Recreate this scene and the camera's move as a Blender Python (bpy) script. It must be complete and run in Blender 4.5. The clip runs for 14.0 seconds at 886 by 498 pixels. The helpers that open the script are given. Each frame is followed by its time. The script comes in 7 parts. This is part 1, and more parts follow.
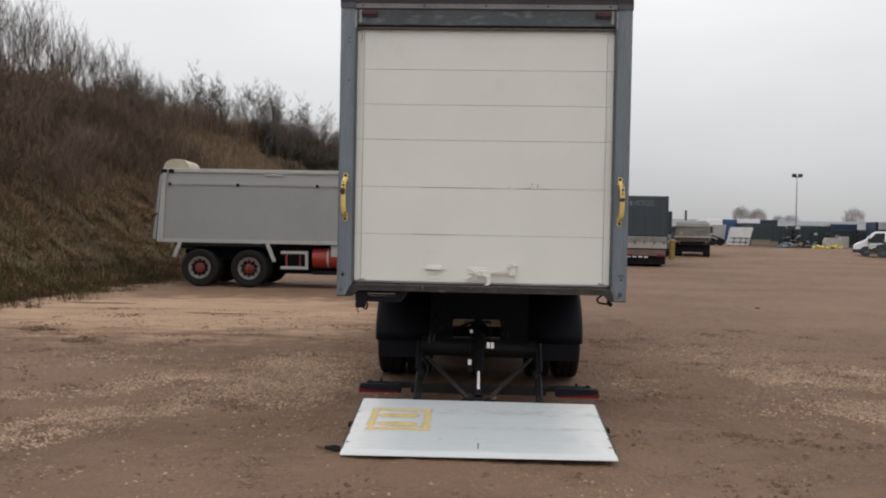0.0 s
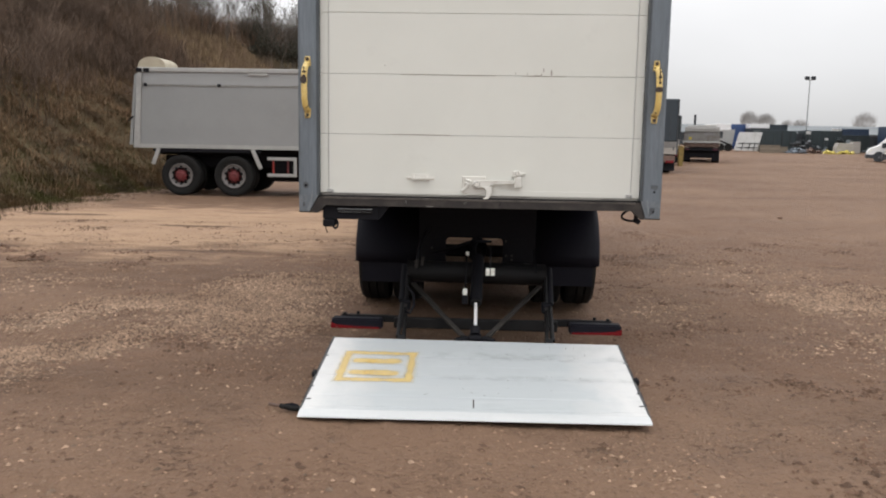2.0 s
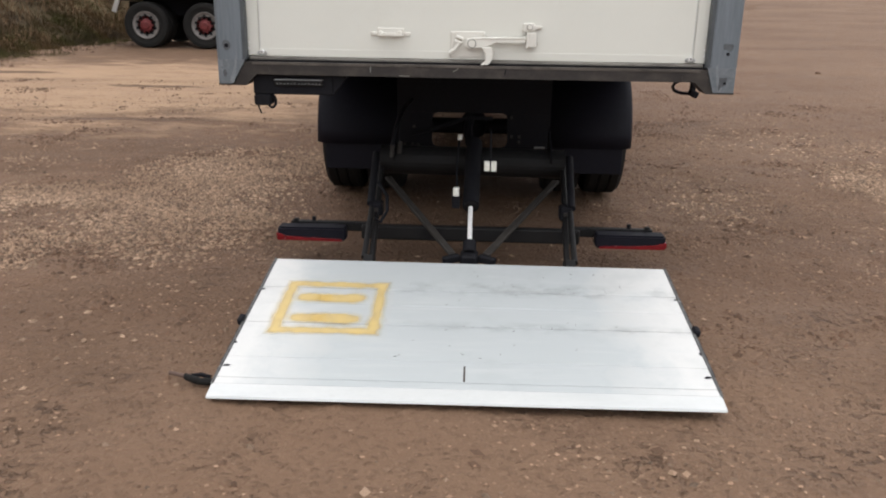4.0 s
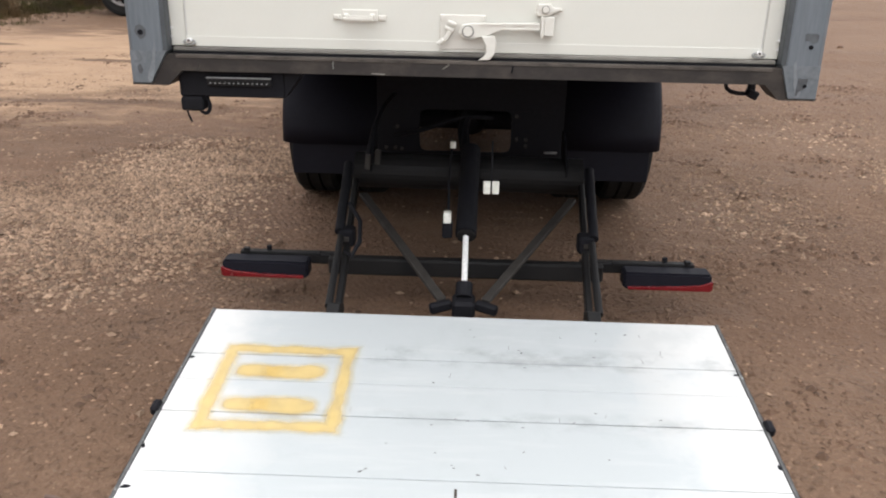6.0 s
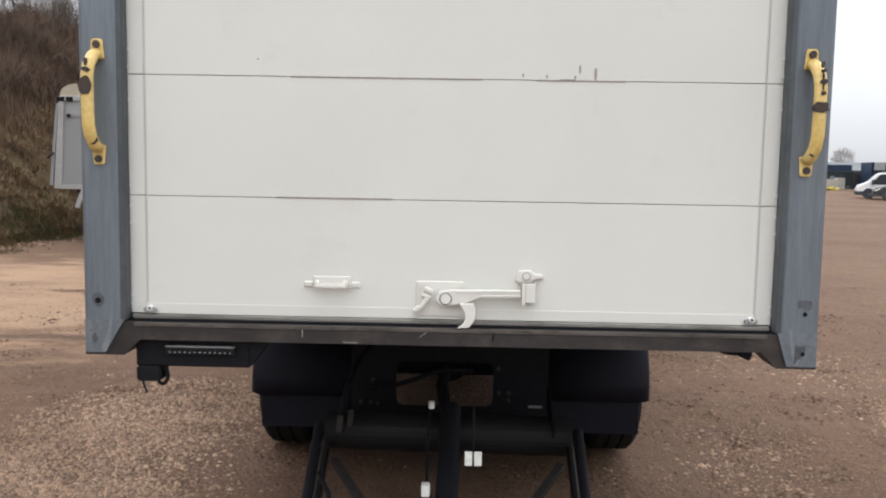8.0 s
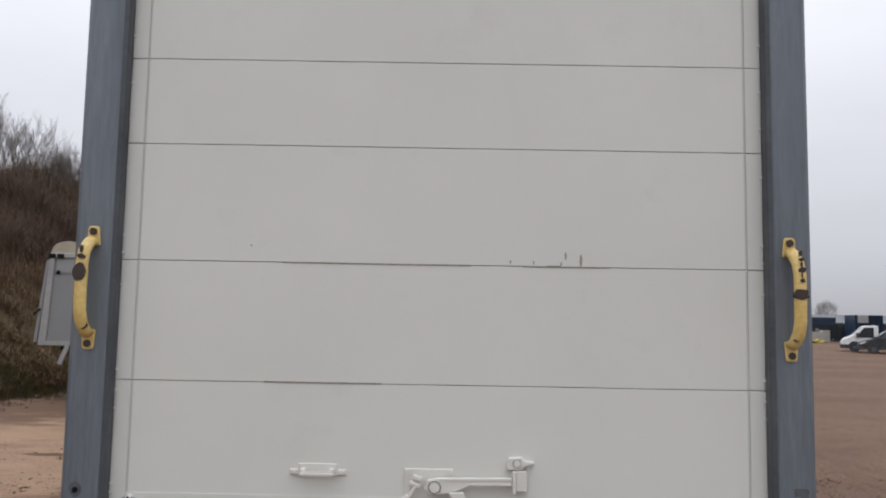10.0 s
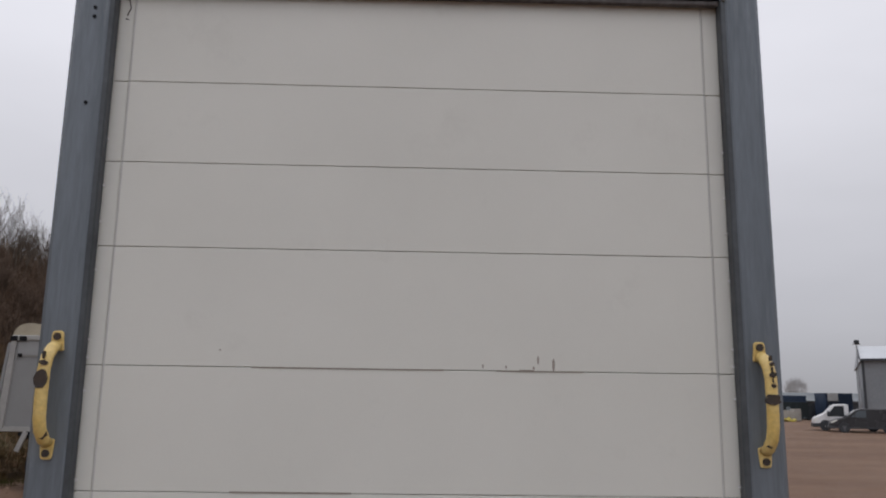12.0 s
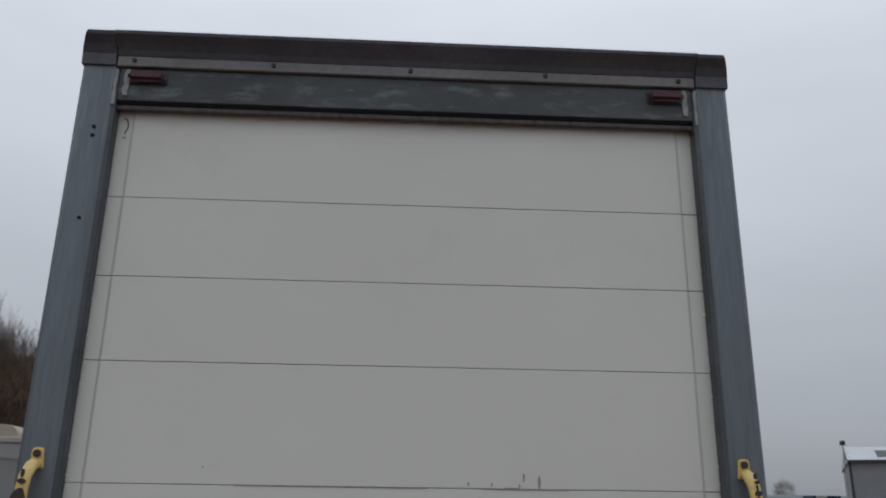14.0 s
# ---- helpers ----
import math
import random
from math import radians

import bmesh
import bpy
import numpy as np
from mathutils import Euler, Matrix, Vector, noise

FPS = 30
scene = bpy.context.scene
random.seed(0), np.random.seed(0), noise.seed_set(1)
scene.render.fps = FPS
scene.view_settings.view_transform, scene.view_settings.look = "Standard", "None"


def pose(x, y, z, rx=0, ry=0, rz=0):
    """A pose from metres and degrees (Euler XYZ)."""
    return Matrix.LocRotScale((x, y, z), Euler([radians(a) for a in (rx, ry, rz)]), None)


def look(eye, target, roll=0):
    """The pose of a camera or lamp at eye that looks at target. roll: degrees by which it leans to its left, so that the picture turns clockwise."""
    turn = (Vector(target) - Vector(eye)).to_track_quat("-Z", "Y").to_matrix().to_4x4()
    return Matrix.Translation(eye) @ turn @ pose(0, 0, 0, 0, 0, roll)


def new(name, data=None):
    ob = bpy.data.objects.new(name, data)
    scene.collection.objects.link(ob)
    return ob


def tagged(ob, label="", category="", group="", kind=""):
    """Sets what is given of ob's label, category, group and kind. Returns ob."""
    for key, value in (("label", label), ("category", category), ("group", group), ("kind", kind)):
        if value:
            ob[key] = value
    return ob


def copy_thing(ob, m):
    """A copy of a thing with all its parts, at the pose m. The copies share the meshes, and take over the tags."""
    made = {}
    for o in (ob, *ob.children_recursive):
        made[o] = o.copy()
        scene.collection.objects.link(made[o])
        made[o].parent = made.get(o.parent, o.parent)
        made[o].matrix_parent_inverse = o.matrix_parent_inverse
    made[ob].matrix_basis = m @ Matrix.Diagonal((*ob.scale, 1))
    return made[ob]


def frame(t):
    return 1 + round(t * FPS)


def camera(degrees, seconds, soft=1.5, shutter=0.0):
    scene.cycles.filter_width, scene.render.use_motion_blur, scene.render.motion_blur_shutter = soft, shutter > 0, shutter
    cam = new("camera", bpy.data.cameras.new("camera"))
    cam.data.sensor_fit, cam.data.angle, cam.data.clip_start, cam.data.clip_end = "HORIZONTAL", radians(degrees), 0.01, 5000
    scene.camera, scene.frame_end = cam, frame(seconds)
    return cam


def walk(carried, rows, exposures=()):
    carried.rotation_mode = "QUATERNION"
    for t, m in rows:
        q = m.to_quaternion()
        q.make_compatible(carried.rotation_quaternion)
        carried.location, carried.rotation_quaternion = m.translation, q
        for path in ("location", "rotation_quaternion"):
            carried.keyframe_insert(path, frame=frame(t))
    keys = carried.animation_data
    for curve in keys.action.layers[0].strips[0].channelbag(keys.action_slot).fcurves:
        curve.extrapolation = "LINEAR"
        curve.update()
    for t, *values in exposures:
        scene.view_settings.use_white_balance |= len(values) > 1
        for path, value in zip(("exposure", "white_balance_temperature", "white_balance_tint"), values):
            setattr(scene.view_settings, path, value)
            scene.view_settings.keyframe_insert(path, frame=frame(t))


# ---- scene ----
cam = camera(57.3, 14.0, 2.0)
PATH = [
    (0, (-0.036, -7.001, 1.616), (-0.12, -5.003, 1.575), 1.1),
    (0.5, (-0.01, -6.713, 1.617), (-0.081, -4.719, 1.486), 1.0),
    (1, (-0.038, -6.337, 1.625), (-0.118, -4.35, 1.414), 1.0),
    (1.5, (-0.017, -5.985, 1.593), (-0.104, -4.0, 1.366), 1.0),
    (2, (0.0, -5.608, 1.574), (-0.084, -3.628, 1.304), 1.0),
    (2.5, (-0.032, -5.189, 1.574), (-0.119, -3.223, 1.214), 1.0),
    (3, (-0.014, -4.814, 1.533), (-0.102, -2.866, 1.09), 1.2),
    (3.2, (0.005, -4.622, 1.54), (-0.08, -2.683, 1.054), 1.0),
    (5.3, (0.032, -3.317, 1.534), (-0.034, -1.447, 0.827), 1.0),
    (5.5, (0.017, -3.218, 1.538), (-0.05, -1.347, 0.833), 1.1),
    (6, (0.019, -2.993, 1.545), (-0.047, -1.12, 0.847), 1.1),
    (6.5, (0.068, -2.796, 1.59), (0.004, -0.888, 0.993), 1.1),
    (7, (0.072, -2.717, 1.616), (0.017, -0.763, 1.197), 1.0),
    (7.5, (0.029, -2.705, 1.655), (-0.014, -0.726, 1.367), 1.0),
    (8, (0.023, -2.734, 1.687), (-0.011, -0.743, 1.502), 1.0),
    (8.5, (0.017, -2.741, 1.715), (-0.01, -0.743, 1.631), 0.9),
    (9, (0.003, -2.745, 1.749), (-0.016, -0.745, 1.773), 0.9),
    (9.2, (0.006, -2.748, 1.755), (-0.012, -0.749, 1.824), 0.9),
    (11.3, (0.018, -2.749, 1.881), (0.049, -0.769, 2.162), 1.0),
    (11.5, (0.015, -2.756, 1.886), (0.055, -0.779, 2.187), 0.9),
    (12, (0.012, -2.755, 1.889), (0.069, -0.792, 2.266), 0.8),
    (12.5, (-0.002, -2.789, 1.935), (0.078, -0.837, 2.364), 0.8),
    (13, (0.01, -2.794, 1.933), (0.095, -0.862, 2.445), 0.8),
    (13.5, (0.005, -2.811, 1.936), (0.098, -0.897, 2.509), 0.8),
    (14, (-0.003, -2.816, 1.942), (0.091, -0.913, 2.55), 0.8),
]
walk(cam, [(t, look(eye, target, roll)) for t, eye, target, roll in PATH],
     [(0.0, -0.29, 6700, 10), (0.5, -0.04, 6750, 10), (1.5, 0.05, 6750, 10), (3.0, 0.15, 6700, 10), (5.3, 0.13, 6750, 10), (6.0, 0.46, 6700, 10), (6.5, 0.7, 6700, 10), (7.0, 0.82, 6620, 10), (7.5, 0.57, 6520, 10), (8.5, 0.08, 6400, 10), (9.0, -0.10, 6320, 11), (11.5, -0.64, 6450, 14), (12.5, -0.84, 6410, 14), (13.5, -1.09, 6230, 9), (14.0, -1.05, 6140, 9)])

# ---- world and sun: flat overcast winter daylight, three times brighter overhead than at the horizon ----
SUN_ELEV, SUN_AZ = radians(72), radians(200)
world = bpy.data.worlds.new("overcast_sky")
scene.world = world
world.use_nodes = True
wn, wl = world.node_tree.nodes, world.node_tree.links
wn.clear()
w_out = wn.new("ShaderNodeOutputWorld")
w_bg = wn.new("ShaderNodeBackground")
w_sky = wn.new("ShaderNodeTexSky")
w_sky.sky_type, w_sky.sun_disc = "NISHITA", False
w_sky.sun_elevation, w_sky.sun_rotation = SUN_ELEV, SUN_AZ
w_tc = wn.new("ShaderNodeTexCoord")
w_sep = wn.new("ShaderNodeSeparateXYZ")
w_ramp = wn.new("ShaderNodeMapRange")
w_ramp.inputs["From Min"].default_value, w_ramp.inputs["From Max"].default_value = 0.0, 1.0
w_ramp.inputs["To Min"].default_value, w_ramp.inputs["To Max"].default_value = 5.3, 21.5
w_noise = wn.new("ShaderNodeTexNoise")
w_noise.inputs["Scale"].default_value, w_noise.inputs["Detail"].default_value = 2.2, 4.0
w_map = wn.new("ShaderNodeMapping")
w_map.inputs["Scale"].default_value = (1, 1, 3.0)
w_cl = wn.new("ShaderNodeMapRange")
w_cl.inputs["From Min"].default_value, w_cl.inputs["From Max"].default_value = 0.3, 0.7
w_cl.inputs["To Min"].default_value, w_cl.inputs["To Max"].default_value = 0.94, 1.06
w_mul = wn.new("ShaderNodeMath")
w_mul.operation = "MULTIPLY"
w_tint = wn.new("ShaderNodeVectorMath")
w_tint.operation = "SCALE"
w_tint.inputs[0].default_value = (0.965, 0.985, 1.03)
w_mix = wn.new("ShaderNodeMix")
w_mix.data_type = "RGBA"
w_mix.inputs["Factor"].default_value = 0.95
wl.new(w_tc.outputs["Generated"], w_sep.inputs[0])
w_pow = wn.new("ShaderNodeMath")
w_pow.operation, w_pow.use_clamp = "POWER", True
w_pow.inputs[1].default_value = 0.72
w_pos = wn.new("ShaderNodeMath")
w_pos.operation = "MAXIMUM"
w_pos.inputs[1].default_value = 0.0
wl.new(w_sep.outputs["Z"], w_pos.inputs[0])
wl.new(w_pos.outputs[0], w_pow.inputs[0])
wl.new(w_pow.outputs[0], w_ramp.inputs["Value"])
wl.new(w_tc.outputs["Generated"], w_map.inputs["Vector"])
wl.new(w_map.outputs["Vector"], w_noise.inputs["Vector"])
wl.new(w_noise.outputs["Fac"], w_cl.inputs["Value"])
wl.new(w_ramp.outputs["Result"], w_mul.inputs[0])
wl.new(w_cl.outputs["Result"], w_mul.inputs[1])
wl.new(w_mul.outputs[0], w_tint.inputs["Scale"])
wl.new(w_sky.outputs["Color"], w_mix.inputs["A"])
wl.new(w_tint.outputs["Vector"], w_mix.inputs["B"])
wl.new(w_mix.outputs["Result"], w_bg.inputs["Color"])
w_bg.inputs["Strength"].default_value = 0.1
wl.new(w_bg.outputs[0], w_out.inputs["Surface"])

sun = new("sun", bpy.data.lights.new("sun", "SUN"))
sun.data.energy, sun.data.angle, sun.data.color = 0.5, radians(45), (1.0, 0.97, 0.93)
sun.matrix_world = look((0, 0, 30), (-10 * math.sin(SUN_AZ), -10 * math.cos(SUN_AZ), 30 - 10 * math.tan(SUN_ELEV)))


# ---- materials ----
def material(name, a, b=None, rough=0.5, metal=0.0, scale=4.0, fine=60.0, bump=0.1, stretch=(1, 1, 1),
             mix=(0.35, 0.7), dirt=None, dirt_at=(0.55, 0.75), dirt_scale=2.0, island=0.0, per_object=0.0, rough_var=0.1, spec=0.5, grain_amt=0.14):
    """Two tones mixed by a broad noise, a fine grain, optional dirt patches, and relief."""
    m = bpy.data.materials.new(name)
    m.use_nodes = True
    n, l = m.node_tree.nodes, m.node_tree.links
    p = n["Principled BSDF"]
    p.inputs["Metallic"].default_value = metal
    p.inputs["Specular IOR Level"].default_value = spec
    tc = n.new("ShaderNodeTexCoord")
    mp = n.new("ShaderNodeMapping")
    mp.inputs["Scale"].default_value = stretch
    l.new(tc.outputs["Object"], mp.inputs["Vector"])

    def noise_at(s, detail=5.0, rough_n=0.6):
        t = n.new("ShaderNodeTexNoise")
        t.inputs["Scale"].default_value, t.inputs["Detail"].default_value, t.inputs["Roughness"].default_value = s, detail, rough_n
        l.new(mp.outputs["Vector"], t.inputs["Vector"])
        return t.outputs["Fac"]

    def ranged(v, lo, hi, to0, to1):
        r = n.new("ShaderNodeMapRange")
        for k, x in zip(("From Min", "From Max", "To Min", "To Max"), (lo, hi, to0, to1)):
            r.inputs[k].default_value = x
        l.new(v, r.inputs["Value"])
        return r.outputs["Result"]

    def mixed(f, c1, c2, kind="MIX"):
        x = n.new("ShaderNodeMix")
        x.data_type, x.blend_type = "RGBA", kind
        if hasattr(f, "is_linked"):
            l.new(f, x.inputs["Factor"])
        else:
            x.inputs["Factor"].default_value = f
        for key, c in (("A", c1), ("B", c2)):
            if hasattr(c, "is_linked"):
                l.new(c, x.inputs[key])
            else:
                x.inputs[key].default_value = (*c, 1)
        return x.outputs["Result"]

    b = b or tuple(x * 0.8 for x in a)
    broad, grain = noise_at(scale), noise_at(fine, 3.0)
    col = mixed(ranged(broad, *mix, 0, 1), a, b)
    g = ranged(grain, 0.25, 0.75, 1 - grain_amt, 1 + grain_amt)
    gm = n.new("ShaderNodeVectorMath")
    gm.operation = "SCALE"
    l.new(col, gm.inputs[0])
    l.new(g, gm.inputs["Scale"])
    col = gm.outputs["Vector"]
    if island or per_object:
        src = n.new("ShaderNodeNewGeometry").outputs["Random Per Island"] if island else n.new("ShaderNodeObjectInfo").outputs["Random"]
        k = island or per_object
        sm = n.new("ShaderNodeVectorMath")
        sm.operation = "SCALE"
        l.new(col, sm.inputs[0])
        l.new(ranged(src, 0, 1, 1 - k, 1 + k), sm.inputs["Scale"])
        col = sm.outputs["Vector"]
    if dirt:
        col = mixed(ranged(noise_at(dirt_scale, 8.0, 0.7), *dirt_at, 0, 1), col, dirt)
    l.new(col, p.inputs["Base Color"])
    l.new(ranged(broad, 0.3, 0.7, max(0.02, rough - rough_var), min(1, rough + rough_var)), p.inputs["Roughness"])
    if bump:
        bp = n.new("ShaderNodeBump")
        bp.inputs["Strength"].default_value, bp.inputs["Distance"].default_value = bump, 0.01
        l.new(grain, bp.inputs["Height"])
        l.new(bp.outputs["Normal"], p.inputs["Normal"])
    return m


# gravel lying on the yard: centre, half length and half width, turn in degrees, how thick it lies
GRAVEL = ((-2.9, 1.75, 2.0, 0.34, 42, 0.7), (-3.05, 0.05, 1.4, 0.26, 52, 0.66), (-1.95, 2.6, 0.8, 0.9, 0, 0.58), (-2.0, 1.6, 0.75, 1.1, 10, 0.52), (-4.6, 0.4, 0.8, 0.20, 30, 0.7), (-3.4, -1.0, 0.8, 0.22, 40, 0.5),
          (4.3, 2.7, 1.1, 0.70, 15, 0.8), (3.9, 0.8, 0.6, 0.6, -20, 0.45), (1.85, 2.3, 0.7, 1.4, 0, 0.18))


def earth_material():
    m = bpy.data.materials.new("packed_earth")
    m.use_nodes = True
    n, l = m.node_tree.nodes, m.node_tree.links
    p = n["Principled BSDF"]
    tc = n.new("ShaderNodeTexCoord")

    def tex(s, detail, r=0.6, sx=1.0, sy=1.0):
        mp = n.new("ShaderNodeMapping")
        mp.inputs["Scale"].default_value = (sx, sy, 1)
        l.new(tc.outputs["Object"], mp.inputs["Vector"])
        t = n.new("ShaderNodeTexNoise")
        t.inputs["Scale"].default_value, t.inputs["Detail"].default_value, t.inputs["Roughness"].default_value = s, detail, r
        l.new(mp.outputs["Vector"], t.inputs["Vector"])
        return t.outputs["Fac"]

    def ranged(v, lo, hi, a=0.0, b=1.0):
        r = n.new("ShaderNodeMapRange")
        for k, x in zip(("From Min", "From Max", "To Min", "To Max"), (lo, hi, a, b)):
            r.inputs[k].default_value = x
        l.new(v, r.inputs["Value"])
        return r.outputs["Result"]

    def mixed(f, c1, c2):
        x = n.new("ShaderNodeMix")
        x.data_type = "RGBA"
        l.new(f, x.inputs["Factor"])
        for key, c in (("A", c1), ("B", c2)):
            if hasattr(c, "is_linked"):
                l.new(c, x.inputs[key])
            else:
                x.inputs[key].default_value = (*c, 1)
        return x.outputs["Result"]

    def times(a, b):
        x = n.new("ShaderNodeMath")
        x.operation = "MULTIPLY"
        l.new(a, x.inputs[0])
        l.new(b, x.inputs[1])
        return x.outputs[0]

    def cells(scale):
        v = n.new("ShaderNodeTexVoronoi")
        v.inputs["Scale"].default_value = scale
        l.new(tc.outputs["Object"], v.inputs["Vector"])
        sp = n.new("ShaderNodeSeparateColor")
        l.new(v.outputs["Color"], sp.inputs["Color"])
        return v.outputs["Distance"], sp.outputs["Red"]

    def patch(x, y, rx, ry, ragged=0.55, turn=0.0):
        """1 in the middle of an oval patch of the yard, 0 outside it, with a ragged edge."""
        at = n.new("ShaderNodeMapping")
        at.vector_type = "TEXTURE"
        at.inputs["Location"].default_value = (x, y, 0)
        at.inputs["Rotation"].default_value = (0, 0, radians(turn))
        at.inputs["Scale"].default_value = (rx, ry, 1e6)
        l.new(tc.outputs["Object"], at.inputs["Vector"])
        d = n.new("ShaderNodeVectorMath")
        d.operation = "LENGTH"
        l.new(at.outputs["Vector"], d.inputs[0])
        a = n.new("ShaderNodeMath")
        a.operation = "ADD"
        l.new(d.outputs["Value"], a.inputs[0])
        l.new(ranged(rag, 0.25, 0.75, -ragged, ragged), a.inputs[1])
        return ranged(a.outputs[0], 1.1, 0.6)

    def most(a, b):
        x = n.new("ShaderNodeMath")
        x.operation = "MAXIMUM"
        l.new(a, x.inputs[0])
        l.new(b, x.inputs[1])
        return x.outputs[0]

    big, mid, small = tex(0.16, 3, 0.55, 1.0, 1.6), tex(0.9, 6, 0.65, 1.0, 1.8), tex(7.0, 6, 0.7)
    streak = tex(0.55, 5, 0.6, 0.35, 1.5)
    rag = tex(1.4, 6, 0.7, 0.7, 1.6)
    grit, lump = tex(55.0, 4, 0.7), tex(24.0, 3, 0.6)
    d1, c1 = cells(28.0)
    d2, c2 = cells(70.0)
    # smooth mud, sandier and greyer in broad areas
    col = mixed(ranged(big, 0.38, 0.62), (0.146, 0.085, 0.054), (0.196, 0.121, 0.079))
    col = mixed(ranged(mid, 0.46, 0.64, 0, 0.38), col, (0.132, 0.077, 0.049))
    col = mixed(ranged(rag, 0.52, 0.66, 0, 0.5), col, (0.188, 0.115, 0.075))
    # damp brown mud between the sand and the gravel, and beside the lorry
    # the oval under the lorry is its shade, painted in the same brown
    damp_and_shade = most(most(patch(-4.3, 3.4, 2.9, 0.95), patch(2.3, 5.4, 0.9, 0.7)), most(most(patch(0.0, 3.0, 1.0, 3.8, 0.3), most(patch(-1.5, -0.4, 0.7, 1.2), patch(-2.9, -0.95, 1.8, 0.50, 0.55, 38))), patch(3.3, -1.1, 1.7, 1.0)))
    col = mixed(times(damp_and_shade, ranged(rag, 0.35, 0.6, 0.75, 0.35)), col, (0.116, 0.069, 0.043))
    # pale sandy area by the tipper, crossed by dark ruts
    sand = patch(-5.6, 8.4, 6.0, 3.9)
    col = mixed(times(sand, ranged(streak, 0.34, 0.52, 0.55, 1.0)), col, (0.40, 0.265, 0.170))
    col = mixed(times(sand, ranged(mid, 0.52, 0.66, 0.0, 0.55)), col, (0.265, 0.163, 0.102))
    col = mixed(times(ranged(streak, 0.58, 0.72, 0, 0.12), ranged(mid, 0.5, 0.3)), col, (0.29, 0.192, 0.13))
    ruts = most(most(patch(-6.9, 5.35, 0.75, 0.16), patch(-3.9, 5.2, 1.3, 0.16)), most(patch(2.15, 5.65, 0.6, 0.17), patch(8.4, 18.5, 1.1, 0.25)))
    ruts = most(ruts, most(patch(-8.0, 9.8, 0.9, 0.2), most(patch(-4.9, 8.3, 0.7, 0.14), patch(4.7, 5.0, 0.3, 0.1))))
    col = mixed(times(ruts, ranged(small, 0.2, 0.5, 0.5, 0.95)), col, (0.112, 0.066, 0.043))
    # gravel bands
    gravel = None
    for x, y, rx, ry, turn, thick in GRAVEL:
        spot = patch(x, y, rx * 1.15, ry * 1.15, 0.7, turn)
        spot = ranged(spot, 0.0, 1.0, 0.0, 0.15 + 0.65 * thick)
        gravel = spot if gravel is None else most(gravel, spot)
    gravel = most(gravel, times(ranged(tex(0.35, 4, 0.6, 1.0, 1.3), 0.46, 0.66, 0.05, 0.32), ranged(rag, 0.4, 0.6, 0.5, 1.0)))
    gravel = times(gravel, ranged(tex(1.0, 5, 0.6, 0.5, 1.7), 0.40, 0.56, 0.35, 1.0))
    # near-black gap colour stands for the shadows between pebbles
    pebble = mixed(c1, (0.130, 0.074, 0.046), (0.53, 0.360, 0.250))
    pebble = mixed(ranged(d1, 0.33, 0.54), pebble, (0.070, 0.038, 0.023))
    chips = mixed(c2, (0.115, 0.065, 0.041), (0.46, 0.310, 0.212))
    chips = mixed(ranged(d2, 0.33, 0.54), chips, (0.070, 0.038, 0.023))
    col = mixed(gravel, col, mixed(ranged(grit, 0.46, 0.54), pebble, chips))
    # clusters of pits, the shade in their hollows painted dark, and fine grit
    pits = times(ranged(lump, 0.56, 0.64), ranged(tex(1.7, 4, 0.6), 0.52, 0.64, 0.0, 0.6))
    col = mixed(ranged(pits, 0.0, 1.0, 0.0, 0.75), col, (0.078, 0.045, 0.029))
    col = mixed(ranged(grit, 0.58, 0.72, 0, 0.38), col, (0.34, 0.24, 0.168))
    col = mixed(ranged(grit, 0.40, 0.27, 0, 0.36), col, (0.08, 0.047, 0.031))
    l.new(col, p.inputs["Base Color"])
    p.inputs["Specular IOR Level"].default_value = 0.25
    l.new(ranged(mid, 0.3, 0.7, 0.95, 0.7), p.inputs["Roughness"])
    add = n.new("ShaderNodeMath")
    add.operation = "ADD"
    l.new(times(times(grit, ranged(d1, 0.5, 0.1, 0.4, 1.2)), ranged(gravel, 0.1, 0.5, 0.6, 1.1)), add.inputs[0])
    lumps = n.new("ShaderNodeMath")
    lumps.operation = "SUBTRACT"
    l.new(small, lumps.inputs[0])
    l.new(pits, lumps.inputs[1])
    l.new(lumps.outputs[0], add.inputs[1])
    bp = n.new("ShaderNodeBump")
    bp.inputs["Strength"].default_value, bp.inputs["Distance"].default_value = 1.0, 0.045
    l.new(add.outputs[0], bp.inputs["Height"])
    l.new(bp.outputs["Normal"], p.inputs["Normal"])
    return m


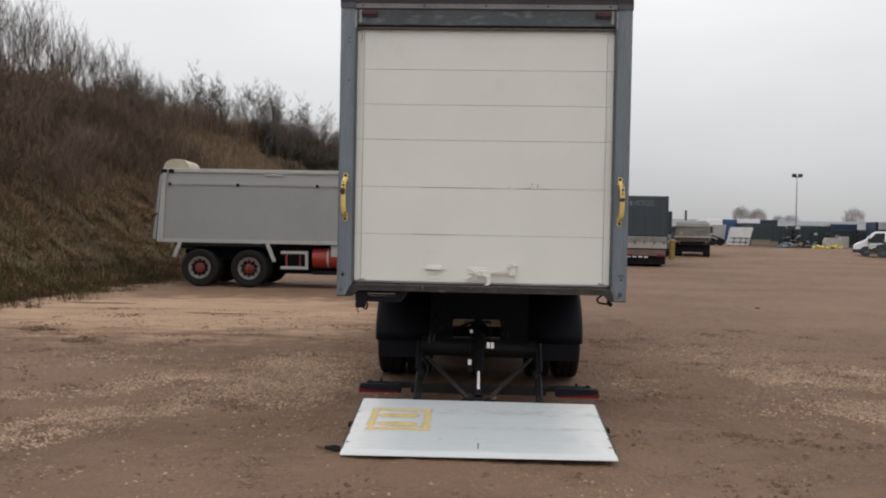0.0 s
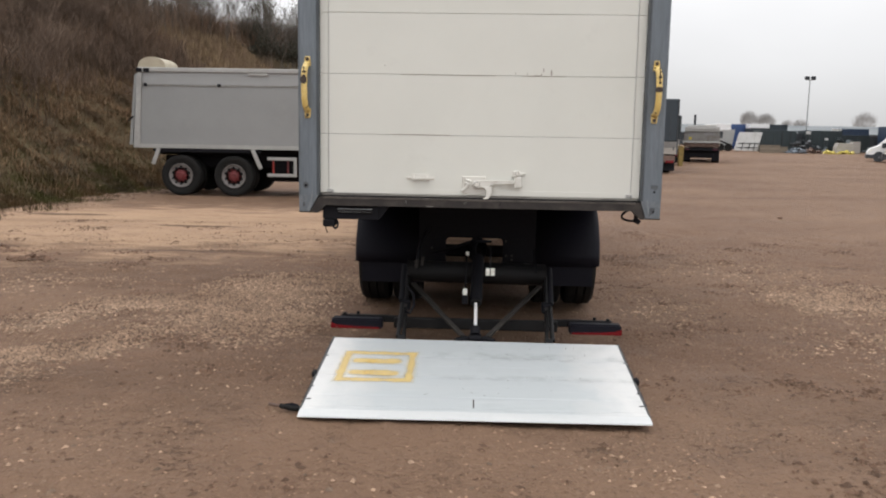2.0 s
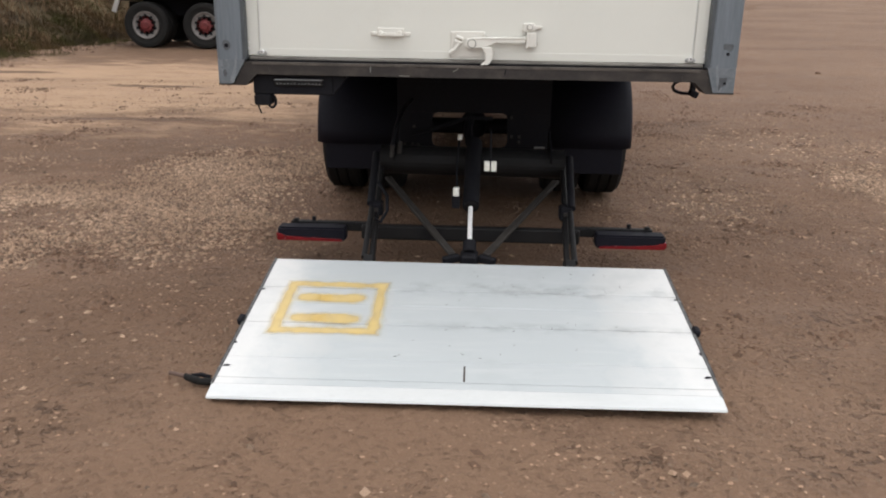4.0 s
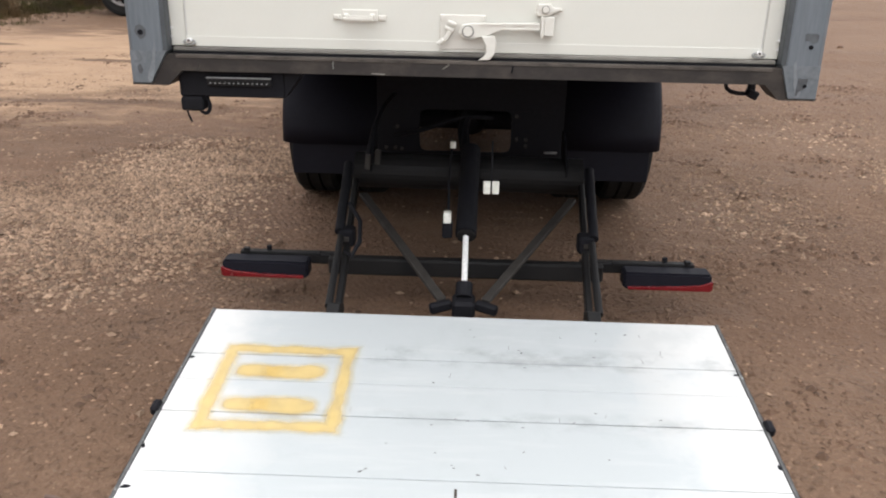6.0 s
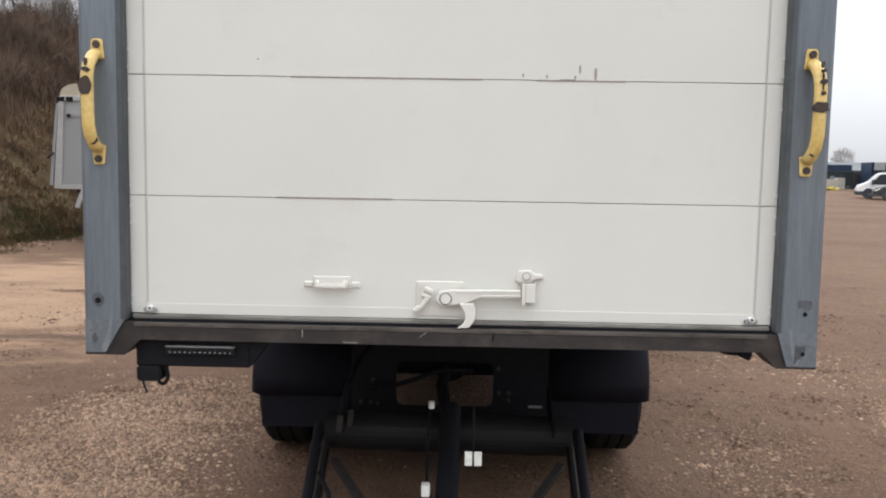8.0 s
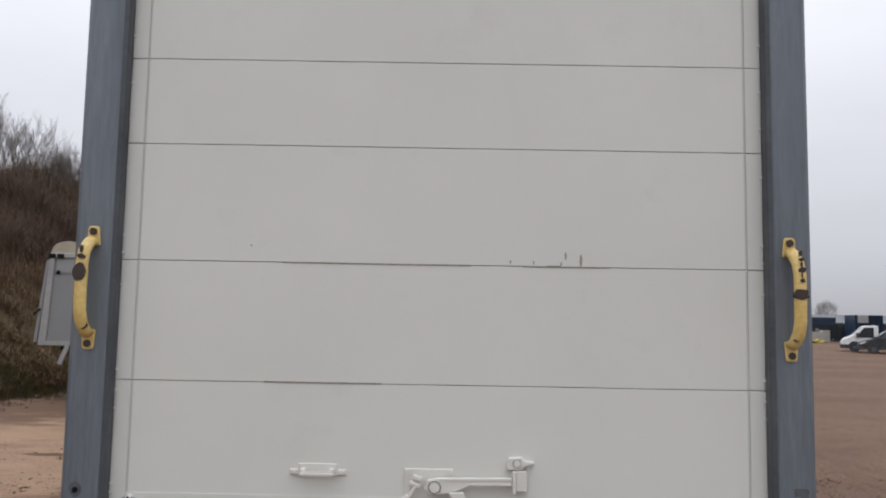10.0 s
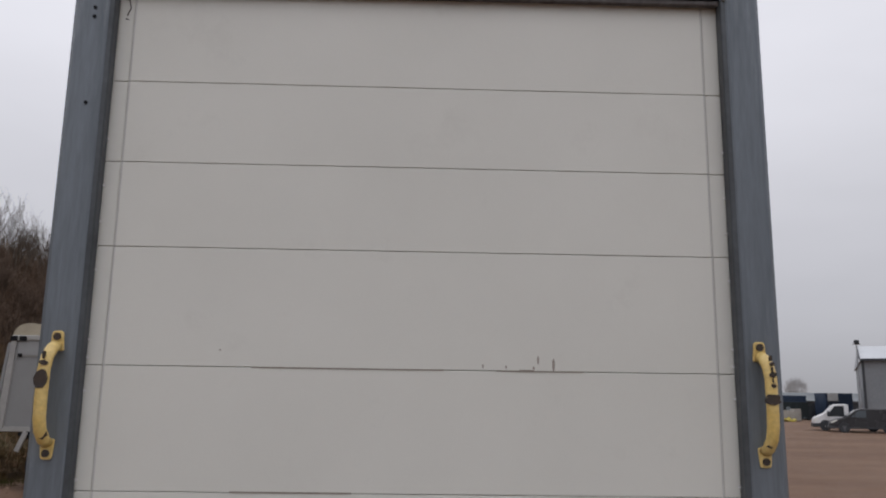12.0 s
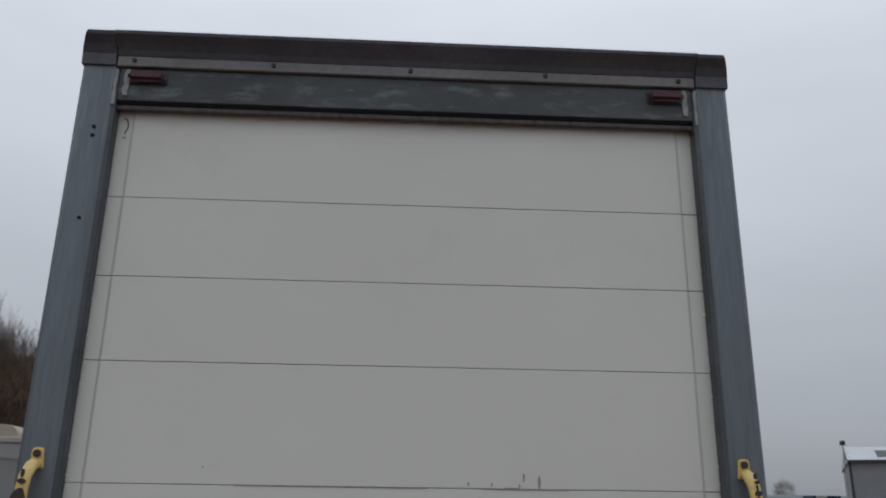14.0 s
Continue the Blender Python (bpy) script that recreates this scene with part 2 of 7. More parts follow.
def deck_material():
    """White deck paint, clean at both ends, worn to grey with smudges where people tread."""
    m = bpy.data.materials.new("worn_white_deck")
    m.use_nodes = True
    n, l = m.node_tree.nodes, m.node_tree.links
    p = n["Principled BSDF"]
    tc = n.new("ShaderNodeTexCoord")

    def tex(s, detail, stretch):
        mp = n.new("ShaderNodeMapping")
        mp.inputs["Scale"].default_value = stretch
        l.new(tc.outputs["Object"], mp.inputs["Vector"])
        t = n.new("ShaderNodeTexNoise")
        t.inputs["Scale"].default_value, t.inputs["Detail"].default_value, t.inputs["Roughness"].default_value = s, detail, 0.65
        l.new(mp.outputs["Vector"], t.inputs["Vector"])
        return t.outputs["Fac"]

    def ranged(v, lo, hi, a=0.0, b=1.0):
        r = n.new("ShaderNodeMapRange")
        for k, x in zip(("From Min", "From Max", "To Min", "To Max"), (lo, hi, a, b)):
            r.inputs[k].default_value = x
        l.new(v, r.inputs["Value"])
        return r.outputs["Result"]

    def mixed(f, c1, c2):
        x = n.new("ShaderNodeMix")
        x.data_type = "RGBA"
        l.new(f, x.inputs["Factor"])
        for key, c in (("A", c1), ("B", c2)):
            if hasattr(c, "is_linked"):
                l.new(c, x.inputs[key])
            else:
                x.inputs[key].default_value = (*c, 1)
        return x.outputs["Result"]

    def two(op, a, b):
        x = n.new("ShaderNodeMath")
        x.operation = op
        l.new(a, x.inputs[0])
        if hasattr(b, "is_linked"):
            l.new(b, x.inputs[1])
        else:
            x.inputs[1].default_value = b
        return x.outputs[0]

    sep = n.new("ShaderNodeSeparateXYZ")
    l.new(tc.outputs["Object"], sep.inputs[0])
    broad, smear, fine, streak = tex(2.0, 6, (1, 1, 1)), tex(9.0, 6, (0.6, 1, 1)), tex(90, 3, (1, 1, 1)), tex(14.0, 5, (0.12, 1, 1))
    far = two("ADD", two("ABSOLUTE", sep.outputs["X"], 0.0), ranged(broad, 0.3, 0.7, -0.25, 0.25))
    worn = ranged(far, 0.88, 0.62)
    col = mixed(worn, (0.585, 0.585, 0.58), (0.438, 0.467, 0.480))
    col = mixed(ranged(broad, 0.50, 0.68, 0, 0.45), col, (0.375, 0.402, 0.41))
    col = mixed(two("MULTIPLY", ranged(streak, 0.52, 0.70, 0, 0.6), worn), col, (0.50, 0.52, 0.525))
    # scuffs beside the second and fourth joints
    near = None
    for yj in (-0.30, -0.625, -0.25):
        d = ranged(two("ABSOLUTE", two("ADD", sep.outputs["Y"], -yj), 0.0), 0.0, 0.055, 1.0, 0.0)
        near = d if near is None else two("MAXIMUM", near, d)
    scuff = two("MULTIPLY", near, ranged(smear, 0.46, 0.62))
    col = mixed(two("MULTIPLY", scuff, ranged(tex(1.1, 2, (1, 1, 1)), 0.40, 0.58, 0.10, 0.62)), col, (0.24, 0.255, 0.262))
    col = mixed(ranged(smear, 0.62, 0.78, 0, 0.3), col, (0.36, 0.375, 0.375))
    col = mixed(ranged(fine, 0.66, 0.8, 0, 0.25), col, (0.30, 0.30, 0.29))
    l.new(col, p.inputs["Base Color"])
    p.inputs["Metallic"].default_value = 0.08
    l.new(ranged(broad, 0.3, 0.7, 0.38, 0.55), p.inputs["Roughness"])
    bp = n.new("ShaderNodeBump")
    bp.inputs["Strength"].default_value, bp.inputs["Distance"].default_value = 0.05, 0.01
    l.new(smear, bp.inputs["Height"])
    l.new(bp.outputs["Normal"], p.inputs["Normal"])
    return m


def sprayed_material():
    """Thin yellow spray paint that fades out over its soft edge ('cover' on the mesh: 0 at the rim, 1 inside)."""
    m = bpy.data.materials.new("sprayed_yellow_paint")
    m.use_nodes = True
    n, l = m.node_tree.nodes, m.node_tree.links
    p = n["Principled BSDF"]
    tc = n.new("ShaderNodeTexCoord")
    t = n.new("ShaderNodeTexNoise")
    t.inputs["Scale"].default_value, t.inputs["Detail"].default_value = 10.0, 5.0
    l.new(tc.outputs["Object"], t.inputs["Vector"])
    x = n.new("ShaderNodeMix")
    x.data_type = "RGBA"
    x.inputs["A"].default_value, x.inputs["B"].default_value = (0.70, 0.46, 0.10, 1), (0.68, 0.51, 0.19, 1)
    l.new(t.outputs["Fac"], x.inputs["Factor"])
    l.new(x.outputs["Result"], p.inputs["Base Color"])
    p.inputs["Roughness"].default_value = 0.55
    at = n.new("ShaderNodeAttribute")
    at.attribute_name = "cover"
    a = n.new("ShaderNodeMath")
    a.operation = "MULTIPLY_ADD"
    l.new(t.outputs["Fac"], a.inputs[0])
    a.inputs[1].default_value = 1.0
    a.inputs[2].default_value = -0.5
    b = n.new("ShaderNodeMath")
    b.operation = "ADD"
    l.new(a.outputs[0], b.inputs[0])
    l.new(at.outputs["Fac"], b.inputs[1])
    r = n.new("ShaderNodeMapRange")
    r.interpolation_type = "SMOOTHSTEP"
    for k, v in zip(("From Min", "From Max", "To Min", "To Max"), (0.15, 1.20, 0.0, 0.66)):
        r.inputs[k].default_value = v
    l.new(b.outputs[0], r.inputs["Value"])
    l.new(r.outputs["Result"], p.inputs["Alpha"])
    return m


def glass_material(name, tint):
    m = material(name, tint, tint, rough=0.06, scale=2, fine=8, bump=0, rough_var=0.02)
    return m


EARTH = earth_material()
DOOR = material("cream_white_panel", (0.690, 0.690, 0.640), (0.650, 0.651, 0.602), rough=0.38, scale=1.3, fine=220, bump=0.02, dirt=(0.56, 0.555, 0.51), dirt_at=(0.58, 0.95), dirt_scale=3.0, grain_amt=0.015)
WHITE = material("white_gloss_paint", (0.71, 0.695, 0.645), (0.67, 0.655, 0.605), rough=0.35, scale=9, fine=90, bump=0.02, dirt=(0.60, 0.57, 0.51), dirt_at=(0.6, 0.85), dirt_scale=8, grain_amt=0.02)
GALV = material("grey_galvanised_steel", (0.165, 0.190, 0.215), (0.115, 0.135, 0.155), rough=0.48, metal=0.25, scale=4.0, fine=45, bump=0.04, stretch=(2.0, 1, 0.20), dirt=(0.30, 0.32, 0.33), dirt_at=(0.58, 0.78), dirt_scale=5)
GALVDARK = material("dark_galvanised_steel", (0.084, 0.094, 0.104), (0.052, 0.058, 0.064), rough=0.5, metal=0.2, scale=3.0, fine=45, bump=0.04)
POSTFOOT = material("worn_bare_post_foot", (0.172, 0.192, 0.212), (0.122, 0.140, 0.157), rough=0.5, metal=0.2, scale=9, fine=60, bump=0.06, dirt=(0.045, 0.042, 0.04), dirt_at=(0.56, 0.70), dirt_scale=11)
GREASE = material("grease_smear", (0.058, 0.063, 0.070), (0.105, 0.117, 0.128), rough=0.5, scale=30, fine=80, bump=0.03)
HEADER = material("dark_weathered_steel", (0.070, 0.078, 0.082), (0.046, 0.050, 0.055), rough=0.55, metal=0.2, scale=3.0, fine=50, bump=0.05, stretch=(0.35, 1, 1), dirt=(0.155, 0.19, 0.185), dirt_at=(0.54, 0.70), dirt_scale=13)
CAP = material("grey_capping", (0.112, 0.115, 0.136), (0.080, 0.083, 0.100), rough=0.5, metal=0.2, scale=4, fine=40, bump=0.03)
STRIP = material("pale_grey_strip", (0.215, 0.21, 0.212), (0.165, 0.16, 0.163), rough=0.5, scale=4, fine=40, bump=0.03)
# grey-brown tone stands for the shade on the shutter top
DOOR_TOP_SHADE = material("door_top_shade_paint", (0.120, 0.108, 0.105), (0.070, 0.064, 0.064), rough=0.9, scale=12, fine=120, bump=0.2, stretch=(3, 1, 0.3))
SEAL = material("sealant_bead", (0.34, 0.345, 0.34), (0.20, 0.205, 0.205), rough=0.7, scale=20, fine=80, bump=0.2)
SILL = material("dirty_sill_steel", (0.044, 0.036, 0.031), (0.024, 0.020, 0.018), rough=0.65, metal=0.1, scale=9, fine=60, bump=0.15, stretch=(0.6, 1, 1), mix=(0.42, 0.58), dirt=(0.020, 0.016, 0.015), dirt_at=(0.47, 0.60), dirt_scale=7)
EDGE = material("dark_scuffed_edge", (0.085, 0.085, 0.085), (0.045, 0.045, 0.046), rough=0.6, scale=14, fine=80, bump=0.1, dirt=(0.30, 0.30, 0.29), dirt_at=(0.58, 0.66), dirt_scale=16)
LIP = material("worn_brown_lip", (0.105, 0.090, 0.078), (0.060, 0.050, 0.043), rough=0.6, metal=0.1, scale=9, fine=60, bump=0.1, stretch=(0.4, 1, 1), dirt=(0.030, 0.025, 0.022), dirt_at=(0.50, 0.62), dirt_scale=8)
THRESH = material("scuffed_threshold", (0.25, 0.24, 0.215), (0.16, 0.15, 0.137), rough=0.55, metal=0.2, scale=8, fine=60, bump=0.08, stretch=(0.3, 1, 1), dirt=(0.05, 0.045, 0.04), dirt_at=(0.52, 0.7), dirt_scale=7)
SEAM = material("dark_seam", (0.22, 0.215, 0.20), (0.36, 0.35, 0.325), rough=0.8, scale=5, fine=60, bump=0)
BLACK = material("black_chassis_paint", (0.009, 0.009, 0.012), (0.012, 0.012, 0.014), rough=0.7, scale=5, fine=40, bump=0.08, dirt=(0.014, 0.012, 0.011), dirt_at=(0.6, 0.85), dirt_scale=4, spec=0.12)
PLASTIC = material("black_plastic_guard", (0.009, 0.009, 0.014), (0.012, 0.012, 0.018), rough=0.6, scale=3, fine=50, bump=0.04, dirt=(0.014, 0.013, 0.013), dirt_at=(0.6, 0.9), dirt_scale=3, spec=0.14)
ARM = material("greasy_dark_steel", (0.009, 0.009, 0.010), (0.014, 0.013, 0.013), rough=0.6, scale=9, fine=70, bump=0.08, dirt=(0.032, 0.029, 0.026), dirt_at=(0.64, 0.82), dirt_scale=8, spec=0.22)
BRACE = material("grey_brace_steel", (0.037, 0.033, 0.030), (0.025, 0.022, 0.020), rough=0.65, metal=0.1, scale=9, fine=70, bump=0.06, dirt=(0.022, 0.019, 0.016), dirt_at=(0.55, 0.8), dirt_scale=12, spec=0.3)
RUBBER = material("tyre_rubber", (0.010, 0.010, 0.010), (0.017, 0.016, 0.015), rough=0.85, scale=6, fine=50, bump=0.15, dirt=(0.028, 0.024, 0.020), dirt_at=(0.6, 0.85), dirt_scale=5, spec=0.2)
CHROME = material("bright_piston_rod", (0.86, 0.86, 0.86), (0.8, 0.8, 0.8), rough=0.35, metal=0.15, scale=20, fine=80, bump=0)
TAG = material("pale_tag", (0.78, 0.78, 0.74), (0.70, 0.70, 0.62), rough=0.5, scale=30, fine=90, bump=0)
PLANK = deck_material()
YELLOW = sprayed_material()
TIP = material("bright_deck_edge", (0.58, 0.59, 0.59), (0.50, 0.52, 0.525), rough=0.45, metal=0.1, scale=4, fine=100, bump=0.03, stretch=(0.4, 1, 1), dirt=(0.42, 0.41, 0.39), dirt_at=(0.66, 0.8), dirt_scale=9, grain_amt=0.03)
MARK = material("faint_drip_mark", (0.24, 0.205, 0.17), (0.36, 0.33, 0.29), rough=0.7, scale=40, fine=120, bump=0)
SCRAPE = material("scraped_post_paint", (0.225, 0.245, 0.262), (0.165, 0.185, 0.205), rough=0.5, metal=0.2, scale=12, fine=60, bump=0.05)
HANDLE = material("chipped_yellow_enamel", (0.67, 0.47, 0.145), (0.73, 0.55, 0.22), rough=0.4, scale=14, fine=80, bump=0.04, dirt=(0.20, 0.11, 0.04), dirt_at=(0.66, 0.74), dirt_scale=22)
CHIP = material("bare_dark_metal", (0.035, 0.028, 0.024), (0.06, 0.04, 0.03), rough=0.7, scale=30, fine=80, bump=0.2)
REDLENS = material("red_lamp_lens", (0.175, 0.009, 0.013), (0.12, 0.008, 0.011), rough=0.2, scale=20, fine=60, bump=0.05)
DIMRED = material("dull_red_lens", (0.070, 0.006, 0.018), (0.040, 0.005, 0.012), rough=0.4, scale=20, fine=60, bump=0.05)
SILVER = material("perforated_bright_metal", (0.42, 0.43, 0.43), (0.28, 0.29, 0.29), rough=0.35, metal=0.3, scale=20, fine=80, bump=0.05)
SIDE = material("truck_side_panel", (0.70, 0.69, 0.66), (0.64, 0.63, 0.60), rough=0.4, scale=1, fine=60, bump=0.02)
TIPGREY = material("grey_tipper_paint", (0.262, 0.266, 0.266), (0.232, 0.235, 0.235), rough=0.42, scale=0.8, fine=40, bump=0.01, grain_amt=0.03, dirt=(0.29, 0.285, 0.275), dirt_at=(0.6, 0.85), dirt_scale=1.5)
TIPUPPER = material("pale_tipper_panel", (0.31, 0.315, 0.315), (0.28, 0.285, 0.285), rough=0.42, scale=0.8, fine=40, bump=0.01, grain_amt=0.03)
OFFWHITE = material("dull_white_paint", (0.50, 0.50, 0.49), (0.42, 0.42, 0.41), rough=0.5, scale=1.5, fine=20, bump=0.02, dirt=(0.30, 0.28, 0.25), dirt_at=(0.55, 0.8), dirt_scale=1.5)
FILM = material("greyed_door_edge", (0.50, 0.50, 0.48), (0.56, 0.56, 0.53), rough=0.45, scale=3, fine=120, bump=0.01, grain_amt=0.02)
TIPRIM = material("pale_grey_rail", (0.36, 0.355, 0.34), (0.30, 0.295, 0.285), rough=0.5, scale=3, fine=40, bump=0.05)
SHEET = material("sand_tarpaulin", (0.42, 0.37, 0.28), (0.33, 0.29, 0.22), rough=0.8, scale=3, fine=40, bump=0.15)
REDTANK = material("red_tank_paint", (0.31, 0.030, 0.022), (0.24, 0.024, 0.018), rough=0.4, scale=3, fine=40, bump=0.03, dirt=(0.20, 0.06, 0.04), dirt_at=(0.6, 0.8), dirt_scale=3)
REDHUB = material("red_hub_paint", (0.145, 0.020, 0.022), (0.085, 0.016, 0.016), rough=0.5, scale=8, fine=40, bump=0.05)
RIM = material("pale_wheel_rim", (0.165, 0.152, 0.145), (0.10, 0.092, 0.087), rough=0.5, scale=8, fine=40, bump=0.05)
GLASS = glass_material("dark_window_glass", (0.02, 0.024, 0.028))
HUBCAP = material("silver_hubcap", (0.34, 0.34, 0.35), (0.26, 0.26, 0.27), rough=0.4, metal=0.3, scale=8, fine=40, bump=0)
# pale tint stands for the sky reflected in the van window
VANGLASS = glass_material("sky_tinted_window_glass", (0.09, 0.11, 0.125))
VANWHITE = material("white_van_paint", (0.78, 0.78, 0.78), (0.72, 0.72, 0.72), rough=0.25, scale=1, fine=30, bump=0)
VANGREY = material("dark_grey_van_paint", (0.035, 0.036, 0.04), (0.028, 0.029, 0.032), rough=0.25, scale=1, fine=30, bump=0)
NAVY = material("navy_curtain", (0.022, 0.032, 0.042), (0.030, 0.042, 0.052), rough=0.5, scale=1.2, fine=20, bump=0.06, stretch=(3, 3, 0.5))
FADED = material("faded_lettering", (0.14, 0.16, 0.175), (0.10, 0.12, 0.13), rough=0.6, scale=4, fine=20, bump=0)
GREYBEIGE = material("dusty_grey_body", (0.33, 0.31, 0.28), (0.27, 0.25, 0.22), rough=0.6, scale=1.5, fine=20, bump=0.05, dirt=(0.22, 0.15, 0.10), dirt_at=(0.55, 0.75), dirt_scale=1.5)
BODYGREY = material("dusty_dark_grey", (0.20, 0.195, 0.185), (0.155, 0.15, 0.143), rough=0.6, scale=1.5, fine=20, bump=0.05, dirt=(0.13, 0.10, 0.08), dirt_at=(0.5, 0.75), dirt_scale=1.5)
GREYPANEL = material("pale_grey_panel", (0.34, 0.34, 0.33), (0.29, 0.29, 0.28), rough=0.5, scale=1.0, fine=20, bump=0.02)
RUSTY = material("rusty_lower_body", (0.14, 0.09, 0.07), (0.09, 0.06, 0.05), rough=0.8, scale=2, fine=20, bump=0.1)
BLUE = material("faded_blue_sheet", (0.035, 0.075, 0.20), (0.03, 0.06, 0.15), rough=0.5, scale=1, fine=20, bump=0.04)
DEEPBLUE = material("dark_blue_container", (0.026, 0.045, 0.085), (0.02, 0.036, 0.066), rough=0.5, scale=1, fine=20, bump=0.04)
DARKGREEN = material("dark_green_steel", (0.012, 0.020, 0.023), (0.018, 0.028, 0.031), rough=0.6, scale=1.0, fine=20, bump=0.05, per_object=0.4)
TIMBER = material("weathered_timber", (0.20, 0.165, 0.125), (0.14, 0.115, 0.09), rough=0.8, scale=4, fine=30, bump=0.15, per_object=0.25)
RUBBLE = material("blue_grey_scrap", (0.14, 0.17, 0.20), (0.09, 0.10, 0.115), rough=0.7, scale=2, fine=20, bump=0.1, island=0.4)
BRIGHTYEL = material("bright_yellow_sheet", (0.46, 0.37, 0.07), (0.36, 0.29, 0.05), rough=0.6, scale=3, fine=20, bump=0.05)
DIMYEL = material("dirty_yellow_plastic", (0.27, 0.19, 0.045), (0.19, 0.13, 0.035), rough=0.6, scale=3, fine=20, bump=0.05, dirt=(0.10, 0.07, 0.04), dirt_at=(0.5, 0.65), dirt_scale=5)
CONCRETE = material("pale_concrete", (0.36, 0.34, 0.31), (0.30, 0.28, 0.25), rough=0.8, scale=2, fine=20, bump=0.1)
CLAD = material("grey_cladding", (0.23, 0.245, 0.26), (0.20, 0.215, 0.23), rough=0.5, scale=0.3, fine=8, bump=0.02)
ROOF = material("pale_sheet_roof", (0.50, 0.52, 0.54), (0.44, 0.46, 0.48), rough=0.5, scale=0.3, fine=8, bump=0.02)
ROOFGREY = material("blue_grey_roof", (0.115, 0.130, 0.138), (0.098, 0.112, 0.120), rough=0.6, scale=0.2, fine=6, bump=0.02)
TRIM = material("dark_trim", (0.03, 0.035, 0.042), (0.04, 0.045, 0.05), rough=0.5, scale=2, fine=20, bump=0)
POLE = material("galvanised_pole", (0.30, 0.31, 0.32), (0.25, 0.26, 0.27), rough=0.5, metal=0.2, scale=2, fine=20, bump=0)
BARK = material("winter_bark", (0.12, 0.10, 0.078), (0.17, 0.145, 0.115), rough=0.9, scale=3, fine=30, bump=0.2, per_object=0.25)
TWIG = material("bare_twigs", (0.075, 0.061, 0.049), (0.11, 0.090, 0.073), rough=0.9, scale=1.0, fine=20, bump=0, per_object=0.25)
# distance haze painted into the twigs as pale grey
FARTWIG = material("far_twigs_haze_tint", (0.442, 0.429, 0.423), (0.377, 0.370, 0.364), rough=0.9, scale=1.0, fine=20, bump=0)
SCRUB = material("dark_bramble_stems", (0.109, 0.078, 0.060), (0.147, 0.108, 0.081), rough=0.9, scale=0.8, fine=15, bump=0, per_object=0.3, spec=0.08)
THICKET = material("dark_leafless_scrub", (0.134, 0.093, 0.066), (0.192, 0.131, 0.094), rough=0.9, scale=0.35, fine=6, bump=0, mix=(0.42, 0.58), island=0.35, spec=0.08)
IVY = material("dark_ivy_leaf", (0.028, 0.032, 0.02), (0.045, 0.045, 0.028), rough=0.7, scale=2, fine=20, bump=0, island=0.4)
BANK = material("bank_soil_and_moss", (0.085, 0.062, 0.038), (0.105, 0.084, 0.045), rough=0.95, scale=0.5, fine=9, bump=0.25, dirt=(0.065, 0.048, 0.032), dirt_at=(0.45, 0.65), dirt_scale=0.9, spec=0.08)
TUFT = material("winter_grass", (0.065, 0.063, 0.023), (0.099, 0.063, 0.032), rough=0.9, scale=0.45, fine=5, bump=0, mix=(0.42, 0.58), dirt=(0.062, 0.047, 0.031), dirt_at=(0.48, 0.62), dirt_scale=0.7, island=0.2, spec=0.08)
DRY = material("dead_tan_grass", (0.245, 0.178, 0.112), (0.19, 0.136, 0.085), rough=0.9, scale=0.6, fine=6, bump=0, island=0.35, spec=0.08)
CLOD = material("earth_clods", (0.135, 0.078, 0.049), (0.10, 0.058, 0.037), rough=0.95, scale=2, fine=60, bump=0.3, island=0.3)
BROWNGRASS = material("brown_winter_undergrowth", (0.218, 0.144, 0.088), (0.169, 0.111, 0.066), rough=0.9, scale=0.4, fine=5, bump=0, mix=(0.42, 0.58), dirt=(0.075, 0.056, 0.040), dirt_at=(0.5, 0.66), dirt_scale=0.6, island=0.18, spec=0.08)
GRIT = material("brown_grit", (0.29, 0.185, 0.122), (0.175, 0.106, 0.068), rough=0.9, scale=2, fine=60, bump=0.1, island=0.4)
STONE = material("loose_stones", (0.300, 0.203, 0.138), (0.165, 0.105, 0.069), rough=0.85, scale=0.8, fine=60, bump=0.1, island=0.55)


# ---- builders ----
def part(name, bm, mat, parent, label="", smooth=False):
    me = bpy.data.meshes.new(name)
    bm.normal_update()
    bm.to_mesh(me)
    bm.free()
    me.materials.append(mat)
    if smooth:
        me.polygons.foreach_set("use_smooth", [True] * len(me.polygons))
    ob = new(name, me)
    ob.parent = parent
    if label:
        ob["label"] = label
    return ob


def thing(name, x, y, z, label, category, group="", kind="", rz=0):
    ob = new(name)
    ob.matrix_world = pose(x, y, z, 0, 0, rz)
    ob.empty_display_size = 0.2
    return tagged(ob, label, category, group, kind)


def soft_edges(bm, w, segs=1):
    if w > 0:
        bmesh.ops.bevel(bm, geom=list(bm.edges), offset=w, segments=segs, affect="EDGES", clamp_overlap=True)


def box(x0, x1, y0, y1, z0, z1, bevel=0.0, segs=1, bm=None):
    b = bmesh.new()
    m = Matrix.LocRotScale(((x0 + x1) / 2, (y0 + y1) / 2, (z0 + z1) / 2), None, (abs(x1 - x0), abs(y1 - y0), abs(z1 - z0)))
    bmesh.ops.create_cube(b, size=1, matrix=m)
    soft_edges(b, bevel, segs)
    return merged(bm, b)


def merged(bm, b):
    """Adds b to bm and returns bm; with no bm, returns b."""
    if bm is None:
        return b
    me = bpy.data.meshes.new("tmp")
    b.to_mesh(me)
    b.free()
    bm.from_mesh(me)
    bpy.data.meshes.remove(me)
    return bm


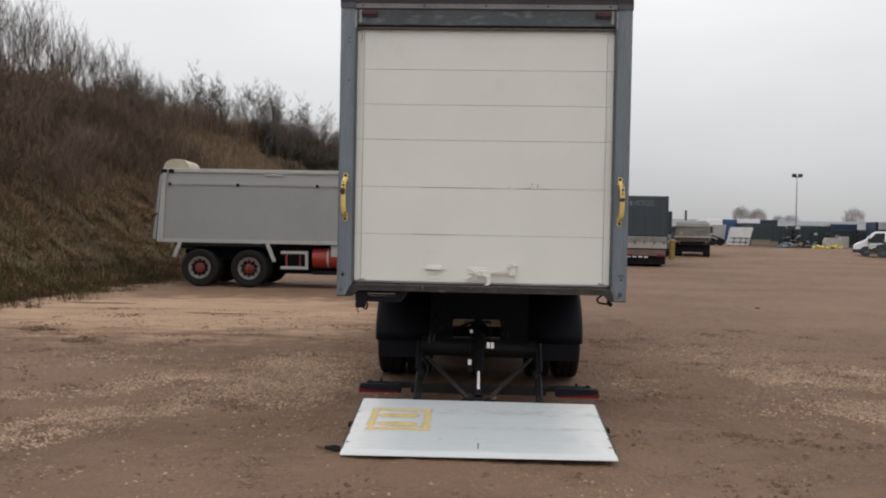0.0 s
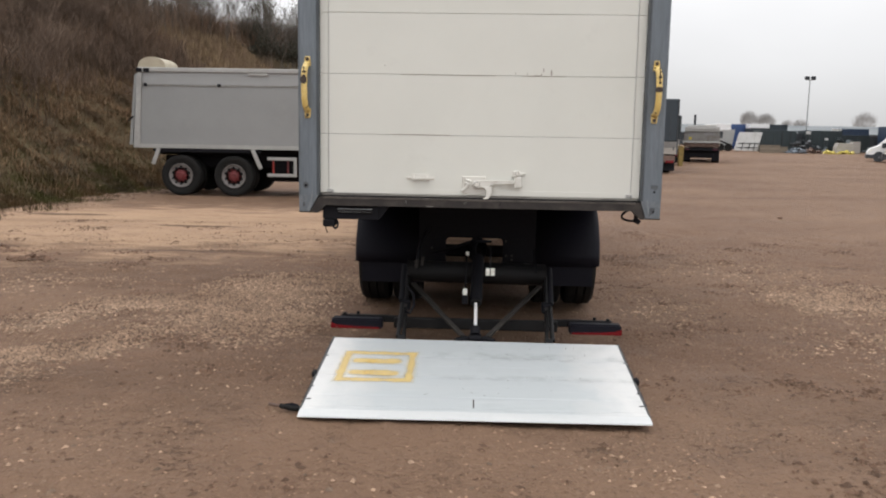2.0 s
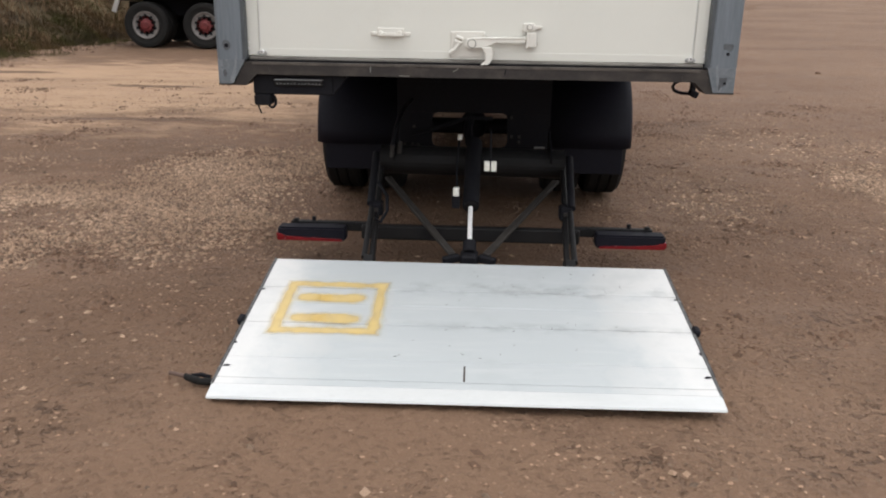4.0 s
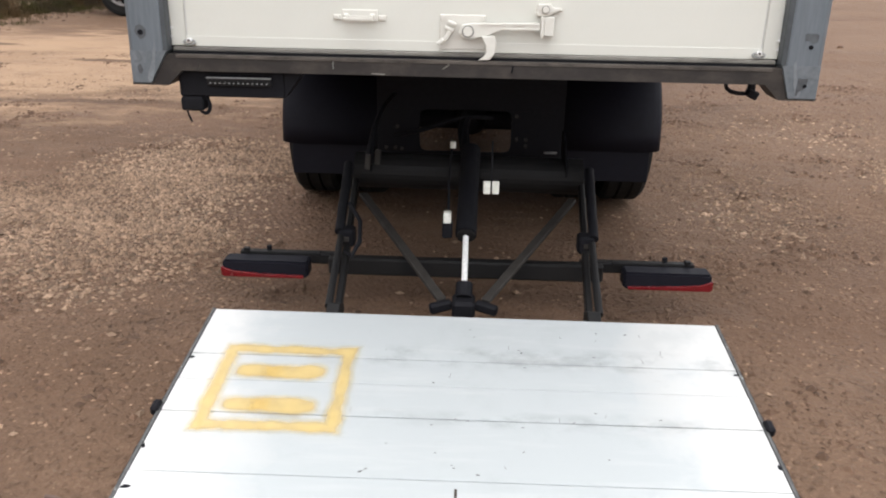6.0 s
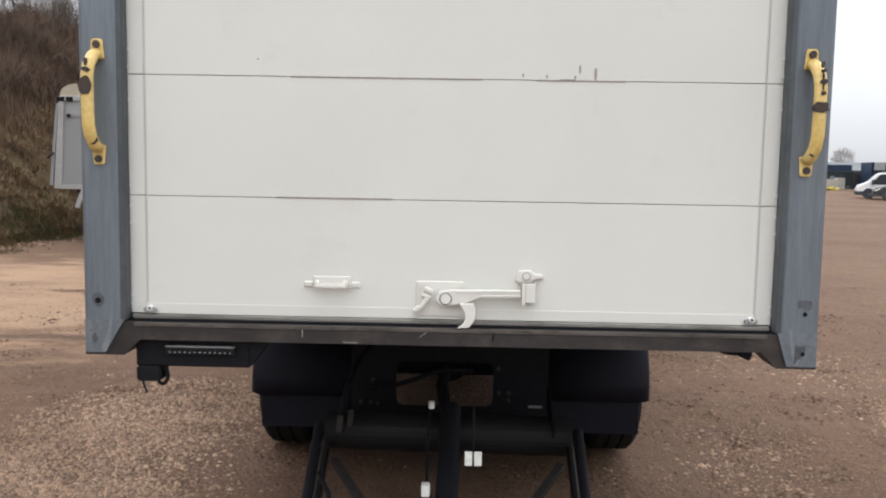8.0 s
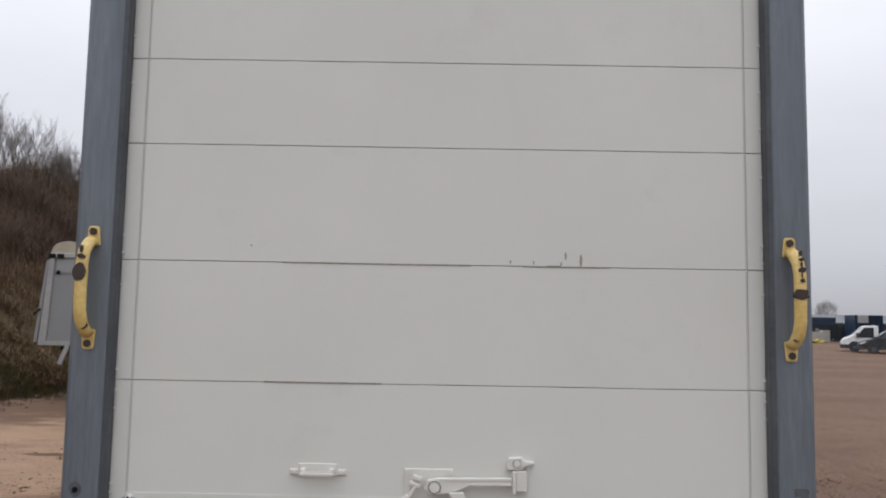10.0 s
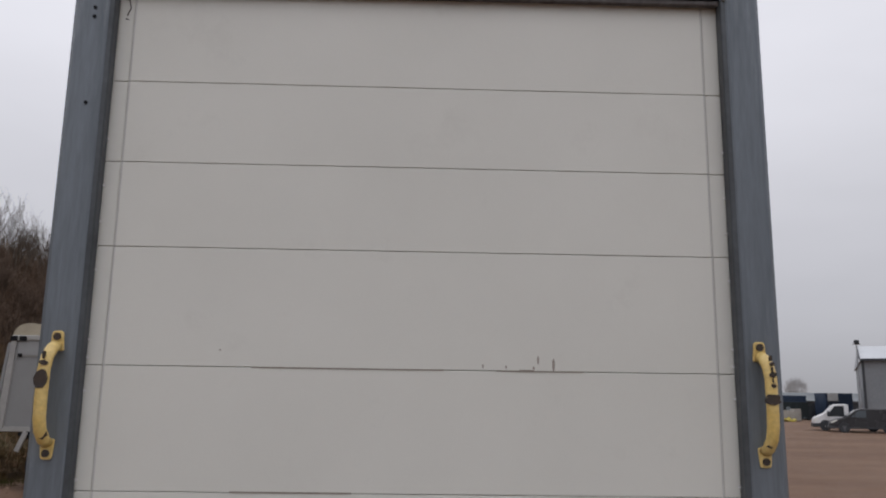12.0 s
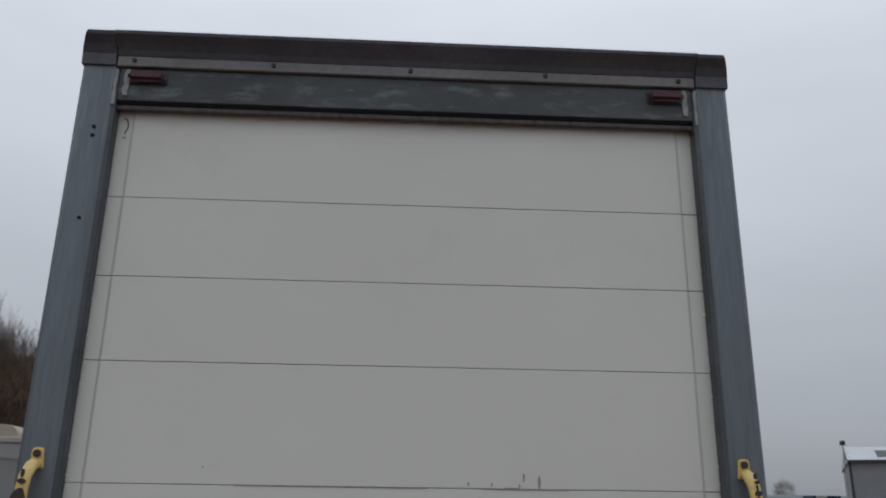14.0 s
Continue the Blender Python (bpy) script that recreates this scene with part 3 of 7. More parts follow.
def rod(p, q, r, sides=12, r2=None, bm=None, caps=True):
    p, q = Vector(p), Vector(q)
    d = q - p
    b = bmesh.new()
    m = Matrix.Translation((p + q) / 2) @ d.to_track_quat("Z", "Y").to_matrix().to_4x4()
    bmesh.ops.create_cone(b, cap_ends=caps, segments=sides, radius1=r, radius2=r if r2 is None else r2, depth=d.length, matrix=m)
    return merged(bm, b)


def bar(p, q, w, h, bevel=0.0, up=(0, 0, 1), bm=None):
    """A rectangular bar from p to q, w wide and h deep along up."""
    p, q, up = Vector(p), Vector(q), Vector(up)
    d = (q - p).normalized()
    s = d.cross(up).normalized()
    u = s.cross(d).normalized()
    m = Matrix((s, d, u)).transposed().to_4x4()
    b = bmesh.new()
    bmesh.ops.create_cube(b, size=1, matrix=Matrix.Translation((p + q) / 2) @ m @ Matrix.Diagonal((w, (q - p).length, h, 1)))
    soft_edges(b, bevel)
    return merged(bm, b)


def tube(points, r, sides=8, bm=None, flat=1.0):
    """A round pipe along points."""
    b = bmesh.new()
    pts = [Vector(p) for p in points]
    rings = []
    for i, p in enumerate(pts):
        d = (pts[min(i + 1, len(pts) - 1)] - pts[max(i - 1, 0)]).normalized()
        a = d.cross(Vector((0, 1, 0.01)))
        a = a.normalized() if a.length > 1e-4 else Vector((1, 0, 0))
        c = d.cross(a).normalized()
        rings.append([b.verts.new(p + a * math.cos(k * math.tau / sides) * r + c * math.sin(k * math.tau / sides) * r * flat) for k in range(sides)])
    for r0, r1 in zip(rings, rings[1:]):
        for k in range(sides):
            b.faces.new((r0[k], r0[(k + 1) % sides], r1[(k + 1) % sides], r1[k]))
    b.faces.new(rings[0][::-1])
    b.faces.new(rings[-1])
    bmesh.ops.recalc_face_normals(b, faces=list(b.faces))
    return merged(bm, b)


def prism(profile, a0, a1, axis="x", bevel=0.0, bm=None):
    """A closed 2D profile pulled along an axis: (y, z) along x, (x, z) along y, (x, y) along z."""
    b = bmesh.new()

    def at(u, v, a):
        return {"x": (a, u, v), "y": (u, a, v), "z": (u, v, a)}[axis]

    lo = [b.verts.new(at(u, v, a0)) for u, v in profile]
    hi = [b.verts.new(at(u, v, a1)) for u, v in profile]
    k = len(profile)
    for i in range(k):
        b.faces.new((lo[i], lo[(i + 1) % k], hi[(i + 1) % k], hi[i]))
    b.faces.new(lo[::-1])
    b.faces.new(hi)
    bmesh.ops.recalc_face_normals(b, faces=list(b.faces))
    soft_edges(b, bevel)
    return merged(bm, b)


def lathe(profile, centre, axis="x", sides=32, bm=None):
    """A (radius, offset) profile turned round an axis through centre."""
    b = bmesh.new()
    c = Vector(centre)
    rings = []
    for r, o in profile:
        ring = []
        for k in range(sides):
            u, v = r * math.cos(k * math.tau / sides), r * math.sin(k * math.tau / sides)
            ring.append(b.verts.new(c + Vector({"x": (o, u, v), "y": (u, o, v), "z": (u, v, o)}[axis])))
        rings.append(ring)
    for r0, r1 in zip(rings, rings[1:]):
        for k in range(sides):
            b.faces.new((r0[k], r0[(k + 1) % sides], r1[(k + 1) % sides], r1[k]))
    b.faces.new(rings[0])
    b.faces.new(rings[-1])
    bmesh.ops.recalc_face_normals(b, faces=list(b.faces))
    return merged(bm, b)


def wheel(parent, x, y, z, r, width, axis="x", out=1, rim_mat=None, hub_mat=None, sides=40, name="wheel"):
    """A lorry wheel: tyre with shoulders and tread grooves, rim dish, hub and nuts. out: the side that shows its dish."""
    w = width / 2
    prof = [(r * 0.60, -w * 0.8), (r * 0.82, -w), (r * 0.95, -w * 0.96), (r, -w * 0.75), (r, -w * 0.36), (r * 0.97, -w * 0.32), (r * 0.97, -w * 0.24), (r, -w * 0.2),
            (r, w * 0.2), (r * 0.97, w * 0.24), (r * 0.97, w * 0.32), (r, w * 0.36), (r, w * 0.75), (r * 0.95, w * 0.96), (r * 0.82, w), (r * 0.60, w * 0.8)]
    tyre = part(name, lathe(prof, (x, y, z), axis, sides), RUBBER, parent, smooth=False)
    if rim_mat:
        o = out * w
        c = (x, y, z)
        rim = lathe([(r * 0.60, o * 0.80), (r * 0.60, o * 0.98), (r * 0.56, o * 0.98), (r * 0.52, o * 0.84), (r * 0.36, o * 0.78), (r * 0.22, o * 0.80)], c, axis, 32)
        part("rim", rim, rim_mat, tyre)
        hub = lathe([(r * 0.27, o * 0.79), (r * 0.26, o * 0.88), (r * 0.17, o * 0.92), (r * 0.15, o * 1.08), (r * 0.05, o * 1.1)], c, axis, 20)
        for k in range(10):
            a = k * math.tau / 10
            u, v = r * 0.32 * math.cos(a), r * 0.32 * math.sin(a)
            q = Vector(c) + Vector({"x": (o * 0.7, u, v), "y": (u, o * 0.7, v)}[axis])
            e = Vector({"x": (o * 0.22, 0, 0), "y": (0, o * 0.22, 0)}[axis])
            rod(q, q + e, r * 0.036, 6, bm=hub)
        part("hub", hub, hub_mat or rim_mat, tyre)
        for k in range(10):
            a = (k + 0.5) * math.tau / 10
            u, v = r * 0.43 * math.cos(a), r * 0.43 * math.sin(a)
            q = Vector(c) + Vector({"x": (o * 0.77, u, v), "y": (u, o * 0.77, v)}[axis])
            e = Vector({"x": (o * 0.055, 0, 0), "y": (0, o * 0.055, 0)}[axis])
            part("rim_hole", rod(q, q + e, r * 0.062, 10), BLACK, tyre)
    return tyre


def gz(y):
    """Height of the yard: level near the lorry, rising gently far off."""
    return 0.017 * max(0.0, y - 36) if y < 120 else 1.428


# ---- ground: one sheet to the horizon ----
def spaced(lo, a, b, hi, step, grow=1.22):
    """Even steps between a and b, widening to lo and hi."""
    out = list(np.arange(a, b + 1e-6, step))
    s, v = step, a
    while v > lo:
        s *= grow
        v -= s
        out.insert(0, v)
    s, v = step, out[-1]
    while v < hi:
        s *= grow
        v += s
        out.append(v)
    return out


def relief(x, y):
    """Trodden unevenness of the yard near the lorry."""
    rough = 0.6 + 0.8 * max(0.0, noise.noise((x * 0.8, y * 0.8, 41)) + 0.3)
    h = 0.012 * noise.noise((x * 2.3, y * 2.3, 0)) + 0.02 * noise.noise((x * 0.4, y * 0.4, 7))
    return h + rough * (0.010 * noise.noise((x * 5.2, y * 5.2, 3)) + 0.011 * noise.noise((x * 11, y * 11, 5))) - 0.012


def build_ground():
    xs, ys = spaced(-900, -6, 6, 900, 0.065), spaced(-60, -4.5, 6, 2500, 0.065)
    verts, faces = [], []
    for y in ys:
        for x in xs:
            near = max(0.0, 1 - max(abs(x) - 6, abs(y - 1) - 9, 0) / 30)
            verts.append((x, y, gz(y) + (relief(x, y) + 0.012) * near - 0.012))
    w = len(xs)
    for j in range(len(ys) - 1):
        for i in range(w - 1):
            a = j * w + i
            faces.append((a, a + 1, a + w + 1, a + w))
    me = bpy.data.meshes.new("ground")
    me.from_pydata(verts, [], faces)
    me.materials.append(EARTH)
    me.polygons.foreach_set("use_smooth", [True] * len(me.polygons))
    return tagged(new("ground", me), "reddish-brown packed earth yard with gravel patches", "ground", kind="structure")


build_ground()


def stone_density(x, y):
    g = noise.noise((x * 0.45, y * 0.55, 11)) + 0.5 * noise.noise((x * 1.6, y * 1.6, 5))
    band = 0.0
    for cx, cy, rx, ry, turn, thick in GRAVEL:
        c, sn = math.cos(radians(turn)), math.sin(radians(turn))
        u, v = (x - cx) * c + (y - cy) * sn, (y - cy) * c - (x - cx) * sn
        v += 0.26 * noise.noise((u * 1.2, cx * 3.1, cy)) + 0.12 * noise.noise((u * 3.4, cx, cy * 2.3))
        band = max(band, thick * math.exp(-(u / rx) ** 2 - (v / ry) ** 2))
    return max(0.0012, min(1.0, 0.030 * max(0.0, g + 0.25) ** 2 + (0.9 + 1.3 * g) * max(0.0, band - 0.10) * max(0.15, 1 + 1.5 * noise.noise((x * 3.2, y * 4.0, 61)))))


def grit_density(x, y):
    beside = math.exp(-((abs(x + 0.1) - 1.8) / 0.8) ** 2 - ((y - 2.2) / 1.5) ** 2)
    return max(0.05, min(1.0, 0.25 + 0.8 * beside + 0.6 * noise.noise((x * 0.7, y * 0.7, 23)) + 0.4 * noise.noise((x * 2.6, y * 2.6, 29))))


def scatter(name, label, category, count, seed, mat, density, least, more, flat):
    """Loose pieces lying on the yard: squat five-cornered lumps."""
    rnd = random.Random(seed)
    verts, faces = [], []
    made = 0
    chances = {}
    while made < count:
        x, y = rnd.uniform(-7.5, 6.5), rnd.uniform(-4.5, 9)
        cell = (round(x * 12), round(y * 12))
        if cell not in chances:
            chances[cell] = density(cell[0] / 12, cell[1] / 12) * (1.0 if y < 5 else 0.6)
        if rnd.random() > chances[cell]:
            continue
        if -1.05 < x < 1.05 and -1.3 < y < -0.02 or abs(x) < 0.8 and 0 < y < 4 and rnd.random() < 0.85:
            continue
        r = least + more * rnd.random() ** 3
        a = rnd.uniform(0, math.tau)
        ca, sa = math.cos(a), math.sin(a)
        sx, sy, sz = r * rnd.uniform(0.8, 1.5), r * rnd.uniform(0.7, 1.1), r * flat * rnd.uniform(0.7, 1.2)
        h = relief(x, y)
        k = len(verts)
        for ux, uy, uz in ((1, 0.2, 0), (-0.2, 1, 0.1), (-1, -0.1, 0), (0.1, -1, 0), (0.1, 0.1, 1)):
            px, py = ux * sx * rnd.uniform(0.8, 1.2), uy * sy * rnd.uniform(0.8, 1.2)
            verts.append((x + ca * px - sa * py, y + sa * px + ca * py, h + uz * sz + 0.001))
        faces += [(k, k + 1, k + 4), (k + 1, k + 2, k + 4), (k + 2, k + 3, k + 4), (k + 3, k, k + 4)]
        made += 1
    me = bpy.data.meshes.new(name)
    me.from_pydata(verts, [], faces)
    me.materials.append(mat)
    tagged(new(name, me), label, category, kind="stuff")


def clod_density(x, y):
    g = noise.noise((x * 1.3, y * 1.3, 31)) + 0.6 * noise.noise((x * 3.5, y * 3.5, 17))
    return max(0.008, min(1.0, 1.8 * (g - 0.24)))


scatter("gravel", "loose pale stones lying in bands on the brown earth", "gravel", 76000, 4, STONE, stone_density, 0.0065, 0.015, 0.75)
scatter("grit", "small brown grit scattered over the packed earth", "grit", 48000, 9, GRIT, grit_density, 0.004, 0.008, 0.6)
scatter("earth_clods", "clusters of small dark clods of earth on the yard", "clods", 17000, 5, CLOD, clod_density, 0.006, 0.020, 0.75)


# ---- embankment with winter scrub ----
BASE_Y = (-60, -20, 9, 16, 30, 45, 60, 80, 100)
BASE_X = (-12, -10.5, -9.7, -9.6, -8.4, -6.0, -1.5, 5.0, 12.0)


def bank_base(y):
    return float(np.interp(y, BASE_Y, BASE_X))


def bank_height(x, y):
    """Ground height on the bank at (x, y)."""
    top = float(np.interp(y, (-60, 20, 58, 80, 95), (7.2, 7.4, 7.5, 3.0, 0.2)))
    s = (bank_base(y) - x) / 11.3
    s = max(0.0, min(1.0, s))
    s = s ** 1.15 * (1.35 - 0.35 * s)
    bumps = 0.45 * noise.noise((x * 0.35, y * 0.35, 2)) + 0.18 * noise.noise((x * 1.1, y * 1.1, 9))
    return gz(y) + top * s + bumps * min(1, s * 6) - 0.03


def build_bank():
    verts, faces = [], []
    ys = list(np.arange(-30, 96, 0.8))
    offs = list(np.linspace(-0.4, 12.6, 34)) + [20, 60]
    for y in ys:
        for o in offs:
            x = bank_base(y) - o
            verts.append((x, y, bank_height(x, y) - (0.25 if o < 0 else 0)))
    w = len(offs)
    for j in range(len(ys) - 1):
        for i in range(w - 1):
            a = j * w + i
            faces.append((a, a + w, a + w + 1, a + 1))
    me = bpy.data.meshes.new("embankment")
    me.from_pydata(verts, [], faces)
    me.materials.append(BANK)
    me.polygons.foreach_set("use_smooth", [True] * len(me.polygons))
    tagged(new("embankment", me), "steep earth bank under moss, brambles and dead grass", "embankment", kind="structure")


build_bank()


def blades(name, label, category, count, where, size, mat, seed, lean=0.6, keep=None):
    """Uncountable tufts: each one a fan of a few tapering blades."""
    rnd = random.Random(seed)
    verts, faces = [], []
    made = 0
    while made < count:
        y = rnd.uniform(*where[0])
        o = rnd.uniform(*where[1])
        x = bank_base(y) - o
        if keep and rnd.random() > keep(x, y, o):
            continue
        made += 1
        z = bank_height(x, y) - 0.03
        s = size * rnd.uniform(0.5, 1.4)
        for _ in range(7):
            a = rnd.uniform(0, math.tau)
            b = rnd.uniform(0.1, lean)
            dx, dy = math.cos(a), math.sin(a)
            h = s * rnd.uniform(0.6, 1.2)
            wd = s * rnd.uniform(0.022, 0.06)
            k = len(verts)
            ox, oy = rnd.uniform(-0.5, 0.5) * s, rnd.uniform(-0.5, 0.5) * s
            tx, ty = x + ox + dx * h * b, y + oy + dy * h * b
            verts += [(x + ox - dy * wd, y + oy + dx * wd, z), (x + ox + dy * wd, y + oy - dx * wd, z),
                      (tx - dy * wd * 0.3, ty + dx * wd * 0.3, z + h * (1 - 0.45 * b)), (tx + dy * wd * 0.3, ty - dx * wd * 0.3, z + h * (1 - 0.45 * b))]
            faces += [(k, k + 1, k + 3, k + 2)]
    me = bpy.data.meshes.new(name)
    me.from_pydata(verts, [], faces)
    me.materials.append(mat)
    tagged(new(name, me), label, category, kind="stuff")


def tan_zone(x, y, o):
    return 0.95 if noise.noise((x * 0.25, y * 0.18, 21)) > -0.25 else 0.25


blades("winter_grass", "short olive winter grass and moss on the lower bank", "grass", 60000, ((5, 40), (0.0, 7.0)), 0.10, TUFT, 1, lean=1.1,
       keep=lambda x, y, o: max(0.08, 1 - o / 7.5) * (0.5 + 0.5 * (noise.noise((x * 0.5, y * 0.5, 4)) > -0.15)))
blades("dead_grass", "dead tan grass on the slope of the bank", "grass", 17000, ((35, 46), (4.5, 11.2)), 0.42, DRY, 2, lean=0.5, keep=tan_zone)
blades("undergrowth", "brown leafless undergrowth covering the upper bank", "undergrowth", 46000, ((8, 46), (0.3, 11.5)), 0.20, BROWNGRASS, 6, lean=0.95,
       keep=lambda x, y, o: max(0.25 * (noise.noise((x * 0.4, y * 0.4, 8)) > 0), min(1.0, o / 6)) if y < 31 else 0.2)
blades("verge_weeds", "low green and brown weeds along the foot of the bank", "weeds", 5200, ((4, 24), (-1.3, 1.0)), 0.13, TUFT, 3,
       keep=lambda x, y, o: max(0.0, min(1.0, 0.55 + 0.6 * o + 0.9 * noise.noise((x * 0.9, y * 0.9, 14)))))


def verge_stones():
    """Stones and clods along the ragged foot of the bank."""
    rnd = random.Random(33)
    for name, label, mat, count in (("verge_stones", "pale stones and litter at the foot of the bank", STONE, 500), ("verge_clods", "dark clods of soil at the foot of the bank", CLOD, 1500)):
        verts, faces = [], []
        for _ in range(count):
            y = rnd.uniform(2, 22)
            o = rnd.gauss(-0.15, 0.45)
            x = bank_base(y) - o
            z = max(gz(y) - 0.01, bank_height(x, y) - 0.02 if o > 0 else -1)
            r = 0.012 + 0.05 * rnd.random() ** 3
            k = len(verts)
            a0 = rnd.uniform(0, 1.5)
            for i in range(5):
                a = a0 + i * math.tau / 5
                q = r * rnd.uniform(0.7, 1.3)
                verts.append((x + q * math.cos(a), y + q * math.sin(a), z))
            verts.append((x + 0.2 * r, y, z + r * rnd.uniform(0.5, 1.0)))
            faces += [(k + i, k + (i + 1) % 5, k + 5) for i in range(5)]
        me = bpy.data.meshes.new(name)
        me.from_pydata(verts, [], faces)
        me.materials.append(mat)
        tagged(new(name, me), label, "stones" if mat is STONE else "clods", kind="stuff")


verge_stones()


def earth_heap(x, y, rx, ry, h, seed):
    """A small pile of crumbled dark earth on the yard."""
    rnd = random.Random(seed)
    bm = bmesh.new()
    for _ in range(60 if rx > 0.1 else 9):
        a, d = rnd.uniform(0, math.tau), rnd.random() ** 0.7
        px, py = rx * d * math.cos(a), ry * d * math.sin(a)
        r = rnd.uniform(0.02, 0.05) if rx > 0.1 else rnd.uniform(0.018, 0.03)
        b = bmesh.ops.create_icosphere(bm, subdivisions=1, radius=r, matrix=Matrix.Translation((px, py, h * (1 - d) * rnd.random())))
        for v in b["verts"]:
            v.co += Vector((rnd.uniform(-1, 1), rnd.uniform(-1, 1), rnd.uniform(-1, 1))) * r * 0.3
    t = thing("earth_heap", x, y, -0.012, "small dark heap of crumbled earth on the sandy yard", "heap")
    part("crumbled_earth", bm, CLOD, t)


earth_heap(-5.5, 4.1, 0.30, 0.16, 0.07, 3)
earth_heap(-6.8, 5.2, 0.34, 0.12, 0.05, 4)
earth_heap(6.5, 12.1, 0.035, 0.02, 0.05, 5)


def branching(rnd, stems, height, spread, levels, r0, splits=3, curl=0.25, rise=(0.3, 1.0)):
    """Skeleton of a bare tree or bush: a list of (point, point, radius, radius, level)."""
    segs = []

    def grow(p, d, length, r, level):
        n = 3 if level < 2 else 2
        for i in range(n):
            d2 = (d + Vector((rnd.uniform(-1, 1), rnd.uniform(-1, 1), rnd.uniform(-0.3, 0.7))) * curl).normalized()
            q = p + d2 * (length / n)
            r2 = r * (0.84 if i < n - 1 else 0.7)
            segs.append((p.copy(), q.copy(), r, r2, level))
            if level < levels and (i > 0 or level > 0):
                for _ in range(splits if level else 2):
                    a = rnd.uniform(0, math.tau)
                    side = Vector((math.cos(a), math.sin(a), rnd.uniform(*rise))).normalized()
                    grow(q.copy(), (d2 * 0.55 + side * rnd.uniform(0.35, 0.8)).normalized(), length * rnd.uniform(0.38, 0.62), r2 * 0.55, level + 1)
            p, d, r = q, d2, r2

    for _ in range(stems):
        a = rnd.uniform(0, math.tau)
        lean = rnd.uniform(0, spread)
        start = Vector((math.cos(a), math.sin(a), 0)) * rnd.uniform(0, 0.12) * stems ** 0.5
        grow(start, Vector((math.cos(a) * lean, math.sin(a) * lean, 1)).normalized(), height * rnd.uniform(0.75, 1.05), r0 * rnd.uniform(0.7, 1.1), 0)
    return segs


def wood_mesh(name, segs, mat, sides=3, least=0.0):
    verts, faces = [], []
    for p, q, r, r2, _ in segs:
        d = q - p
        a = d.cross(Vector((0.3, 0.9, 0.1))).normalized()
        c = d.cross(a).normalized()
        k = len(verts)
        for base, rad in ((p, max(r, least)), (q, max(r2, least * 0.7))):
            for i in range(sides):
                t = i * math.tau / sides
                verts.append(base + a * math.cos(t) * rad + c * math.sin(t) * rad)
        for i in range(sides):
            j = (i + 1) % sides
            faces.append((k + i, k + j, k + sides + j, k + sides + i))
    me = bpy.data.meshes.new(name)
    me.from_pydata([tuple(v) for v in verts], [], faces)
    me.materials.append(mat)
    return me


def leaf_mesh(name, segs, mat, rnd, per, size, from_level):
    verts, faces = [], []
    for p, q, _, _, level in segs:
        if level < from_level:
            continue
        for _ in range(per):
            c = p.lerp(q, rnd.random()) + Vector((rnd.gauss(0, 0.05), rnd.gauss(0, 0.05), rnd.gauss(0, 0.05)))
            a = Vector((rnd.gauss(0, 1), rnd.gauss(0, 1), rnd.gauss(0, 1))).normalized() * size * rnd.uniform(0.6, 1.3)
            b = a.cross(Vector((rnd.gauss(0, 1), rnd.gauss(0, 1), rnd.gauss(0, 1)))).normalized() * size * 0.6
            k = len(verts)
            verts += [tuple(c - a), tuple(c + b), tuple(c + a), tuple(c - b)]
            faces.append((k, k + 1, k + 2, k + 3))
    me = bpy.data.meshes.new(name)
    me.from_pydata(verts, [], faces)
    me.materials.append(mat)
    return me


def make_tree(seed, label, stems, height, spread, levels, r0, least, trunk_mat, twig_mat, leaves=0, category="tree", name="bare_tree", group="trees on the bank", curl=0.25, leaf_size=0.05, splits=3, rise=(0.3, 1.0)):
    rnd = random.Random(seed)
    segs = branching(rnd, stems, height, spread, levels, r0, splits, curl, rise)
    root = thing(name, 0, 0, -50, label, category, group)
    t = new("trunk", wood_mesh("trunk", [s for s in segs if s[4] == 0], trunk_mat, 5))
    t.parent = root
    b = new("crown", wood_mesh("crown", [s for s in segs if s[4] > 0], twig_mat, 3, least))
    b.parent = root
    if leaves:
        lf = new("leaves", leaf_mesh("leaves", segs, IVY, rnd, leaves, leaf_size, 1))
        lf.parent = root
    return root


def stand(models, spots, rnd, lo, hi, far=1.0):
    """Puts the models themselves, then copies of them, on the spots."""
    for i, (x, y, z) in enumerate(spots):
        s = rnd.uniform(lo, hi) * (far if y > 33 else 1.0)
        m = pose(x, y, z, rnd.uniform(-4, 4), rnd.uniform(-4, 4), rnd.uniform(0, 360))
        src = models[i % len(models)]
        ob = src if i < len(models) else copy_thing(src, m)
        ob.matrix_basis = m
        ob.scale = (s, s, s)


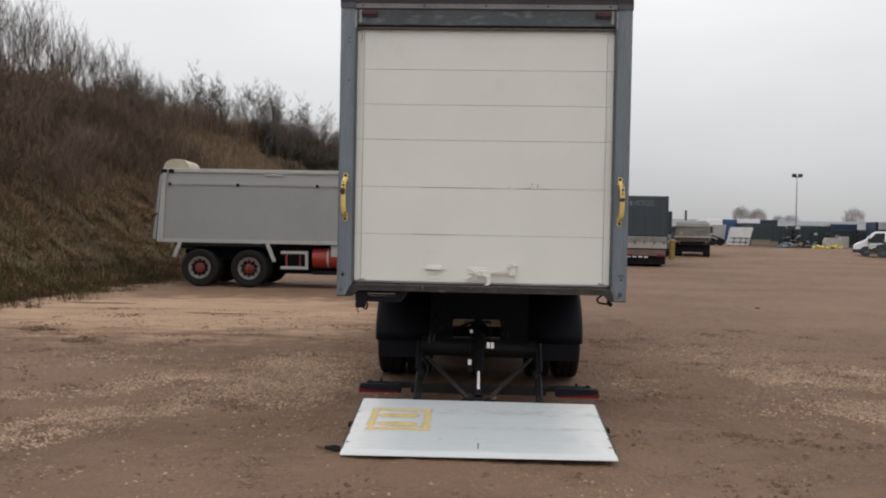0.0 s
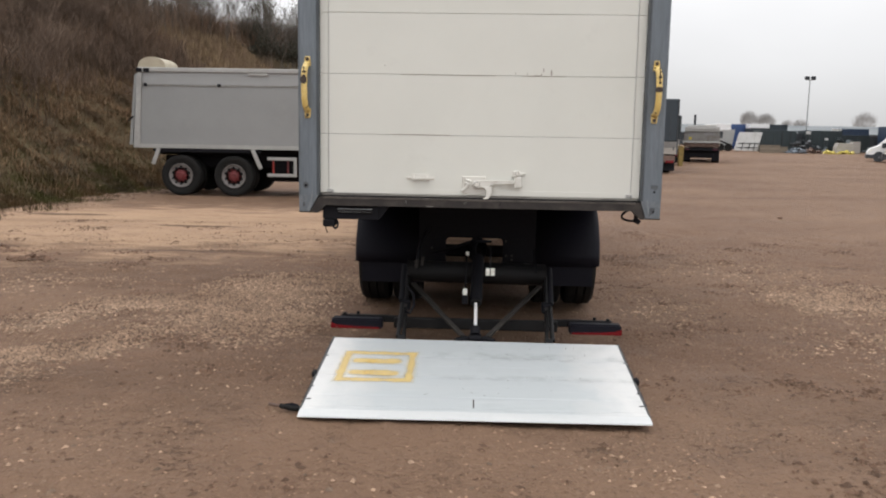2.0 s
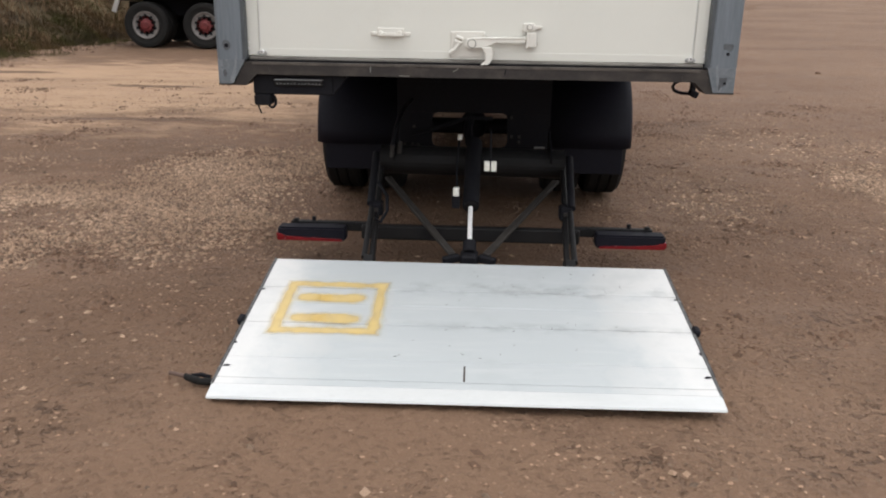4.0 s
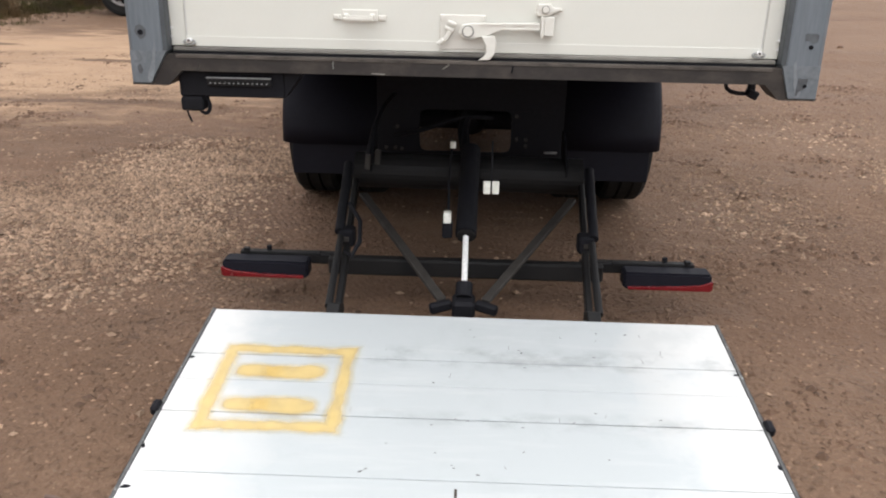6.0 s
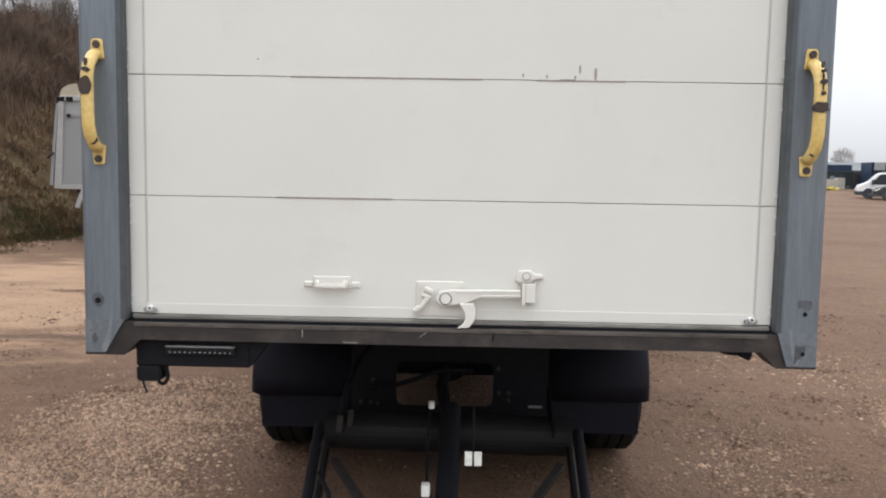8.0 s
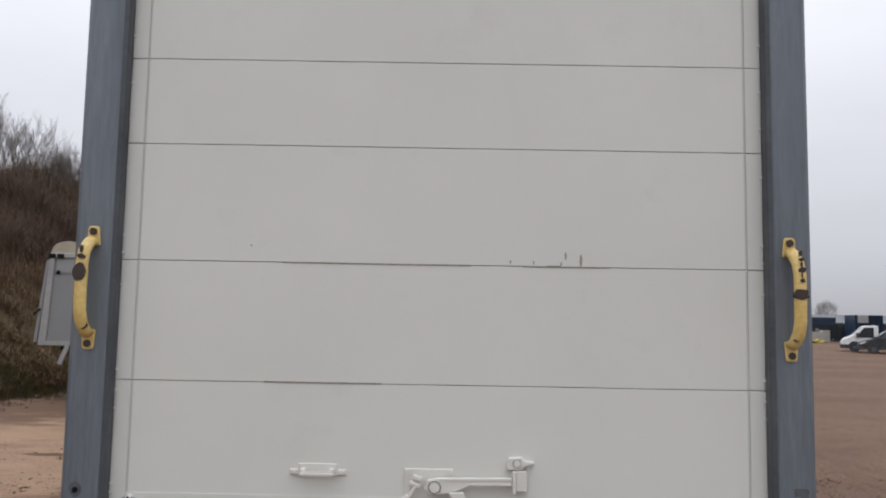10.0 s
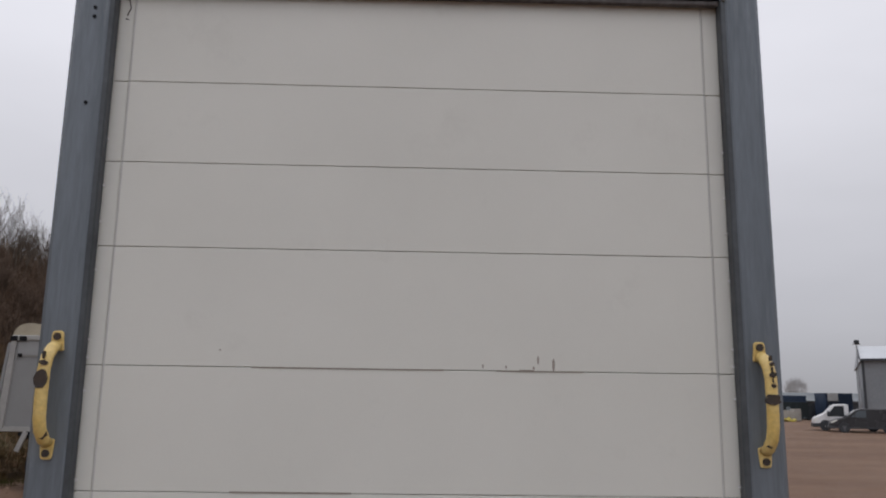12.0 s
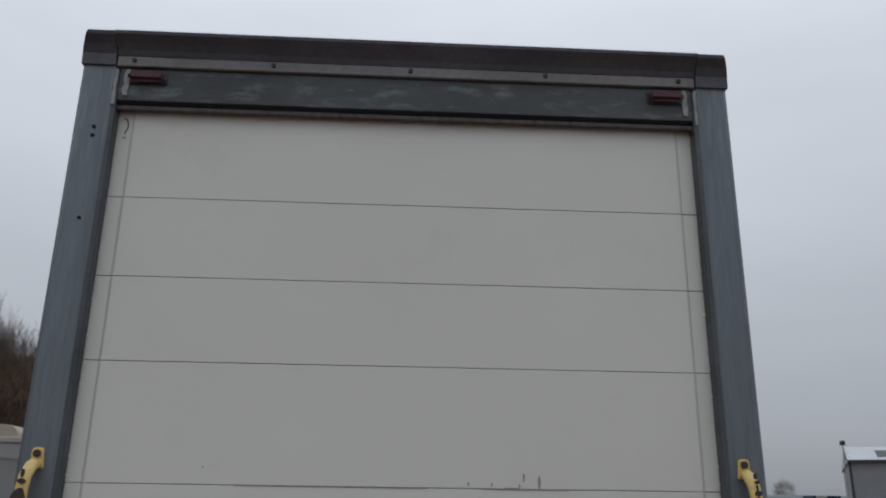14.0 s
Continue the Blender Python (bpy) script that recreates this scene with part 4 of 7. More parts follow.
def plant_bank():
    rnd = random.Random(8)
    tall = [make_tree(20 + i, "bare winter tree with pale upright stems on the bank", 3, 4.8, 0.20, 3, 0.055, 0.009, BARK, TWIG, curl=0.09, splits=2, rise=(0.6, 1.9)) for i in range(4)]
    leafy = [make_tree(40 + i, "nearly bare tree with a few dark leaves on the bank", 2, 4.3, 0.30, 3, 0.06, 0.011, BARK, TWIG, leaves=1, name="sparse_tree", leaf_size=0.05) for i in range(2)]
    spots = []
    for k in range(104):
        y = 17 + 38 * (k / 103) + rnd.uniform(-0.6, 0.6)
        x = bank_base(y) - rnd.choice((10.2, 11.4, 12.6, 9.6)) + rnd.uniform(-0.5, 0.5)
        spots.append((x, y, bank_height(x, y) - 0.2))
    stand(tall, spots, rnd, 0.38, 0.54, 0.78)
    spots = []
    for k in range(32):
        y = 44 + 26 * (k / 31) + rnd.uniform(-0.6, 0.6)
        x = bank_base(y) - rnd.choice((8.2, 9.8, 11.2)) + rnd.uniform(-0.5, 0.5)
        spots.append((x, y, bank_height(x, y) - 0.2))
    stand(leafy, spots, rnd, 0.40, 0.62)
    bushes = [make_tree(60 + i, "tangled dark bramble bush without leaves on the bank", 11, 1.7, 0.8, 2, 0.014, 0.0065, SCRUB, SCRUB, category="bush", name="bramble_bush", group="brambles on the bank", curl=0.45, splits=3) for i in range(4)]
    spots = []
    for k in range(120):
        y = rnd.uniform(9, 50)
        o = 9.6 - 7.0 * rnd.random() ** 1.4
        if y > 30:
            y = rnd.uniform(9, 30) if rnd.random() < 0.7 else y
            o = max(o, 8.6) if y > 30 else o
        if 34 < y < 46:
            y -= 16
        x = bank_base(y) - o
        spots.append((x, y, bank_height(x, y) - 0.15))
    stand(bushes, spots, rnd, 0.55, 1.0)
    dark = [make_tree(80 + i, "dense dark evergreen shrub below the trees", 7, 2.2, 0.6, 2, 0.03, 0.012, BARK, SCRUB, leaves=3, category="shrub", name="ivy_shrub", group="shrubs on the bank", curl=0.3, leaf_size=0.07) for i in range(2)]
    spots = []
    for k in range(46):
        y = rnd.uniform(46, 70)
        x = bank_base(y) - rnd.uniform(5.5, 10.5)
        spots.append((x, y, bank_height(x, y) - 0.2))
    stand(dark, spots, rnd, 0.45, 0.75)


plant_bank()


def thicket(name, label, count, seed, along, across, density):
    """Leafless brown scrub: fine stems that lean, bend and thin out, too many to count. density gives the chance and the height at a spot."""
    rnd = random.Random(seed)
    verts, faces = [], []
    made = 0
    while made < count:
        y, o = rnd.uniform(*along), rnd.uniform(*across)
        x = bank_base(y) - o
        patchy = noise.noise((x * 0.30, y * 0.30, 41)) + 0.6 * noise.noise((x * 0.9, y * 0.9, 43))
        chance, tall = density(y, o, patchy)
        if rnd.random() > chance:
            continue
        made += 1
        z = bank_height(x, y) - 0.05
        tall *= rnd.uniform(0.7, 1.4)
        for _ in range(6):
            a, lean = rnd.uniform(0, math.tau), rnd.uniform(0.05, 0.55)
            dx, dy = math.cos(a), math.sin(a)
            h = tall * rnd.uniform(0.5, 1.1)
            w = rnd.uniform(0.006, 0.013)
            px, py = x + rnd.uniform(-0.35, 0.35), y + rnd.uniform(-0.35, 0.35)
            turn = rnd.uniform(-0.5, 0.5)
            k = len(verts)
            for up, out, thin in ((0.0, 0.0, 1.0), (0.5, 0.35, 0.75), (0.85, 0.75, 0.5), (1.0, 1.15, 0.25)):
                qx, qy = px + (dx - dy * turn * up) * lean * out * h, py + (dy + dx * turn * up) * lean * out * h
                verts += [(qx - dy * w * thin, qy + dx * w * thin, z + up * h), (qx + dy * w * thin, qy - dx * w * thin, z + up * h)]
            faces += [(k, k + 1, k + 3, k + 2), (k + 2, k + 3, k + 5, k + 4), (k + 4, k + 5, k + 7, k + 6)]
    me = bpy.data.meshes.new(name)
    me.from_pydata(verts, [], faces)
    me.materials.append(THICKET)
    tagged(new(name, me), label, "scrub", kind="stuff")


def slope_scrub(y, o, patchy):
    return max(0.0, min(1.0, (o - 4.2) / 3.0 + 0.8 * patchy)) * (1.0 if y < 34 else 0.05), float(np.interp(y, (26, 31, 34), (0.45, 0.75, 1.2))) * (1 + 0.4 * patchy)


def crest_scrub(y, o, patchy):
    return max(0.15, min(1.0, 0.7 + patchy)), float(np.interp(y, (29, 34, 40, 48, 56), (0.4, 1.5, 1.5, 1.2, 1.7))) * (1 + 0.5 * patchy)


thicket("thicket", "dense leafless dark brown scrub on the upper bank", 11000, 19, (14, 47), (3.8, 11.6), slope_scrub)
thicket("crest_thicket", "tall leafless scrub along the top of the bank", 5000, 23, (27, 66), (10.2, 13.0), crest_scrub)


# ---- the box lorry ----
DOOR_SCRIBBLE = (((-1.072, 3.335), (-1.066, 3.305)), ((-1.085, 3.34), (-1.072, 3.335)), ((-1.066, 3.305), (-1.077, 3.275)), ((-1.082, 3.262), (-1.070, 3.259)))


def guard_shell(s):
    """Half-round plastic mudguard whose outer shoulder is rolled down over the tyre."""
    rows = ((0.50, 0.0), (0.98, 0.0), (1.050, 0.006), (1.085, 0.022), (1.106, 0.048), (1.114, 0.085), (1.112, 0.125))
    section = [(x, d) for x, d in rows] + [(x - 0.012, d + 0.012) for x, d in rows[:0:-1]] + [(0.50, 0.012)]
    bm = bmesh.new()
    rings = []
    for a in np.linspace(-0.03, math.pi + 0.35, 22):
        rings.append([bm.verts.new((s * x, 2.28 - (0.64 - d) * math.cos(a), 0.47 + (0.60 - d) * math.sin(a))) for x, d in section])
    k = len(section)
    for r0, r1 in zip(rings, rings[1:]):
        for i in range(k):
            bm.faces.new((r0[i], r0[(i + 1) % k], r1[(i + 1) % k], r1[i]))
    bm.faces.new(rings[0])
    bm.faces.new(rings[-1])
    bmesh.ops.recalc_face_normals(bm, faces=bm.faces)
    return bm


def box_lorry():
    t = thing("box_truck", 0, 0, 0, "white box lorry seen from behind, roller shutter closed, tail lift lowered", "truck")
    L = 7.2
    # rear frame
    for s in (-1, 1):
        prof = [(s * 1.25, -0.0), (s * 1.235, -0.012), (s * 1.129, -0.012), (s * 1.124, -0.009), (s * 1.124, 0.09), (s * 1.25, 0.09)]
        post = part("rear_post", prism(prof, 1.1702, 3.535, "z"), GALV, t, "blue-grey galvanised steel post, scratched near its foot")
        part("inner_return", prism([(s * 1.1235, -0.0095), (s * 1.109, -0.0055), (s * 1.1065, 0.004), (s * 1.1065, 0.0385), (s * 1.1235, 0.0385)], 1.1715, 3.50, "z"), GALVDARK, post, "dark inner edge of the post")
        b = prism([(s * 1.25, 1.055), (s * (1.178 if s < 0 else 1.148), 1.055), (s * 1.112, 1.1701), (s * 1.25, 1.1701)], -0.012, 0.088, "y")
        for v in b.verts:
            if abs(v.co.x) > 1.24 and v.co.y < 0:
                v.co.x = s * 1.246
        part("post_foot", b, POSTFOOT, post, "scraped bare post foot")
        foot = prism([(s * 1.25, 1.046), (s * 1.117, 1.046), (s * 1.062, 1.101), (s * 1.0, 1.101), (s * 1.0, 1.16), (s * 1.115, 1.16), (s * (1.176 if s < 0 else 1.146), 1.054), (s * 1.25, 1.054)], -0.004, 0.12, "y")
        part("corner_gusset", foot, SILL, t, "dirty steel corner gusset")
        for zz, r in ((1.236, 0.010), (1.100, 0.009)):
            if s > 0 or zz > 1.2:
                part("bolt_hole", rod((s * 1.199, -0.0125, zz), (s * 1.199, -0.0150, zz), r * (0.8 if s > 0 else 1.0), 14), BLACK, post)
        if s > 0:
            patches = [[(1.172, 1.279), (1.180, 1.284), (1.216, 1.282), (1.222, 1.276), (1.220, 1.256), (1.211, 1.249), (1.203, 1.246), (1.196, 1.252), (1.186, 1.258), (1.176, 1.256)],
                       [(1.172, 1.130), (1.186, 1.126), (1.208, 1.128), (1.206, 1.106), (1.196, 1.086), (1.182, 1.080), (1.176, 1.062), (1.170, 1.066)]]
        else:
            patches = [[(-1.221, 1.240), (-1.214, 1.258), (-1.200, 1.264), (-1.186, 1.258), (-1.178, 1.244), (-1.180, 1.226), (-1.190, 1.214), (-1.203, 1.212), (-1.212, 1.222)],
                       [(-1.224, 1.112), (-1.214, 1.124), (-1.206, 1.118), (-1.203, 1.100), (-1.210, 1.086), (-1.220, 1.092)]]
        for smear in patches:
            part("grease_spot", prism(smear, -0.0132, -0.0105, "y"), GREASE, post, "dark grease smear round a bolt hole")
        part("bare_patch", prism([(s * 1.150, 1.180), (s * 1.158, 1.186), (s * 1.166, 1.140), (s * 1.190, 1.075), (s * 1.184, 1.060), (s * 1.172, 1.060), (s * 1.160, 1.105)], -0.0130, -0.0105, "y"), SCRAPE, post, "scraped bare patch")
        # grab handle
        hx = -1.183 if s < 0 else 1.172
        pts = [(hx, -0.02, 2.065), (hx + s * 0.004, -0.040, 2.055), (hx + s * 0.009, -0.060, 2.025), (hx + s * 0.012, -0.068, 1.985), (hx + s * 0.012, -0.069, 1.90),
               (hx + s * 0.011, -0.068, 1.83), (hx + s * 0.008, -0.060, 1.79), (hx + s * 0.003, -0.040, 1.76), (hx, -0.02, 1.75)]
        grab = part("grab_handle", tube(pts, 0.021, 12, flat=0.75), HANDLE, t, "chipped yellow enamel grab handle", smooth=True)
        for zz, sg in ((2.085, 1), (1.725, -1)):
            part("handle_foot", prism([(hx - 0.024, zz - 0.038 * sg), (hx + 0.024, zz - 0.038 * sg), (hx + 0.019, zz + 0.023 * sg), (hx + 0.012, zz + 0.028 * sg), (hx - 0.012, zz + 0.028 * sg), (hx - 0.019, zz + 0.023 * sg)], -0.020, -0.0125, "y", 0.003), HANDLE, grab)
            zb = 2.094 if zz > 2 else 1.717
            part("bolt", rod((hx, -0.0205, zb), (hx, -0.027, zb), 0.0125, 12), CHIP, grab)
        crnd = random.Random(int(5 + s))
        chips = ((0.006, 1.955, 0.021, 0.034), (0.0, 2.005, 0.013, 0.008), (0.004, 2.03, 0.004, 0.012)) if s < 0 else (
            (0.002, 2.056, 0.003, 0.010), (0.010, 2.036, 0.006, 0.006), (0.006, 2.016, 0.0025, 0.011), (0.010, 2.000, 0.011, 0.009), (0.006, 1.982, 0.0025, 0.011), (0.010, 1.965, 0.008, 0.008), (0.004, 1.92, 0.0225, 0.017))
        for dx, cz, cw, ch in chips:
            pts = []
            for k in range(12):
                a = k * math.tau / 12
                q = crnd.uniform(0.82, 1.15)
                sq = 1.25 if cw > 0.022 else 1.0
                pts.append((hx + s * (0.009 + dx * 0.5) + min(cw, cw * sq * abs(math.cos(a))) * q * (1 if math.cos(a) > 0 else -1), cz + ch * q * math.sin(a)))
            part("paint_chip", prism(pts, -0.0868, -0.070, "y"), CHIP, grab)
        part("paint_chip", prism([(hx - 0.012, 1.768), (hx + 0.002, 1.762), (hx + 0.015, 1.775), (hx + 0.012, 1.79), (hx + 0.002, 1.783)], -0.063, -0.050, "y"), CHIP, grab)
        for k, zz in enumerate((3.277, 3.242, 2.916)[: 3 if s < 0 else 0]):
            part("rivet_hole", rod((s * 1.172, -0.013, zz), (s * 1.172, -0.0165, zz), 0.0065, 10), BLACK, post)
    head = part("header_beam", box(-1.11, 1.11, -0.006, 0.10, 3.392, 3.53, 0.004), HEADER, t, "dark weathered steel header over the shutter")
    part("header_lip", box(-1.108, 1.108, 0.000, 0.095, 3.3805, 3.390, 0.003), PLASTIC, head, "black rubber lip")
    # painted shade below the header, where the shutter curves back
    part("brush_seal", box(-1.106, 1.106, 0.006, 0.030, 3.362, 3.380, 0.002), DOOR_TOP_SHADE, head, "grey-brown strip painted as shade below the header")
    part("rivet_strip", box(-1.12, 1.12, -0.020, 0.06, 3.532, 3.575, 0.003), STRIP, t, "pale riveted strip")
    prof = [(0.05, 3.577), (-0.018, 3.577), (-0.028, 3.597), (-0.05, 3.621), (-0.075, 3.640), (-0.078, 3.652), (-0.07, 3.654), (0.05, 3.662)]
    cap = part("roof_capping", prism(prof, -1.122, 1.122, "x"), CAP, t, "dark grey roof capping with a dented lip")
    for s in (-1, 1):
        x0, x1 = s * 1.124, s * 1.252
        b = prism([(0.05, 3.535), (-0.022, 3.535), (-0.026, 3.580), (-0.045, 3.612), (-0.072, 3.637), (-0.076, 3.650), (0.05, 3.660)], x0, x1, "x")
        for v in b.verts:
            if abs(v.co.x) > 1.2 and v.co.z > 3.6:
                v.co.x -= s * (v.co.z - 3.6) * 0.55
        part("corner_cap", b, CAP, t)
        srnd = random.Random(int(60 + s))
        for xm, w, z0, z1 in ((1.078, 0.010, 3.412, 3.522), (1.117, 0.006, 3.372, 3.520)):
            edge = [(s * (xm + w * srnd.uniform(0.5, 1.3)), z) for z in np.linspace(z0, z1, 8)] + [(s * (xm - w * srnd.uniform(0.5, 1.3)), z) for z in np.linspace(z1, z0, 8)]
            part("sealant", prism(edge, -0.0125 if xm < 1.1 else -0.0170, -0.004, "y"), SEAL, head, "smeared pale sealant")
        cx = s * 1.0
        lamp = part("marker_lamp", box(cx - 0.070, cx + 0.070, -0.040, -0.0125, 3.464, 3.510, 0.014, 3), DIMRED, t, "dull red marker lamp")
        part("lamp_base", box(cx - 0.071, cx + 0.071, -0.0122, -0.0065, 3.461, 3.512, 0.002), TRIM, lamp)
    for k in range(5):
        xr = -1.055 + k * 2.11 / 4
        part("rivet", rod((xr, -0.0205, 3.556), (xr, -0.027, 3.556), 0.009, 10), CHIP, t)
    # roller shutter
    door = new("shutter_door")
    door.parent = t
    door["label"] = "closed cream-white sectional roller shutter"
    zs = [1.185, 1.595, 2.005, 2.414, 2.719, 3.021, 3.40]
    for k in range(6):
        z0, z1 = zs[k] + 0.0012, zs[k + 1] - 0.0012
        part("door_panel", box(-1.049, 1.049, 0.040, 0.075, z0, z1, 0.0012), DOOR, door)
        for s in (-1, 1):
            part("edge_plate", box(s * 1.0512, s * 1.1085, 0.043, 0.075, z0, z1, 0.002), DOOR, door)
    for s in (-1, 1):
        part("edge_strip", box(s * 1.0435, s * 1.0488, 0.0392, 0.0399, 1.19, 3.395), FILM, door)
    for (xa, za), (xb, zb) in DOOR_SCRIBBLE:
        part("pen_mark", bar((xa, 0.0415, za), (xb, 0.0415, zb), 0.004, 0.001, up=(0, 1, 0)), CHIP, door)
    part("seam_backing", box(-1.1, 1.1, 0.055, 0.085, 1.2, 3.39), SEAM, door)
    part("bottom_rail", box(-1.049, 1.049, 0.0365, 0.0395, 1.186, 1.222, 0.0006), DOOR, door)
    part("bottom_seal", box(-1.10, 1.10, 0.028, 0.07, 1.168, 1.184, 0.003), THRESH, door, "scuffed grey bottom seal")
    for s in (-1, 1):
        part("hinge_bolt", rod((s * 1.035, 0.0352, 1.207), (s * 1.035, 0.020, 1.207), 0.009, 12), CHROME, door)
        part("bolt_socket", rod((s * 1.035, 0.0198, 1.207), (s * 1.035, 0.017, 1.207), 0.0045, 8), CHIP, door)
        part("hinge_clip", tube([(s * 1.035 + 0.022 * math.cos(a), 0.028, 1.200 + 0.008 * math.sin(a)) for a in np.linspace(0, math.tau, 17)], 0.0035, 6), SILVER, door, "dull metal clip")
        for zz in (1.22, 1.25, 1.50, 1.56, 1.63, 1.92, 2.03, 2.09, 2.33, 2.50, 2.63, 2.80):
            part("rivet", rod((s * 1.103, 0.0425, zz), (s * 1.103, 0.036, zz), 0.0045, 8), CHROME, door)
    # scuffs along the seams and the two drip marks
    for x0, x1, zz, h in ((-0.55, 0.10, 2.005, 0.004), (0.28, 0.58, 2.0045, 0.0035), (-0.6, -0.2, 1.597, 0.005), (0.36, 0.41, 2.008, 0.004)):
        part("scuff", box(x0, x1, 0.0385, 0.0395, zz - h * 0.7, zz + h * 0.4), MARK, door)
    for xx, zz, w, h in ((0.478, 2.028, 0.005, 0.022), (0.425, 2.043, 0.0035, 0.015), (0.235, 2.020, 0.003, 0.007), (0.315, 2.018, 0.003, 0.006), (0.41, 2.016, 0.003, 0.006), (-0.66, 2.062, 0.0035, 0.0035)):
        b = rod((xx, 0.0398, zz), (xx, 0.0385, zz), 1.0, 12)
        for v in b.verts:
            v.co.x, v.co.z = xx + (v.co.x - xx) * w, zz + (v.co.z - zz) * h
        part("mark", b, MARK, door)
    # pull handle
    pull = part("pull_handle", box(-0.462, -0.348, -0.006, 0.012, 1.288, 1.308, 0.006, 2), WHITE, door, "white painted pull handle")
    part("handle_base", box(-0.470, -0.340, 0.034, 0.0395, 1.286, 1.328, 0.002), WHITE, pull)
    for xx in (-0.486, -0.324):
        part("handle_tab", box(xx - 0.0155, xx + 0.0155, 0.033, 0.0395, 1.290, 1.310, 0.003), WHITE, pull)
        part("tab_screw", rod((xx, 0.033, 1.30), (xx, 0.028, 1.30), 0.006, 8), WHITE, pull)
    for xx in (-0.452, -0.358):
        part("handle_leg", box(xx - 0.008, xx + 0.008, 0.004, 0.0345, 1.290, 1.314, 0.003), WHITE, pull)
    # locking bar
    lock = part("lock_plate", box(-0.115, 0.05, 0.033, 0.0395, 1.195, 1.318, 0.003), WHITE, door, "white painted lock plate")
    arm = prism([(-0.045, 1.255), (-0.035, 1.285), (0.0, 1.292), (0.245, 1.296), (0.245, 1.272), (0.11, 1.270), (0.06, 1.248), (0.0, 1.236), (-0.03, 1.236)], 0.004, 0.026, "y", 0.003)
    part("lock_bar", arm, WHITE, door, "white painted swing bar")
    for xa, za, zb in ((0.02, 1.288, 1.2915), (0.112, 1.2735, 1.2755)):
        part("bar_flange", bar((xa, 0.0025, za), (0.243, 0.0025, zb), 0.006, 0.004, up=(0, 1, 0)), WHITE, lock)
    for xx, zz in ((-0.105, 1.308), (0.04, 1.308), (-0.105, 1.206)):
        part("plate_bolt", rod((xx, 0.033, zz), (xx, 0.027, zz), 0.008, 10), WHITE, lock)
    part("pivot_ring", tube([(-0.012 + 0.0195 * math.cos(a), -0.001, 1.263 + 0.0195 * math.sin(a)) for a in np.linspace(0, math.tau, 25)], 0.0022, 6), SEAM, lock)
    part("pivot_pin", rod((-0.012, 0.006, 1.263), (-0.012, -0.008, 1.263), 0.017, 20), WHITE, lock)
    hook = prism([(0.035, 1.248), (0.085, 1.250), (0.092, 1.222), (0.088, 1.19), (0.068, 1.165), (0.028, 1.163), (0.045, 1.175), (0.056, 1.192), (0.053, 1.215)], -0.012, 0.002, "y", 0.003)
    part("lock_hook", hook, WHITE, door, "white painted hook over the sill")
    for (xa, za), (xb, zb) in (((-0.085, 1.295), (-0.055, 1.283)), ((-0.095, 1.275), (-0.062, 1.262)), ((-0.098, 1.225), (-0.075, 1.262)), ((-0.12, 1.215), (-0.1, 1.232))):
        part("catch_finger", bar((xa, 0.018, za), (xb, 0.018, zb), 0.014, 0.02, 0.003, up=(0, 1, 0)), WHITE, lock)
    catch = part("catch_bracket", prism([(0.228, 1.326), (0.236, 1.360), (0.278, 1.363), (0.290, 1.350), (0.320, 1.348), (0.322, 1.338), (0.290, 1.332), (0.276, 1.319), (0.236, 1.319)], 0.020, 0.0395, "y", 0.003), WHITE, door, "white painted bar catch")
    part("catch_pin", rod((0.262, 0.02, 1.343), (0.262, 0.008, 1.343), 0.0115, 16), WHITE, catch)
    part("catch_ring", tube([(0.262 + 0.0125 * math.cos(a), 0.012, 1.343 + 0.0125 * math.sin(a)) for a in np.linspace(0, math.tau, 21)], 0.002, 6), SEAM, catch)
    part("catch_leg", box(0.247, 0.258, -0.002, 0.032, 1.245, 1.318, 0.002), WHITE, catch)
    part("catch_leg", box(0.258, 0.295, 0.012, 0.032, 1.250, 1.318, 0.003), WHITE, catch)
    # sill and underside
    sill = part("rear_sill", box(-0.999, 0.999, -0.004, 0.14, 1.100, 1.160), SILL, t, "dirty rusted steel rear sill")
    part("weld_mark", box(-0.502, -0.4995, -0.0055, -0.003, 1.120, 1.158), SEAL, sill)
    part("weld_mark", bar((-0.10, -0.0045, 1.128), (-0.075, -0.0045, 1.146), 0.004, 0.003, up=(0, 1, 0)), THRESH, sill)
    part("weld_mark", bar((-0.36, -0.0045, 1.106), (-0.31, -0.0045, 1.105), 0.004, 0.003, up=(0, 1, 0)), THRESH, sill)
    part("weld_mark", bar((0.15, -0.0045, 1.120), (0.156, -0.0045, 1.150), 0.006, 0.003, up=(0, 1, 0)), BLACK, sill)
    part("sill_gap", box(-1.10, 1.10, 0.020, 0.06, 1.1605, 1.1675), BLACK, sill)
    part("sill_lip", box(-1.08, 1.08, -0.007, 0.006, 1.1475, 1.1602, 0.001), LIP, sill, "worn brown sill lip")
    part("floor_underside", box(-1.2, 1.2, 0.15, L, 1.114, 1.155), BLACK, t)
    for s in (-1, 1):
        part("side_panel", box(s * 1.225, s * 1.249, 0.092, L, 1.10, 3.60, 0.003), SIDE, t, "plain pale side panel")
        part("chassis_rail", box(s * 0.34, s * 0.42, 1.34, L + 1.5, 0.78, 1.04, 0.006), BLACK, t)
    part("roof_panel", box(-1.225, 1.225, 0.052, L, 3.60, 3.65, 0.004), SIDE, t)
    part("front_wall", box(-1.224, 1.224, L - 0.03, L, 1.16, 3.598), SIDE, t)
    for yy in (0.6, 1.3, 2.9, 4.0, 5.2, 6.2):
        part("cross_bearer", box(-1.15, 1.15, yy - 0.04, yy + 0.04, 1.064, 1.1135), BLACK, t)
